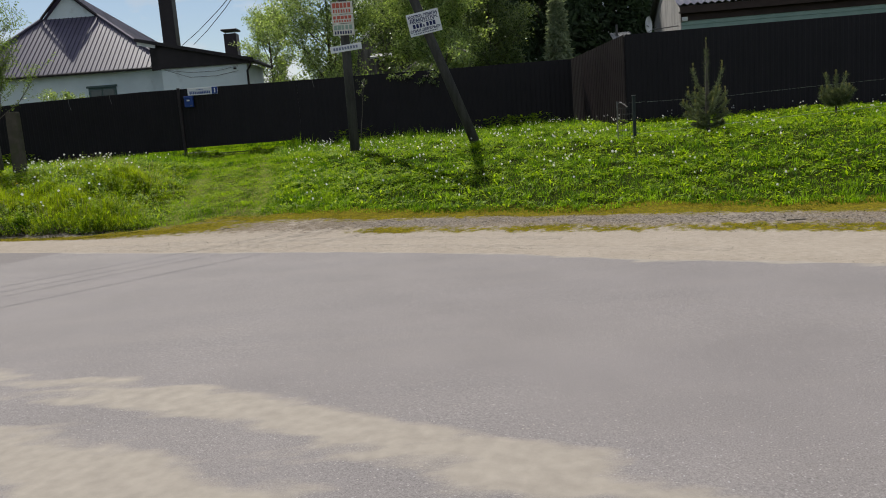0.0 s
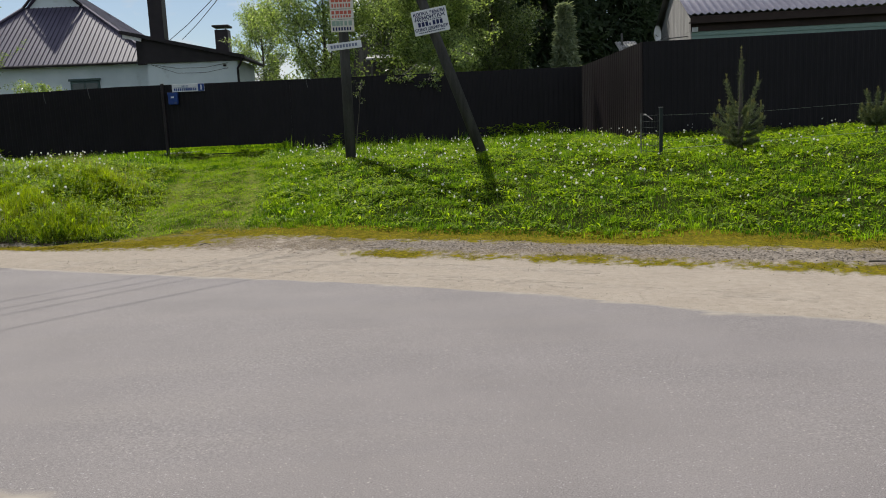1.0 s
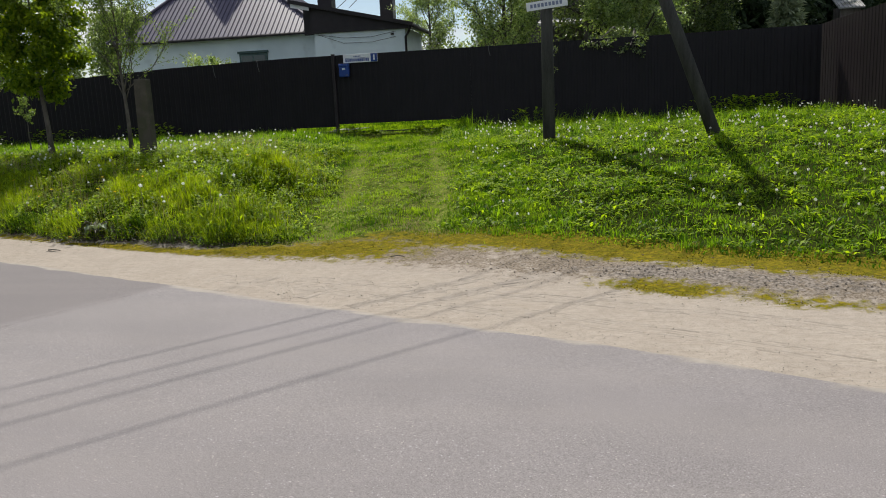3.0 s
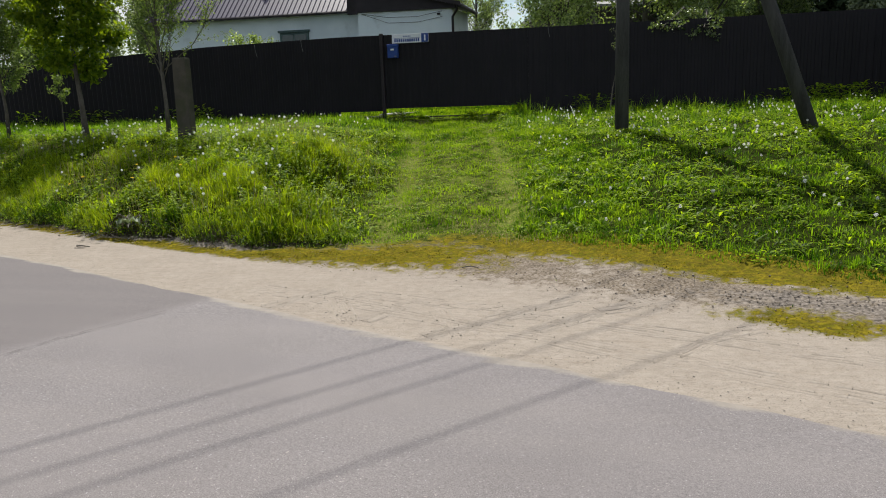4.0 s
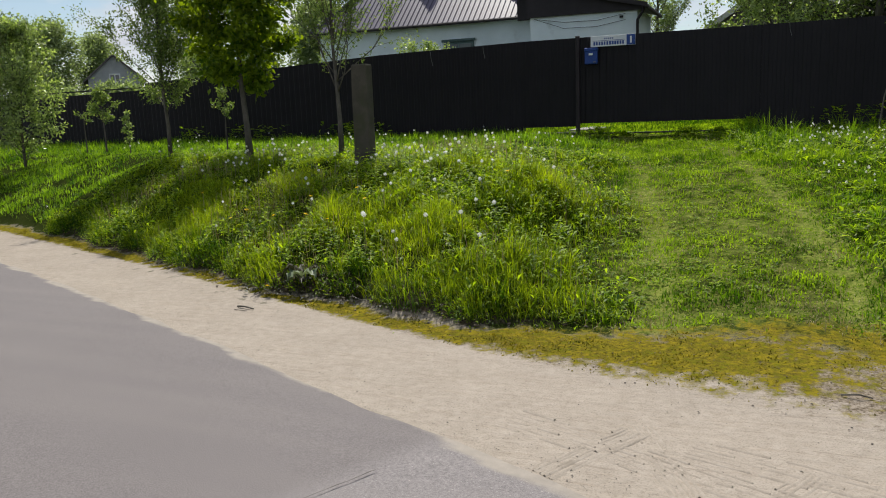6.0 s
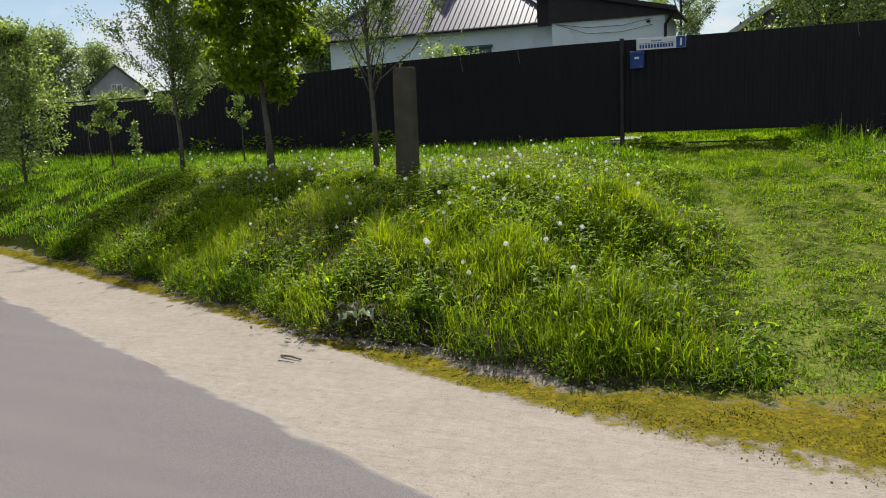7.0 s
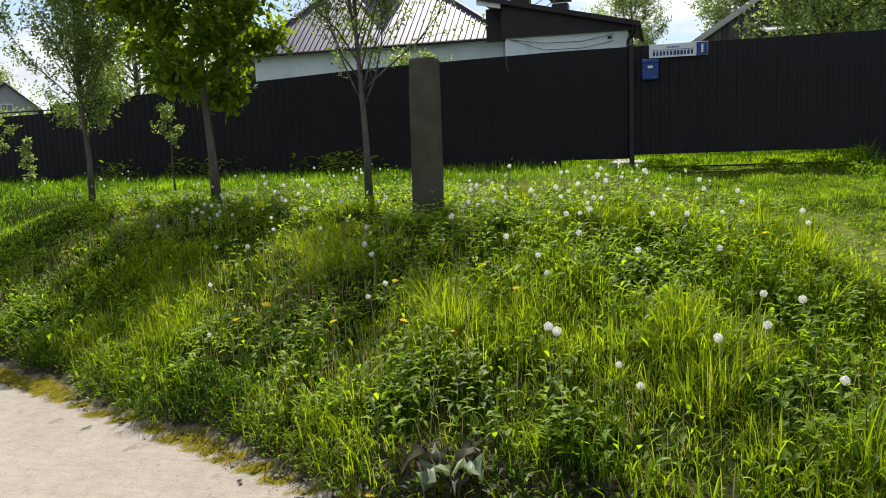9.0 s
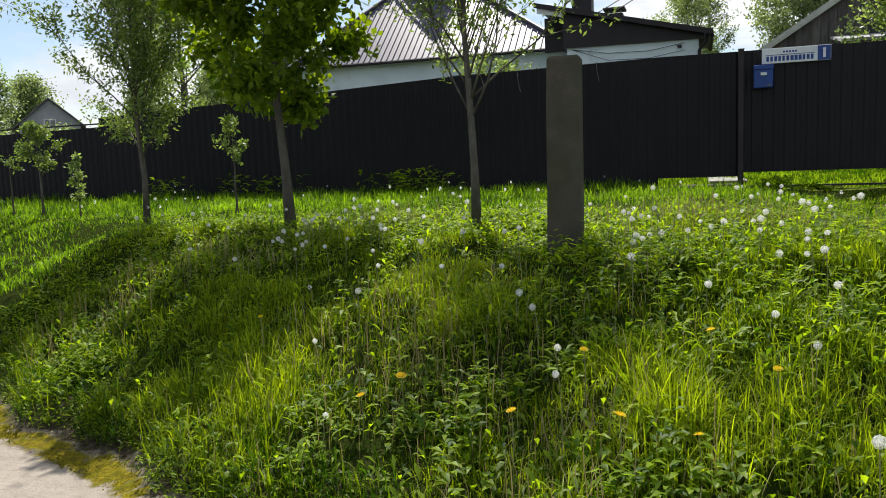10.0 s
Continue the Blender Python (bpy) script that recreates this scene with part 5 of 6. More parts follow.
tree(19, (-9.95, 22.9), 2.25, 0.35, 0.8, 14, 6, 0.03, 6, (0.08, 0.04), 0.06, ORCHARD, "low yellow-green bush top behind the fence", up=0.6, name="bush", category="bush")
far_spots = [(-63, 60, 8.5), (-68, 52, 8), (-58, 74, 7), (-47, 70, 8), (-36, 62, 8), (-30, 52, 6.5), (-74, 66, 9.5), (-25, 58, 8), (-66, 68, 8), (-49, 52, 1.9), (-46, 51, 1.7), (-52, 51, 1.6), (-57, 52, 2.4)]
for k, (x, y, h) in enumerate(far_spots):
    tree(40 + k, (x, y), h, 0.15, h * 0.36, 28, 10, 0.12, 9, (0.28, 0.17), 0.4, FAR_LEAF, "far village tree in fresh leaf", up=0.7, group="far trees")


def bough(seed, points, label, material=DEEP_AND_SHADED):
    """A leafy branch that reaches over the fence."""
    g = np.random.default_rng(seed)
    bm, spots, ways = bmesh.new(), [], []
    pts = [Vector(p) for p in points]
    tube(bm, pts, [0.03 - 0.006 * i for i in range(len(pts))], 5)
    for a, b in zip(pts[1:], pts[2:]):
        for u in np.linspace(0, 1, 7):
            q = a.lerp(b, u)
            w = Vector((g.normal(0, 1), g.normal(0, 0.7), g.normal(-0.25, 0.45))).normalized()
            e = q + w * g.uniform(0.25, 0.5)
            tube(bm, [q, q.lerp(e, 0.5), e], [0.007, 0.005, 0.003], 3, False)
            for v in (0.3, 0.55, 0.8, 1.0):
                spots.append(tuple(q.lerp(e, v))), ways.append(tuple(w))
    holder = thing("bough", label, "branch", "boughs over the fence")
    limb = part("limb", bm, BARK, holder)
    v, f, tt = leaf_cloud(g, np.array(spots), np.array(ways), 9, 0.085, 0.05, 0.05)
    mesh_np("foliage", v, f, material, tt, holder)


# one tree's boughs: the first keeps its leaves, the others are darkened as shade
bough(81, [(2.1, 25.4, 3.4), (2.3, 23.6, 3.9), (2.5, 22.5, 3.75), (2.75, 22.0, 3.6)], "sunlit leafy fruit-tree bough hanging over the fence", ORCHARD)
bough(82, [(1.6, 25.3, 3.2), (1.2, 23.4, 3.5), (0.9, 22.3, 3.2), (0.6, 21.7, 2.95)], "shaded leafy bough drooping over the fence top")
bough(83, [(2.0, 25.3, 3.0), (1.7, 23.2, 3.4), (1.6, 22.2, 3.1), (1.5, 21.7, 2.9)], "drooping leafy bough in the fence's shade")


def spruce(seed, base, height, radius, material, label, whorls=16, size=0.5, name="conifer", group=""):
    """A conifer: whorls of drooping boughs set with needle sprays."""
    g = np.random.default_rng(seed)
    z = float(ground_z(base[0], base[1])) - 0.05
    holder = thing(name, label, "conifer", group, at=(base[0], base[1], z))
    part("trunk", tube(bmesh.new(), [(0, 0, 0), (0, 0, height * 0.5), (0, 0, height)], [height * 0.02, height * 0.012, 0.01], 8), BARK, holder)
    spots, ways = [], []
    for i in range(whorls):
        t = 0.06 + 0.93 * i / whorls
        L = radius * (1 - t) ** 0.8 + 0.08 * radius
        for k in range(15):
            a = g.uniform(0, 2 * np.pi)
            for u in np.linspace(0.25, 1, 7):
                spots.append((math.cos(a) * L * u, math.sin(a) * L * u, height * t + L * 0.1 - L * 0.35 * u * u + g.normal(0, 0.04 * radius)))
                ways.append((math.cos(a), math.sin(a), -0.3))
    v, f, tt = leaf_cloud(g, np.array(spots), np.array(ways), 9, size, size * 0.3, 0.07 * radius, 0.3)
    mesh_np("bough_mass", v, f, material, tt, holder)
    return holder


spruce(61, (7.6, 40), 15, 3.2, CONIFER, "tall dark spruce behind the neighbour's roof", 22, 0.55, group="spruces")
spruce(62, (11.5, 44), 17, 3.5, CONIFER, "tall dark spruce in the back row", 22, 0.6, group="spruces")
spruce(63, (4.6, 44), 16, 3.4, CONIFER, "tall dark spruce in shade", 22, 0.6, group="spruces")
spruce(64, (16, 47), 16, 3.4, CONIFER, "dark spruce behind the green house", 22, 0.6, group="spruces")
spruce(65, (6.35, 27.0), 4.5, 0.6, PALE_NEEDLE, "slim pale young spruce behind the fence corner", 20, 0.22, group="spruces")


def young_pine(seed, base, height, radius, label, bare=0.0):
    """A bushy pine with upright pale shoots at the branch ends."""
    g = np.random.default_rng(seed)
    z = float(ground_z(base[0], base[1])) - 0.02
    holder = thing("young_pine", label, "conifer", "young pines", at=(base[0], base[1], z))
    bm = tube(bmesh.new(), [(0, 0, 0), (0, 0, height * 0.55), (0, 0, height)], [0.03 * height, 0.018 * height, 0.006], 7)
    spots, ways, tips, tipways = [], [], [], []
    rows = [(0.07, 9, 0.66, 0.20, 0.02), (0.14, 9, 0.88, 0.32, 0.03), (0.21, 8, 1.0, 0.45, 0.05), (0.29, 6, 0.92, 0.65, 0.06), (0.36, 4, 0.45, 0.5, 0.02), (0.41, 2, 0.72, 1.6, 0.07)]
    rows = [(bare + t * (1 - bare), *rest) for t, *rest in rows]
    for i, (t, n, far, rise, shoot) in enumerate(rows):
        for k in range(n):
            a = 2 * np.pi * (k + (0.5 * (i % 2) if n > 2 else 0)) / n + g.uniform(-0.25, 0.25)
            L = radius * far * g.uniform(0.85, 1.1)
            p = [Vector((math.cos(a) * L * u ** 0.85, math.sin(a) * L * u ** 0.85, height * t + L * rise * u ** 2.2)) for u in (0, 0.35, 0.7, 1.0)]
            tube(bm, p, [0.012, 0.01, 0.008, 0.004], 4, False)
            for u in np.linspace(0.2, 1, 10):
                f = u * 3
                j = min(int(f), 2)
                spots.append(tuple(p[j].lerp(p[j + 1], f - j))), ways.append(tuple((p[j + 1] - p[j]).normalized()))
            for s in np.linspace(0, 1, 5):
                tips.append(tuple(p[3] + Vector((0, 0, height * shoot * g.uniform(0.6, 1.3) * s)))), tipways.append((0, 0, 1))
    for u in np.linspace(0.4, 1, 20):
        (tips if u > 0.9 else spots).append((0, 0, height * u)), (tipways if u > 0.9 else ways).append((0, 0, 1))
    part("trunk", bm, BARK, holder)
    v, f, tt = leaf_cloud(g, np.array(spots), np.array(ways) * 2.2, 44, 0.08, 0.0055, 0.012, -0.2)
    mesh_np("needle_mass", v, f, NEEDLE, tt, holder)
    v, f, tt = leaf_cloud(g, np.array(tips), np.array(tipways) * 5, 26, 0.04, 0.006, 0.006, -0.5)
    mesh_np("shoot_mass", v, f, CANDLE, tt, holder)
    return holder


young_pine(71, (6.93, 13.1), 1.78, 0.42, "bushy young pine with pale upright shoots in the grass")
young_pine(72, (9.9, 14.0), 0.92, 0.29, "small young pine in the grass by the fence", 0.22)

# the wire round the pines
STAKE_GREEN = mat("dark_green_paint", (0.010, 0.018, 0.018), (0.022, 0.032, 0.031), 6, 0.6, 0.1, 60)
stake = thing("fence_stake", "dark green metal stake with netting and cords", "stake")
part("shaft", one_box((5.43, 12.895, 0.7), (5.485, 12.95, 1.70), 0.006), STAKE_GREEN, stake)
part("cap", one_box((5.425, 12.89, 1.70), (5.49, 12.955, 1.715)), STEEL, stake)
net = bmesh.new()
for k in range(7):
    z = 0.95 + k * 0.105
    tube(net, [(5.455, 12.92, z), (5.35, 13.2, z - 0.01), (5.28, 13.55, z + 0.01)], [0.004] * 3, 3, False)
for k in range(8):
    u = k / 7
    x, y = 5.455 - 0.18 * u, 12.92 + 0.63 * u
    tube(net, [(x, y, 0.93), (x, y, 1.60 - 0.05 * math.sin(3 * u))], [0.003] * 2, 3, False)
part("netting", net, STAKE_GREEN, stake)
part("bent_rod", tube(bmesh.new(), [(5.28, 13.55, 0.85), (5.28, 13.55, 1.62), (5.34, 13.45, 1.6), (5.42, 13.3, 1.5)], [0.012] * 4, 5), STEEL, stake)
for up, thin in ((0.13, 0.004), (0.72, 0.0015)):
    cord = thing("cord", "thin pale cord stretched from the stake past the pines", "cord", "cords")
    line = [(5.47, 12.92), (7.2, 13.1), (9.0, 13.35), (11.6, 13.8), (15, 14.4)]
    part("line", tube(bmesh.new(), [(x, y, float(ground_z(x, y)) + up - (0.06 if 0 < k < 4 and up > 0.5 else 0)) for k, (x, y) in enumerate(line)], [thin] * 5, 4), ROPE, cord)


# ---- houses ----
def ribs(holder, material, a, b, c, d, step, wide=0.05, high=0.03):
    """Raised seams down a roof slope: a, b along the eave, c, d along the top (c over a)."""
    a, b, c, d = (Vector(p) for p in (a, b, c, d))
    n = (b - a).cross(c - a).normalized()
    if n.z < 0:
        n = -n
    way = (b - a).normalized()
    count = int((b - a).length / step)
    for k in range(count + 1):
        p = a.lerp(b, (k + 0.5) / (count + 1))
        up = (c - a) - way * (c - a).dot(way)
        # clip against the slanting ends
        s = (p - a).dot(way)
        sc, sd, L = (c - a).dot(way), (d - a).dot(way), (b - a).length
        t = 1.0
        if s < sc:
            t = min(t, s / sc)
        if s > sd:
            t = min(t, (L - s) / (L - sd))
        if t < 0.03:
            continue
        q = p + up * t
        ring = [p - way * wide / 2, p + way * wide / 2, p + way * wide / 4 + n * high, p - way * wide / 4 + n * high]
        top = [v + (q - p) for v in ring]
        bm = prism(bmesh.new(), ring, q - p)
        part("seam", bm, material, holder)


def slope(holder, a, b, c, d, material, step=0.23, name="roof_slope", thick=0.05):
    """One roof plane with its seams."""
    a, b, c, d = (Vector(p) for p in (a, b, c, d))
    n = (b - a).cross(d - a).normalized()
    n = -n if n.z < 0 else n
    bm = prism(bmesh.new(), [a, b, d, c], -n * thick)
    plane = part(name, bm, material, holder)
    if step:
        ribs(plane, material, a, b, c, d, step)
    return plane


house = thing("house", "white plastered house with a plum-brown hipped metal roof", "house")
ex0, ex1, ey0, ey1, ez = -21.3, -10.7, 36.3, 44.6, 5.27
gz, gy0, gx0, gx1 = 8.42, 40.0, -18.25, -15.38
rx, rz = -16.9, 9.75
part("wall", one_box((ex0 + 0.35, ey0 + 0.35, 1.2), (ex1 - 0.35, ey1 - 0.35, ez - 0.06)), PLASTER, house)
slope(house, (ex0, ey0, ez), (ex1, ey0, ez), (gx0, gy0, gz), (gx1, gy0, gz), ROOF)
ry1 = 41.4
for side, xe, xg in ((0, ex0, gx0), (1, ex1, gx1)):
    bm = bmesh.new()
    ring = [(xe, ey0, ez), (xg, gy0, gz), (rx, gy0 - 0.25, rz), (rx, ry1, rz), (xe, ey1, ez)]
    vs = [bm.verts.new(p) for p in ring]
    bm.faces.new((vs[0], vs[1], vs[4])), bm.faces.new((vs[1], vs[2], vs[3])), bm.faces.new((vs[1], vs[3], vs[4]))
    bmesh.ops.solidify(bm, geom=bm.faces[:], thickness=0.05)
    bmesh.ops.recalc_face_normals(bm, faces=bm.faces[:])
    part("roof_slope", bm, ROOF, house)
part("roof_slope", prism(bmesh.new(), [(ex0, ey1, ez), (ex1, ey1, ez), (rx, ry1, rz)], (0, -0.05, -0.03)), ROOF, house)
part("gablet", prism(bmesh.new(), [(gx0 + 0.12, gy0 + 0.05, gz - 0.05), (gx1 - 0.12, gy0 + 0.05, gz - 0.05), (rx, gy0 + 0.05, rz - 0.12)], (0, 0.08, 0)), PLASTER, house, "white boarded gablet")
for xg in (gx0, gx1):
    bm = bmesh.new()
    tube(bm, [(xg, gy0 - 0.18, gz + 0.02), (rx, gy0 - 0.27, rz + 0.03)], [0.07, 0.07], 4)
    part("verge_trim", bm, TRIM_DARK, house)
for xe, xg in ((ex0, gx0), (ex1, gx1)):
    bm = bmesh.new()
    tube(bm, [(xe, ey0 - 0.02, ez + 0.03), (xg, gy0 - 0.05, gz + 0.05)], [0.07, 0.07], 6)
    part("hip_ridge", bm, ROOF, house)
part("gutter", one_box((ex0, ey0 - 0.12, ez - 0.12), (ex1, ey0 - 0.01, ez - 0.02), 0.02), TRIM_DARK, house)
part("soffit", one_box((ex0 + 0.05, ey0 + 0.0, ez - 0.10), (ex1 - 0.05, ey0 + 0.34, ez - 0.065)), TRIM_WHITE, house)
win = part("window", one_box((-14.95, 36.58, 3.1), (-13.6, 36.645, 4.5), 0.01), GREEN_PAINT, house, "green-painted window frame")
part("pane", one_box((-14.85, 36.565, 3.15), (-14.31, 36.577, 4.4)), GLASS, win)
part("pane", one_box((-14.25, 36.565, 3.15), (-13.7, 36.577, 4.4)), GLASS, win)
part("lintel", one_box((-15.02, 36.52, 4.5), (-13.53, 36.60, 4.6), 0.01), GREEN_PAINT, win)

annex = thing("annex", "lower white annex with a dark brown boarded gable", "house")
part("wall", one_box((-10.45, 34.0, 1.2), (-6.6, 37.4, 4.93)), PLASTER, annex)
part("gable_boarding", prism(bmesh.new(), [(-10.55, 33.9, 4.90), (-6.45, 33.9, 4.88), (-6.45, 33.9, 5.02), (-10.55, 33.9, 6.0)], (0, 0.08, 0)), TRIM_DARK, annex, "dark brown boarding or recess-shade panel")
part("roof", prism(bmesh.new(), [(-11.35, 33.7, 6.17), (-6.25, 33.7, 4.98), (-6.25, 33.7, 5.06), (-11.35, 33.7, 6.25)], (0, 3.9, 0)), ROOF, annex)
part("verge_board", prism(bmesh.new(), [(-11.30, 33.69, 5.97), (-10.52, 33.69, 5.80), (-10.52, 33.69, 5.96), (-11.30, 33.69, 6.13)], (0, 0.035, 0)), TRIM_WHITE, annex, "white verge board")
part("front_verge", prism(bmesh.new(), [(-11.38, 33.62, 6.14), (-6.2, 33.62, 4.93), (-6.2, 33.62, 5.08), (-11.38, 33.62, 6.29)], (0, 0.035, 0)), TRIM_DARK, annex)
part("side_wall", one_box((-10.56, 34.1, 4.9), (-10.46, 37.4, 5.9)), TRIM_DARK, annex)
# added dark panel that stands for the shade in the recess below the verge
part("recess_shade", one_box((-11.42, 35.6, 5.02), (-10.4, 35.7, 6.12)), TRIM_DARK, annex, "dark brown boarding or recess-shade panel")
part("downpipe", tube(bmesh.new(), [(-6.35, 33.85, 5.0), (-6.4, 33.85, 4.8), (-6.58, 33.92, 4.55), (-6.58, 33.92, 1.3)], [0.05] * 4, 8), TRIM_DARK, annex)
part("gutter", one_box((-6.3, 33.7, 4.9), (-6.18, 37.5, 5.0), 0.02), TRIM_DARK, annex)
for k, z in enumerate((4.66, 4.45)):
    c = part("wall_cable", tube(bmesh.new(), [(-10.3, 33.97, 4.85), (-9.2, 33.96, z), (-8.0, 33.96, z - 0.02), (-7.0, 33.97, z + 0.14)], [0.008] * 4, 5), CABLE, annex)
part("bracket", one_box((-7.2, 33.93, 4.66), (-7.08, 34.0, 4.74)), TRIM_DARK, annex)
chimney = thing("chimney", "tall dark brown sheet-clad chimney on the annex", "chimney", "chimneys")
part("shaft", one_box((-10.32, 34.3, 5.4), (-9.72, 34.9, 10.2), 0.015), TRIM_DARK, chimney)
chimney = thing("chimney", "shorter dark brown chimney with a flat metal cap", "chimney", "chimneys")
part("shaft", one_box((-10.6, 46.4, 1.9), (-9.85, 47.15, 7.9), 0.015), TRIM_DARK, chimney)
part("cap", one_box((-10.72, 46.28, 8.05), (-9.75, 47.27, 8.16), 0.02), TRIM_DARK, chimney)
for sx in (-10.5, -9.98):
    part("cap_leg", one_box((sx, 46.45, 7.9), (sx + 0.05, 46.5, 8.06)), STEEL, chimney)

PALE_BOARD = mat("bleached_boards", (0.46, 0.47, 0.41), (0.62, 0.63, 0.56), 5, 0.85, 0.2, 50)
shed = thing("shed", "old grey board shed with a pale gable edge", "shed")
sx0, sx1, sy0, sz0, sm, st = -5.2, 7.2, 45.0, 4.95, 1.0, 9.0
part("wall", one_box((sx0 + 0.3, sy0 + 0.2, 1.4), (sx1 - 0.3, 54, sz0)), OLD_WOOD, shed)
part("gable", prism(bmesh.new(), [(sx0 + 0.15, sy0 + 0.19, sz0), (sx1 - 0.15, sy0 + 0.19, sz0), (sm, sy0 + 0.19, st - 0.1)], (0, 0.06, 0)), OLD_WOOD, shed)
for k in range(39):
    x0 = sx0 + 0.2 + k * 0.31
    x1 = x0 + 0.29
    lim = lambda q: sz0 + (st - 0.12 - sz0) * min((q - sx0) / (sm - sx0), (sx1 - q) / (sx1 - sm))
    part("board", prism(bmesh.new(), [(x0, sy0 + 0.155, 1.5), (x1, sy0 + 0.155, 1.5), (x1, sy0 + 0.155, lim(x1)), (x0, sy0 + 0.155, lim(x0))], (0, 0.03, 0)), OLD_WOOD, shed)
for x_eave in (sx0, sx1):
    bm = prism(bmesh.new(), [(x_eave, sy0, sz0), (sm, sy0, st), (sm, sy0, st + 0.09), (x_eave, sy0, sz0 + 0.09)], (0, 9.6, 0))
    part("roof_slope", bm, SLATE, shed)
    bm = prism(bmesh.new(), [(x_eave, sy0 - 0.04, sz0 - 0.2), (sm, sy0 - 0.04, st - 0.2), (sm, sy0 - 0.04, st + 0.06), (x_eave, sy0 - 0.04, sz0 + 0.06)], (0, 0.035, 0))
    part("bargeboard", bm, PALE_BOARD, shed, "pale weathered bargeboard")
leanto = thing("lean_to", "low pale corrugated lean-to roof beside the shed", "shed")
part("roof", prism(bmesh.new(), [(-1.6, 42, 5.40), (4.5, 42, 5.40), (4.5, 42, 5.5), (-1.6, 42, 5.5)], (0, 2.8, 0.45)), SLATE, leanto)
for x in (-1.4, 4.3):
    part("prop", one_box((x, 42.1, 1.8), (x + 0.12, 42.22, 5.42)), OLD_WOOD, leanto)

green_house = thing("house", "neighbour's pale green sided house with a corrugated roof", "house")
hx0, hx1, hy0, hy1, hz = 12.45, 25.5, 32.0, 38.7, 5.45
part("wall", one_box((hx0 + 0.04, hy0 + 0.04, 1.2), (hx1, hy1, hz)), SIDING, green_house)
for k in range(11):
    part("siding_board", prism(bmesh.new(), [(hx0, hy0 + 0.03, 3.3 + k * 0.2), (hx0, hy0 - 0.012, 3.3 + k * 0.2), (hx0, hy0 + 0.015, 3.49 + k * 0.2), (hx0, hy0 + 0.03, 3.49 + k * 0.2)], (hx1 - hx0, 0, 0)), SIDING, green_house)
part("gable", prism(bmesh.new(), [(hx0 + 0.02, hy0, hz - 0.4), (hx0 + 0.02, hy1, hz - 0.4), (hx0 + 0.02, (hy0 + hy1) / 2, 7.5)], (0.06, 0, 0)), SIDING_GREY, green_house)
for k in range(23):
    y0 = hy0 + 0.02 + k * 0.28
    lim = lambda q: hz + 0.05 + (7.45 - hz) * (1 - abs(q - (hy0 + hy1) / 2) / ((hy1 - hy0) / 2))
    part("gable_board", prism(bmesh.new(), [(hx0 - 0.02, y0, 5.1), (hx0 - 0.02, y0 + 0.25, 5.1), (hx0 - 0.02, y0 + 0.25, max(5.15, lim(y0 + 0.25))), (hx0 - 0.02, y0, max(5.15, lim(y0)))], (0.035, 0, 0)), SIDING_GREY, green_house)
for k in range(9):
    part("side_board", one_box((hx0 - 0.02, hy0, 3.3 + k * 0.2), (hx0 + 0.03, hy1, 3.49 + k * 0.2)), SIDING_GREY, green_house)
EAVE_BROWN = mat("dark_brown_eave_paint", (0.03, 0.018, 0.014), (0.05, 0.03, 0.024), 3, 0.6, 0.05, 40)
ym, zt = (hy0 + hy1) / 2, 7.65
for ye in (hy0 - 0.45, hy1 + 0.45):
    v, f = [], []
    n = 190
    for k in range(n + 1):
        x = hx0 - 0.25 + (hx1 + 0.4 - hx0) * k / n
        lift = 0.045 * math.cos(k * math.pi / 2)
        v += [(x, ye, hz + 0.27 + lift), (x, ym, zt + lift), (x, ye, hz + 0.25 + lift), (x, ym, zt - 0.02 + lift)]
    for k in range(n):
        i = k * 4
        f += [(i, i + 4, i + 5, i + 1), (i + 2, i + 3, i + 7, i + 6), (i, i + 2, i + 6, i + 4)]
    mesh_np("roof_slope", v, f, METAL_LIGHT, parent=green_house)
part("frieze_board", one_box((hx0 - 0.02, hy0 - 0.03, hz - 0.38), (hx1, hy0 - 0.013, hz - 0.06)), EAVE_BROWN, green_house, "dark brown frieze board")
part("eave_board", one_box((hx0 - 0.1, hy0 - 0.36, hz - 0.10), (hx1 + 0.1, hy0 - 0.31, hz + 0.20)), EAVE_BROWN, green_house)
part("soffit", one_box((hx0 - 0.1, hy0 - 0.31, hz - 0.06), (hx1, hy0, hz - 0.01)), TRIM_DARK, green_house)
part("corner_box", one_box((hx0 + 0.02, hy0 - 0.12, hz - 0.4), (hx0 + 0.25, hy0 - 0.01, hz - 0.22), 0.01), TRIM_WHITE, green_house)
green_house.matrix_basis = Matrix.Translation((hx0, hy0, 0)) @ Matrix.Rotation(radians(-6), 4, "Z") @ Matrix.Translation((-hx0, -hy0, 0))
dish = thing("satellite_dish", "pale satellite dish on the gable corner", "satellite dish")
bm = bmesh.new()
bmesh.ops.create_uvsphere(bm, u_segments=16, v_segments=8, radius=0.32, matrix=Matrix.Translation((0, 0, 0)) @ Matrix.Diagonal((1, 0.35, 1.15, 1)))
bmesh.ops.delete(bm, geom=[v for v in bm.verts if v.co.y < -0.01], context="VERTS")
d = part("reflector", bm, TRIM_WHITE, dish, smooth=True)
part("arm", tube(bmesh.new(), [(0, 0.1, -0.3), (0, -0.35, -0.1)], [0.012, 0.012], 5), STEEL, dish)
part("bracket", tube(bmesh.new(), [(0, 0.1, 0), (0.5, 0.1, -0.15), (1.42, -0.72, -0.05)], [0.02] * 3, 5), STEEL, dish)
dish.matrix_basis = Matrix.Translation((11.05, 31.9, 5.0)) @ Matrix.Rotation(radians(50), 4, "Z")

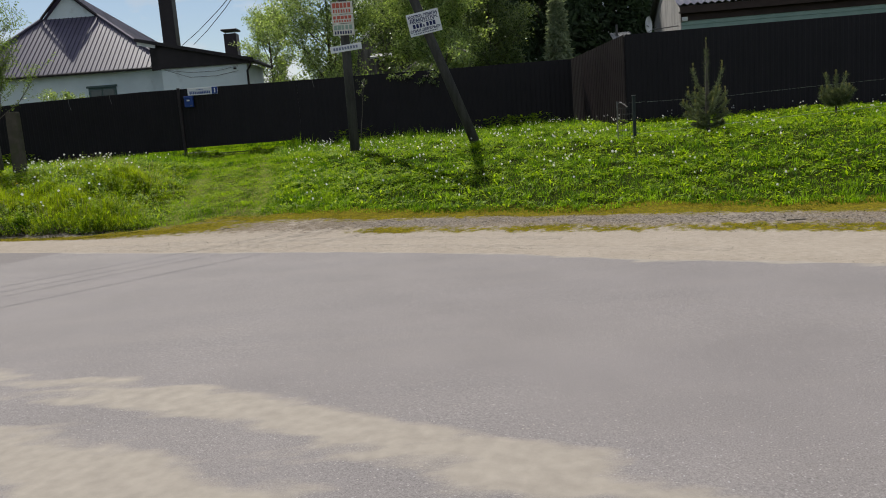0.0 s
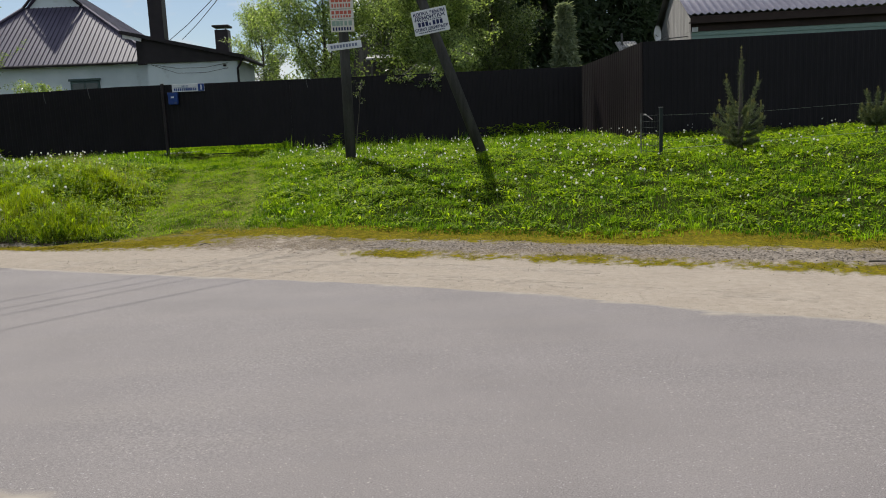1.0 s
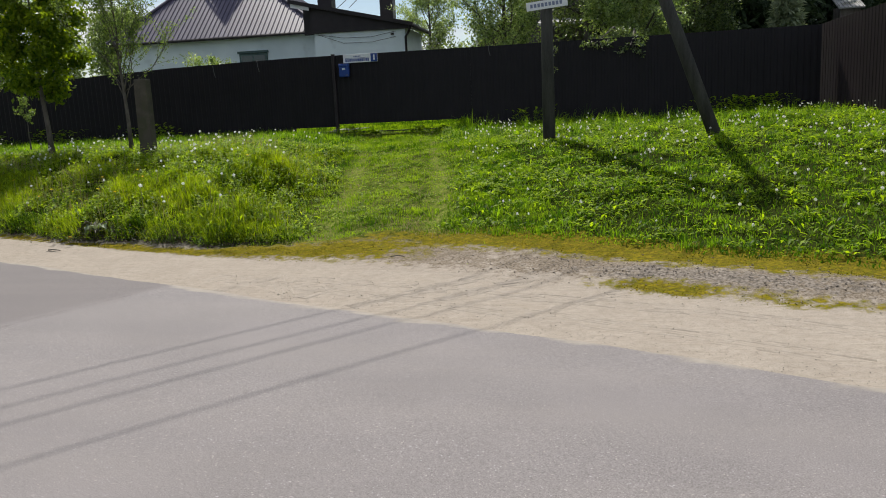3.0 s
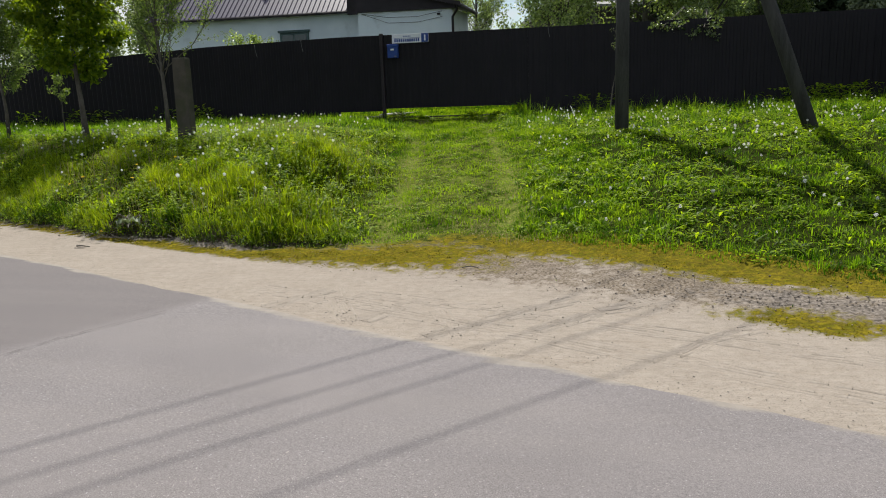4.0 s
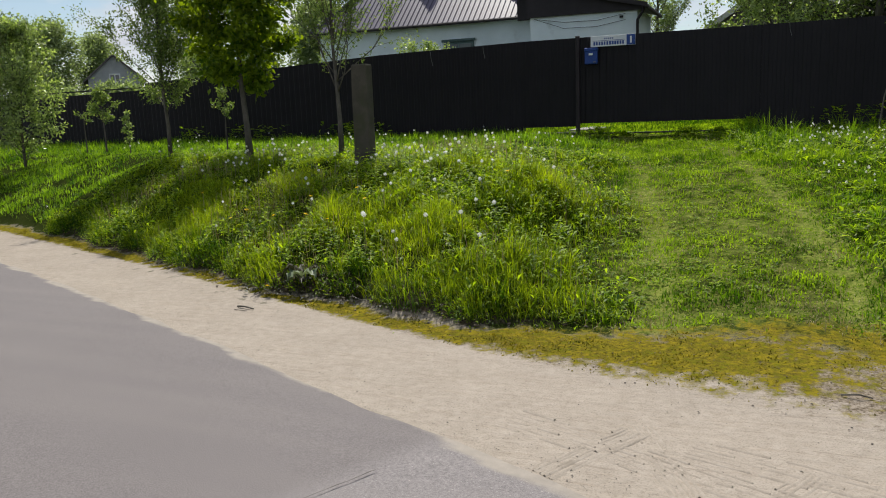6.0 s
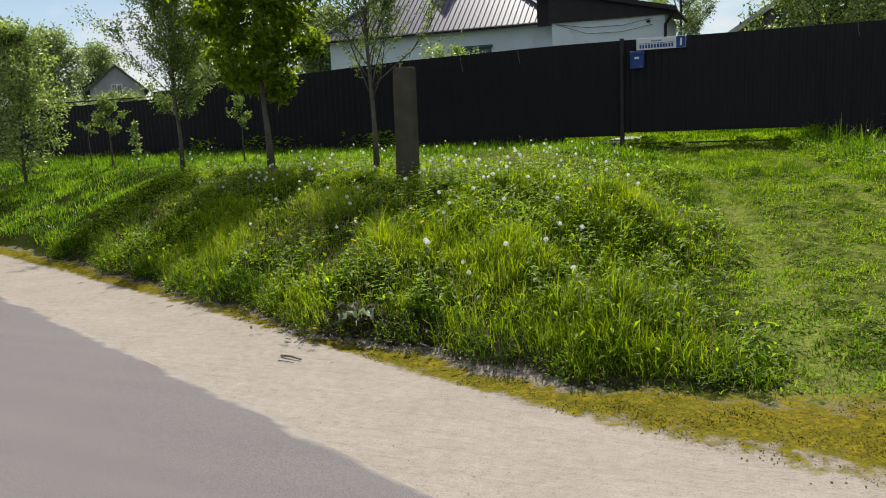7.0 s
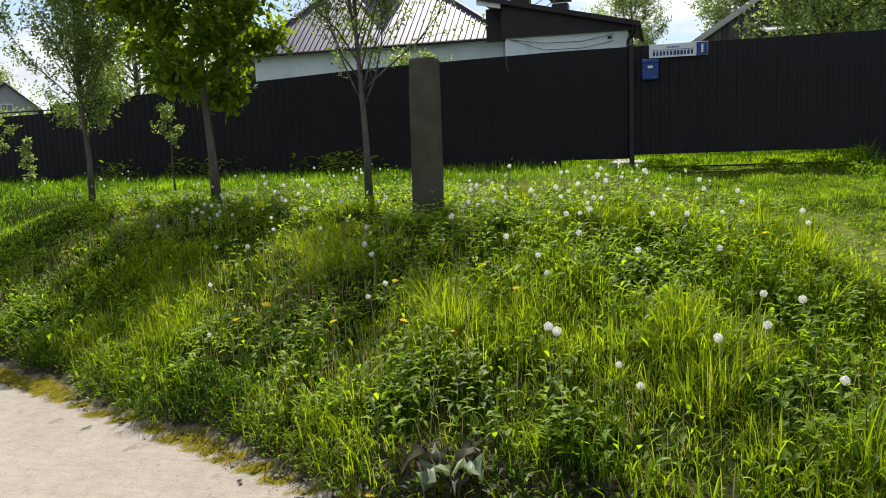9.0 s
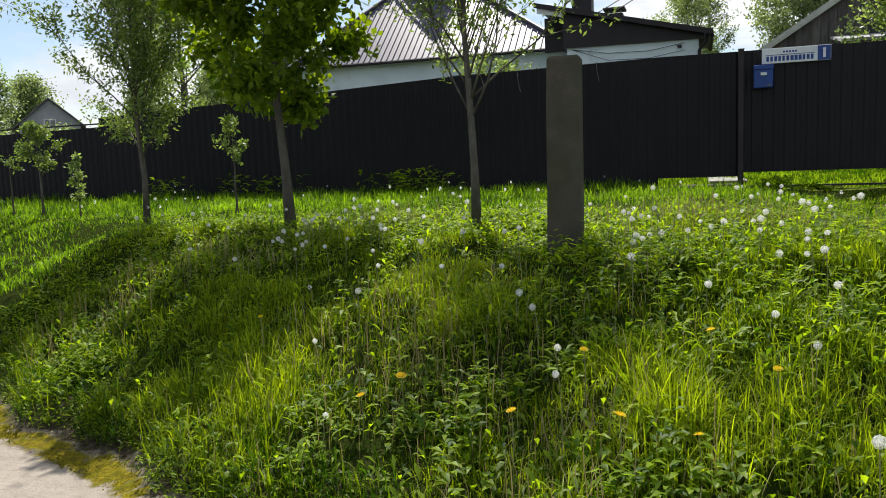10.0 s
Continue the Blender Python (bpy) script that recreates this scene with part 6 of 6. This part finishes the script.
outbuilding = thing("outbuilding", "small outbuilding with a pale corrugated roof behind the fence", "shed")
part("wall", one_box((10.85, 37.1, 1.5), (11.65, 38.0, 4.9)), OLD_WOOD, outbuilding)
slope(outbuilding, (10.75, 36.9, 4.85), (11.75, 36.9, 4.85), (10.75, 38.0, 5.40), (11.75, 38.0, 5.40), SLATE, 0.15)
part("stove_pipe", tube(bmesh.new(), [(11.0, 37.6, 5.0), (11.0, 37.6, 5.75)], [0.06, 0.06], 8), STEEL, outbuilding)
far_house = thing("house", "far grey gabled house with a faded red roof", "house")
fx, fy, fz = -55.9, 60.0, 2.0
part("wall", one_box((fx - 2.2, fy, 1.0), (fx + 2.2, fy + 8, 5.6)), GREY_WALL, far_house)
part("gable", prism(bmesh.new(), [(fx - 2.2, fy, 5.6), (fx + 2.2, fy, 5.6), (fx, fy, 7.5)], (0, 0.2, 0)), GREY_WALL, far_house)
for s in (-1, 1):
    part("roof_slope", prism(bmesh.new(), [(fx + s * 2.6, fy - 0.3, 5.25), (fx, fy - 0.3, 7.55), (fx, fy - 0.3, 7.7), (fx + s * 2.6, fy - 0.3, 5.4)], (0, 9, 0)), RED_ROOF, far_house)
fw = part("window", one_box((fx - 0.45, fy - 0.06, 4.7), (fx + 0.45, fy - 0.01, 6.0)), TRIM_WHITE, far_house, "blue-white window")
part("pane", one_box((fx - 0.36, fy - 0.08, 4.8), (fx - 0.04, fy - 0.062, 5.9)), GLASS, fw)
part("pane", one_box((fx + 0.04, fy - 0.08, 4.8), (fx + 0.36, fy - 0.062, 5.9)), GLASS, fw)

far_house.matrix_basis = Matrix.Translation((fx, fy, 0)) @ Matrix.Rotation(radians(45), 4, "Z") @ Matrix.Translation((-fx, -fy, 0))


# ---- flowers ----
def clock_meshes():
    """A dandelion clock: a stalk, and a ball of fine seed parachutes round a core."""
    g = np.random.default_rng(5)
    bm = tube(bmesh.new(), [(0, 0, 0), (0.006, 0.004, 0.5), (0, 0, 1.0)], [0.0028, 0.0025, 0.002], 5)
    stem = bpy.data.meshes.new("stem")
    bm.to_mesh(stem)
    bm.free()
    stem.materials.append(STEM)
    v, f = [], []
    n = 150
    for k in range(n):
        z = 1 - 2 * (k + 0.5) / n
        a = k * 2.39996
        d = np.array([math.cos(a) * math.sqrt(1 - z * z), math.sin(a) * math.sqrt(1 - z * z), z])
        s = np.cross(d, g.normal(0, 1, 3))
        s /= np.linalg.norm(s)
        t = np.cross(d, s)
        c = d * 0.0185 * g.uniform(0.85, 1.1)
        for hair in range(4):
            w = 2 * math.pi * (hair + g.uniform(-0.3, 0.3)) / 4
            out = s * math.cos(w) + t * math.sin(w)
            side = np.cross(out, d) * 0.0008
            i = len(v)
            v += [tuple(c - side), tuple(c + side), tuple(c + out * 0.0062 + d * 0.003)]
            f.append((i, i + 1, i + 2))
        i = len(v)
        v += [tuple(d * 0.004 - s * 0.0004), tuple(d * 0.004 + s * 0.0004), tuple(c)]
        f.append((i, i + 1, i + 2))
    head = bpy.data.meshes.new("seed_head")
    head.from_pydata(v, [], f)
    head.attributes.new("tint", "FLOAT", "POINT").data.foreach_set("value", g.uniform(0, 1, len(v)).astype(np.float32))
    head.materials.append(FLUFF)
    return stem, head


def bloom_mesh():
    g = np.random.default_rng(6)
    v, f = [], []
    for ring, (count, r, z) in enumerate(((20, 0.02, 0.004), (14, 0.014, 0.009), (8, 0.007, 0.012))):
        for k in range(count):
            a = 2 * math.pi * k / count + ring
            i = len(v)
            v += [(0, 0, 0.0), (math.cos(a - 0.12) * r, math.sin(a - 0.12) * r, z), (math.cos(a) * r * 1.12, math.sin(a) * r * 1.12, z), (math.cos(a + 0.12) * r, math.sin(a + 0.12) * r, z)]
            f += [(i, i + 1, i + 2), (i, i + 2, i + 3)]
    me = bpy.data.meshes.new("bloom")
    me.from_pydata(v, [], f)
    me.attributes.new("tint", "FLOAT", "POINT").data.foreach_set("value", g.uniform(0, 1, len(v)).astype(np.float32))
    me.materials.append(PETAL)
    return me


STEM = mat("pale_hollow_stem", (0.16, 0.20, 0.07), (0.28, 0.24, 0.13), 30, 0.6, 0.0, 60)
STEM_ME, HEAD_ME = clock_meshes()
BLOOM_ME = bloom_mesh()


def dandelion(x, y, height, seeded=True, size=1.0, lean=(0, 0)):
    z = float(ground_z(x, y))
    ob = thing("dandelion", "seeded dandelion clock on a thin stalk in the grass" if seeded else "yellow dandelion in bloom in the grass", "dandelion", "dandelion clocks" if seeded else "yellow dandelions", at=(x, y, z))
    share("stem", STEM_ME, ob, Matrix(((1, 0, lean[0], 0), (0, 1, lean[1], 0), (0, 0, height, 0), (0, 0, 0, 1))))
    top = Matrix.Translation((lean[0], lean[1], height))
    share("seed_head" if seeded else "bloom", HEAD_ME if seeded else BLOOM_ME, ob, top @ Matrix.Rotation(x * 7, 4, "Z") @ Matrix.Rotation(0.3, 4, "X") @ Matrix.Diagonal((size, size, size, 1)))
    return ob


fl = random.Random(21)
# clusters on the raised verge: centre, spread, count
for cx, cy, spread, count in ((-6.4, 14.6, 0.9, 30), (-5.2, 14.2, 0.8, 20), (-7.9, 14.5, 0.8, 16), (-9.6, 15.6, 0.5, 26), (-8.6, 15.3, 0.9, 14), (-5.6, 16.5, 1.2, 20), (-7.2, 13.0, 1.0, 10), (-9.3, 17.0, 1.0, 12), (-4.6, 12.6, 0.6, 10), (-12.2, 17.6, 1.6, 8), (-6.2, 12.2, 0.9, 5)):
    for k in range(count):
        x, y = fl.gauss(cx, spread), fl.gauss(cy, spread * 0.7)
        if y < float(turf_edge(x)) + 0.3 or float(mound(x, y)) < 0.5 or y > 21 or (abs(x + 7.4) < 0.32 and 13.8 < y < 15.2):
            continue
        dandelion(x, y, fl.uniform(0.16, 0.34), True, fl.uniform(0.65, 1.02), (fl.uniform(-0.04, 0.04), fl.uniform(-0.04, 0.04)))
dandelion(-5.99, 12.09, 0.36, True, 1.1)
dandelion(-6.04, 12.16, 0.34, True, 1.1)
# blossoms low in the grass
for cx, cy in ((-7.35, 12.5), (-6.9, 12.45), (-7.1, 12.9), (-6.55, 13.0), (-8.0, 12.9), (-8.2, 12.85), (-7.25, 11.9), (-6.6, 12.4), (-6.3, 12.7), (-7.9, 11.75), (-6.75, 11.45), (-7.3, 11.62), (-4.9, 13.4), (-9.2, 13.6)):
    if cy < float(turf_edge(cx)) - 0.05:
        continue
    low = cy < float(turf_edge(cx)) + 0.3
    dandelion(cx, cy, fl.uniform(0.04, 0.08) if low else fl.uniform(0.16, 0.3), False, fl.uniform(0.9, 1.3))
# single clocks in the right-hand verge, nearest ones
for k in range(95):
    cx, cy = fl.choice(((2.6, 12.2), (4.2, 11.2), (4.6, 14.5), (1.6, 15.2), (6.8, 12.0), (3.4, 17.0)))
    x, y = fl.gauss(cx, 0.9), fl.gauss(cy, 0.8)
    if y < float(turf_edge(x)) + 0.3 or y > 17.6 or x - float(drive_mid(y)) < 1.3:
        continue
    dandelion(x, y, fl.uniform(0.10, 0.19), True, fl.uniform(0.75, 1.1))

# the countless rest, farther off
x, y = scatter(2900, -2.0, 14.5, 6.5, 20.5, lambda x, y: (y > turf_edge(x) + 0.3) * fence_side(x, y) * (x - drive_mid(y) > 1.3) * np.clip(2.4 * (patch(x, y, 0.8, 41.0) - 0.45), 0.05, 1) * (0.3 + 0.7 * smooth(y, 12, 16)))
xl, yl = scatter(180, -17, -5, 14, 21.5, lambda x, y: left_turf(x, y) * np.clip(tuft(x, y, 1.4, 8.0) * 1.6 - 0.5, 0, 1))
x, y = np.concatenate([x, xl]), np.concatenate([y, yl])
ball = np.random.default_rng(9).normal(0, 1, (14, 3))
ball /= np.linalg.norm(ball, axis=1)[:, None]
turn_a = np.cross(ball, (0.3, 0.5, 0.81))
turn_a /= np.linalg.norm(turn_a, axis=1)[:, None]
turn_b = np.cross(ball, turn_a)
hv = np.stack([ball * 0.018 + turn_a * 0.010, ball * 0.020 + turn_b * 0.009, ball * 0.018 - turn_a * 0.010, ball * 0.016 - turn_b * 0.009], 1).reshape(-1, 3)
hf = np.concatenate([np.arange(14)[:, None] * 4 + [0, 1, 2], np.arange(14)[:, None] * 4 + [0, 2, 3]], 0)
up = np.where(y > 16, 0.22, 0.13) * rng.uniform(0.7, 1.3, len(x))
spot = np.stack([x, y, ground_z(x, y) + up], -1)
allv = (hv[None] * rng.uniform(0.6, 1.0, len(x))[:, None, None] + spot[:, None]).reshape(-1, 3)
allf = (hf[None] + (np.arange(len(x)) * len(hv))[:, None, None]).reshape(-1, 3)
tagged(mesh_np("dandelion_heads", allv, allf, FLUFF, rng.uniform(0, 1, len(allv))), "white dandelion clocks scattered through the grass", "dandelions", kind="stuff")

# nettle-like weeds: leaf pairs up a stalk
x, y = scatter(1500, -12.5, -3.2, 11.0, 17, lambda x, y: left_turf(x, y) * np.clip(2.2 * (patch(x, y, 1.0, 31.0) - 0.45) + by_post(x, y), 0, 1))
xs, ys = np.repeat(x, 14), np.repeat(y, 14)
lv = np.tile(np.repeat(np.linspace(0.06, 1.0, 7), 2), len(x))
tall = np.repeat(rng.uniform(0.12, 0.34, len(x)), 14)
broad_leaves("nettles", xs, ys, (0.095 - 0.05 * lv) * rng.uniform(0.8, 1.2, len(xs)), (0.042 - 0.02 * lv), WEED, "leafy nettle-like weeds standing in the grass", 0.6, lv * tall)
# dark weeds along the foot of the fence
x, y = scatter(560, -16, 5.5, 21.1, 21.8, lambda x, y: np.clip(tuft(x, y, 1.3, 2.5) * 1.8 - 0.7, 0, 1) * ((x < -7.3) | (x > -2.3)))
xs, ys = rosettes(x, y, 12, 0.10)
broad_leaves("fence_weeds", xs, ys, rng.uniform(0.08, 0.16, len(xs)), rng.uniform(0.04, 0.08, len(xs)), WEED, "leafy weeds at the foot of the fence", 0.8, rng.uniform(0.0, 0.42, len(xs)))

# dark clumps in the gap under the gate
for gx_, gy_, wide, high in ((-5.55, 21.75, 0.26, 0.20), (-5.0, 21.85, 0.22, 0.10), (-3.75, 21.8, 0.35, 0.14), (-3.2, 21.75, 0.25, 0.12), (-2.65, 21.7, 0.25, 0.26)):
    k = 240
    x, y = rng.normal(gx_, wide * 0.5, k), rng.normal(gy_ - 0.1, 0.09, k)
    broad_leaves("gate_weeds", x, y, rng.uniform(0.05, 0.11, k), rng.uniform(0.025, 0.05, k), WEED, "leafy weeds in the gap under the gate", 0.8, rng.uniform(0.0, high, k) * np.exp(-((x - gx_) / wide) ** 2))

# a torn burdock at the foot of the bank
burdock = thing("burdock", "torn large-leaved burdock at the foot of the bank", "plant")
PALE_LEAF = leaf_mat("pale_burdock_leaf", (0.12, 0.16, 0.09), (0.25, 0.30, 0.19), (1.2, 1.2, 0.8), share=0.25, gloss=0.3)
for k, (a, L, tilt) in enumerate(((-1.9, 0.30, 0.5), (-1.2, 0.26, 0.15), (-2.7, 0.32, 0.7), (-0.4, 0.28, 0.55), (0.6, 0.24, 0.8), (2.6, 0.26, 0.7))):
    v, f = [], []
    L = L * 0.68
    o = Vector((-6.42, 11.60, float(ground_z(-6.42, 11.60)) + 0.05))
    d, s = Vector((math.cos(a), math.sin(a), 0)), Vector((-math.sin(a), math.cos(a), 0))
    for i in range(7):
        t = i / 6
        w = (0.056 + 0.030 * math.sin(k * 3 + i * 2.7)) * math.sin(math.pi * min(1, t * 0.92 + 0.06)) ** 0.6
        c = o + d * L * (0.15 + 0.85 * t) + Vector((0, 0, L * tilt * 0.75 * math.sin(t * 2.9)))
        for j in (-1, -0.5, 0, 0.5, 1):
            ruff = 0.022 * math.sin(i * 2.3 + j * 5 + k * 1.7) + 0.012 * math.sin(i * 5.1 - j * 3 + k)
            v.append(tuple(c + s * w * j + Vector((0, 0, 0.03 * abs(j) + ruff))))
    for i in range(6):
        for j in range(4):
            q = i * 5 + j
            f.append((q, q + 1, q + 6, q + 5))
    mesh_np("leaf", v, f, PALE_LEAF if k in (0, 3) else DEAD_LEAF, np.full(len(v), 0.3 + 0.1 * k), burdock, smooth=True)


# ---- stones, sticks and cracks ----
def pebbles(name, x, y, size, material, label, sink=0.25):
    """Angular stones, eight faces each."""
    k = len(x)
    base = np.array([(1, 0, 0), (-1, 0, 0), (0, 1, 0), (0, -1, 0), (0, 0, 0.7), (0, 0, -0.7)], float)
    tri = np.array([(0, 2, 4), (2, 1, 4), (1, 3, 4), (3, 0, 4), (2, 0, 5), (1, 2, 5), (3, 1, 5), (0, 3, 5)])
    a = rng.uniform(0, 2 * np.pi, k)
    p = base[None] * rng.uniform(0.6, 1.35, (k, 6, 1)) * np.array([1.2, 0.85, 0.75])[None, None]
    c, s = np.cos(a)[:, None], np.sin(a)[:, None]
    q = np.stack([p[:, :, 0] * c - p[:, :, 1] * s, p[:, :, 0] * s + p[:, :, 1] * c, p[:, :, 2]], -1) * size[:, None, None]
    q += np.stack([x, y, np.maximum(ground_z(x, y), 0.0) + size * (0.55 - sink)], -1)[:, None]
    f = (tri[None] + (np.arange(k) * 6)[:, None, None]).reshape(-1, 3)
    return tagged(mesh_np(name, q.reshape(-1, 3), f, material), label, "stones", kind="stuff")


x, y = scatter(15000, -2.2, 14, -0.65, 0.65, lambda x, y: np.exp(-(y / 0.30) ** 2) * smooth(x, -2.0, 0.8) * (0.3 + 0.7 * tuft(x, y, 4.5, 3.0)))
y = y + sand_edge(x) + 0.65
pebbles("gravel", x, y, 0.003 + 0.010 * rng.uniform(0, 1, len(x)) ** 2.5, STONE, "grey gravel ridge between moss and sand")
x, y = scatter(26000, -4.0, 9, 3.0, 11, lambda x, y: (y > sand_edge(x) - 0.7) * (y < turf_edge(x) - 0.2) * np.clip(np.exp(-((y - sand_edge(x) - 0.4) / 0.55) ** 2) * (1.6 * tuft(x, y, 3.1, 4.0) - 0.35), 0, 1))
pebbles("crumbs", x, y, 0.002 + 0.006 * rng.uniform(0, 1, len(x)) ** 2, DARK_STONE, "dark crumbs of earth and grit on the sand", 0.3)
x, y = scatter(5000, -13, 14, 2.5, 14, lambda x, y: (y > asphalt_edge(x) - 0.1) * (y < turf_edge(x)) * (0.10 + 0.5 * np.exp(-((y - asphalt_edge(x) - 0.1) / 0.18) ** 2) + 0.5 * np.exp(-((x + 1.5) / 1.6) ** 2) * (y > sand_edge(x) - 0.5)))
pebbles("loose_stones", x, y, rng.uniform(0.002, 0.0075, len(x)) * (0.55 + 0.45 * smooth(x, -6, -3)), DARK_STONE, "small dark stones strewn on the sandy shoulder")
x = rng.uniform(-9, 7, 2600)
x = x[rng.uniform(0, 1, len(x)) < 0.12 + 0.88 * smooth(x, -5.5, -3.0)]
y = asphalt_edge(x) + rng.normal(0.14, 0.16, len(x))
pebbles("edge_grit", x, y, 0.0015 + 0.004 * rng.uniform(0, 1, len(x)) ** 2, DARK_STONE, "fine grit along the ragged asphalt edge", 0.3)
x, y = scatter(1500, -10, 6, -4, 11, lambda x, y: (y < asphalt_edge(x)) * (y > near_edge(x)) * 0.35)
pebbles("road_grit", x, y, rng.uniform(0.002, 0.007, len(x)), STONE, "grit scattered on the asphalt", 0.3)
x, y = scatter(1500, -8.5, -3.0, 10.4, 12.4, lambda x, y: np.exp(-((y - turf_edge(x) + 0.08) / 0.09) ** 2))
pebbles("soil_clods", x, y, 0.004 + 0.016 * rng.uniform(0, 1, len(x)) ** 2, mat("dry_soil_clods", (0.10, 0.085, 0.065), (0.30, 0.26, 0.21), 10, 0.95, 0.5, 60), "crumbled soil clods below the cut bank", 0.3)


x, y = scatter(2600, -9.5, -3.2, 10.8, 13.4, lambda x, y: np.exp(-((y - turf_edge(x) - 0.14) / 0.12) ** 2))
pebbles("bank_clods", x, y, 0.006 + 0.028 * rng.uniform(0, 1, len(x)) ** 2.5, mat("dark_earth_clods", (0.035, 0.027, 0.018), (0.13, 0.105, 0.075), 10, 0.95, 0.5, 60), "dark clods of earth in the face of the bank", 0.3)
x, y = rng.normal(-6.2, 0.55, 260), rng.normal(0.0, 0.10, 260)
y = y + turf_edge(x) + 0.06
broad_leaves("dead_leaves", x, y, rng.uniform(0.03, 0.09, len(x)), rng.uniform(0.018, 0.045, len(x)), DEAD_LEAF, "dark withered leaves at the foot of the bank", 0.5, rng.uniform(0.0, 0.05, len(x)))


def stick(points, radius, label):
    ob = thing("stick", label, "stick", "sticks")
    pts = [Vector((x, y, max(0.0, float(ground_z(x, y))) + radius * 0.8 + lift)) for x, y, lift in points]
    part("branch", tube(bmesh.new(), pts, [radius * (1 - 0.5 * i / len(pts)) for i in range(len(pts))], 6), BARK, ob)


stick([(-6.79, 11.02, 0), (-6.70, 11.0, 0.008), (-6.58, 10.97, 0)], 0.010, "short dark broken stick on the sand")
stick([(-6.76, 10.93, 0), (-6.68, 10.92, 0), (-6.60, 10.90, 0)], 0.004, "thin dark twig on the sand")
stick([(5.45, 6.35, 0.02), (5.55, 6.32, 0.02), (5.63, 6.28, 0.02)], 0.01, "pale weathered stick at the sand's edge")
stick([(-1.86, 10.0, 0), (-1.77, 9.97, 0.02), (-1.70, 9.98, 0)], 0.006, "small dry twig on the gravel")


def crack(points, wide, seed):
    """A jagged dark seam in the asphalt."""
    r = random.Random(seed)
    fine = []
    for a, b in zip(points, points[1:]):
        n = max(2, int(math.dist(a, b) / 0.06))
        fine += [(a[0] + (b[0] - a[0]) * k / n + r.uniform(-0.012, 0.012), a[1] + (b[1] - a[1]) * k / n + r.uniform(-0.012, 0.012)) for k in range(n)]
    v, f = [], []
    for k, (x, y) in enumerate(fine):
        q = fine[min(k + 1, len(fine) - 1)]
        p = fine[max(k - 1, 0)]
        d = Vector((q[0] - p[0], q[1] - p[1])).normalized()
        w = wide * r.uniform(0.15, 1.0) * (0.3 if k in (0, len(fine) - 1) else 1)
        z = 0.0245
        v += [(x - d.y * w, y + d.x * w, z), (x + d.y * w, y - d.x * w, z)]
        if k:
            f.append((2 * k - 2, 2 * k - 1, 2 * k + 1, 2 * k))
    mesh_np("crack", v, f, CRACK, parent=road)


CRACK = mat("dirt_filled_crack", (0.05, 0.045, 0.04), (0.12, 0.105, 0.095), 30, 0.95, 0.3, 90)
crack([(-5.35, 5.75), (-4.9, 6.55), (-4.55, 7.2)], 0.011, 3)
crack([(-4.55, 7.2), (-4.4, 7.62), (-3.97, 8.45)], 0.005, 4)


# ---- tyre marks pressed into the sand ----
def tread(points, wide, seed, count):
    """Fine broken ridges of sand left along a tyre's way."""
    r = random.Random(seed)
    pts = [Vector((*p, 0)) for p in points]
    for off in np.linspace(-wide / 2, wide / 2, count):
        for a, b in zip(pts, pts[1:]):
            d = (b - a).normalized()
            s = Vector((-d.y, d.x, 0))
            run, length = 0.0, (b - a).length
            while run < length:
                step = r.uniform(0.05, 0.4)
                p, q = a + d * run + s * (off + r.uniform(-0.006, 0.006)), a + d * min(length, run + step) + s * (off + r.uniform(-0.006, 0.006))
                run += step + r.uniform(0.0, 0.15)
                W, H = 0.013 * r.uniform(0.7, 1.3), 0.0085 * r.uniform(0.3, 1.2)
                i = len(ridge_v)
                for m in (p, q):
                    z = float(ground_z(m.x, m.y)) - 0.004
                    ridge_v.extend([(m.x - s.x * W, m.y - s.y * W, z - 0.004), (m.x, m.y, z + H), (m.x + s.x * W, m.y + s.y * W, z - 0.004)])
                ridge_f.extend([(i, i + 1, i + 4), (i, i + 4, i + 3), (i + 1, i + 2, i + 5), (i + 1, i + 5, i + 4)])


ridge_v, ridge_f = [], []
tread([(-3.25, 8.62), (-2.90, 9.25)], 0.16, 1, 7)
tread([(-2.33, 8.35), (-2.02, 8.97)], 0.17, 2, 7)
tread([(-1.75, 8.0), (-1.05, 8.79), (-0.75, 9.05)], 0.18, 3, 8)
tread([(-2.90, 9.33), (-2.66, 8.8), (-2.42, 8.33)], 0.14, 4, 6)
tread([(-1.80, 8.65), (-1.52, 8.05)], 0.15, 5, 6)
tread([(-2.6, 9.12), (-1.35, 8.72), (-0.2, 8.3), (1.2, 7.75), (3.0, 6.75)], 0.22, 6, 6)
tread([(-3.6, 9.25), (-2.1, 8.6), (-0.7, 7.95), (0.8, 7.25), (2.6, 6.25), (4.4, 5.2)], 0.24, 7, 6)
tread([(-1.0, 8.2), (-0.55, 8.75), (0.0, 9.1)], 0.17, 8, 7)
tread([(-0.2, 7.6), (0.15, 8.1), (0.5, 8.4)], 0.16, 9, 6)
tagged(mesh_np("tread_marks", ridge_v, ridge_f, mat("pressed_sand", (0.255, 0.219, 0.178), (0.360, 0.316, 0.266), 10, 0.95, 0.2, 80)), "tyre tread marks pressed into the roadside sand", "tyre marks", kind="stuff")
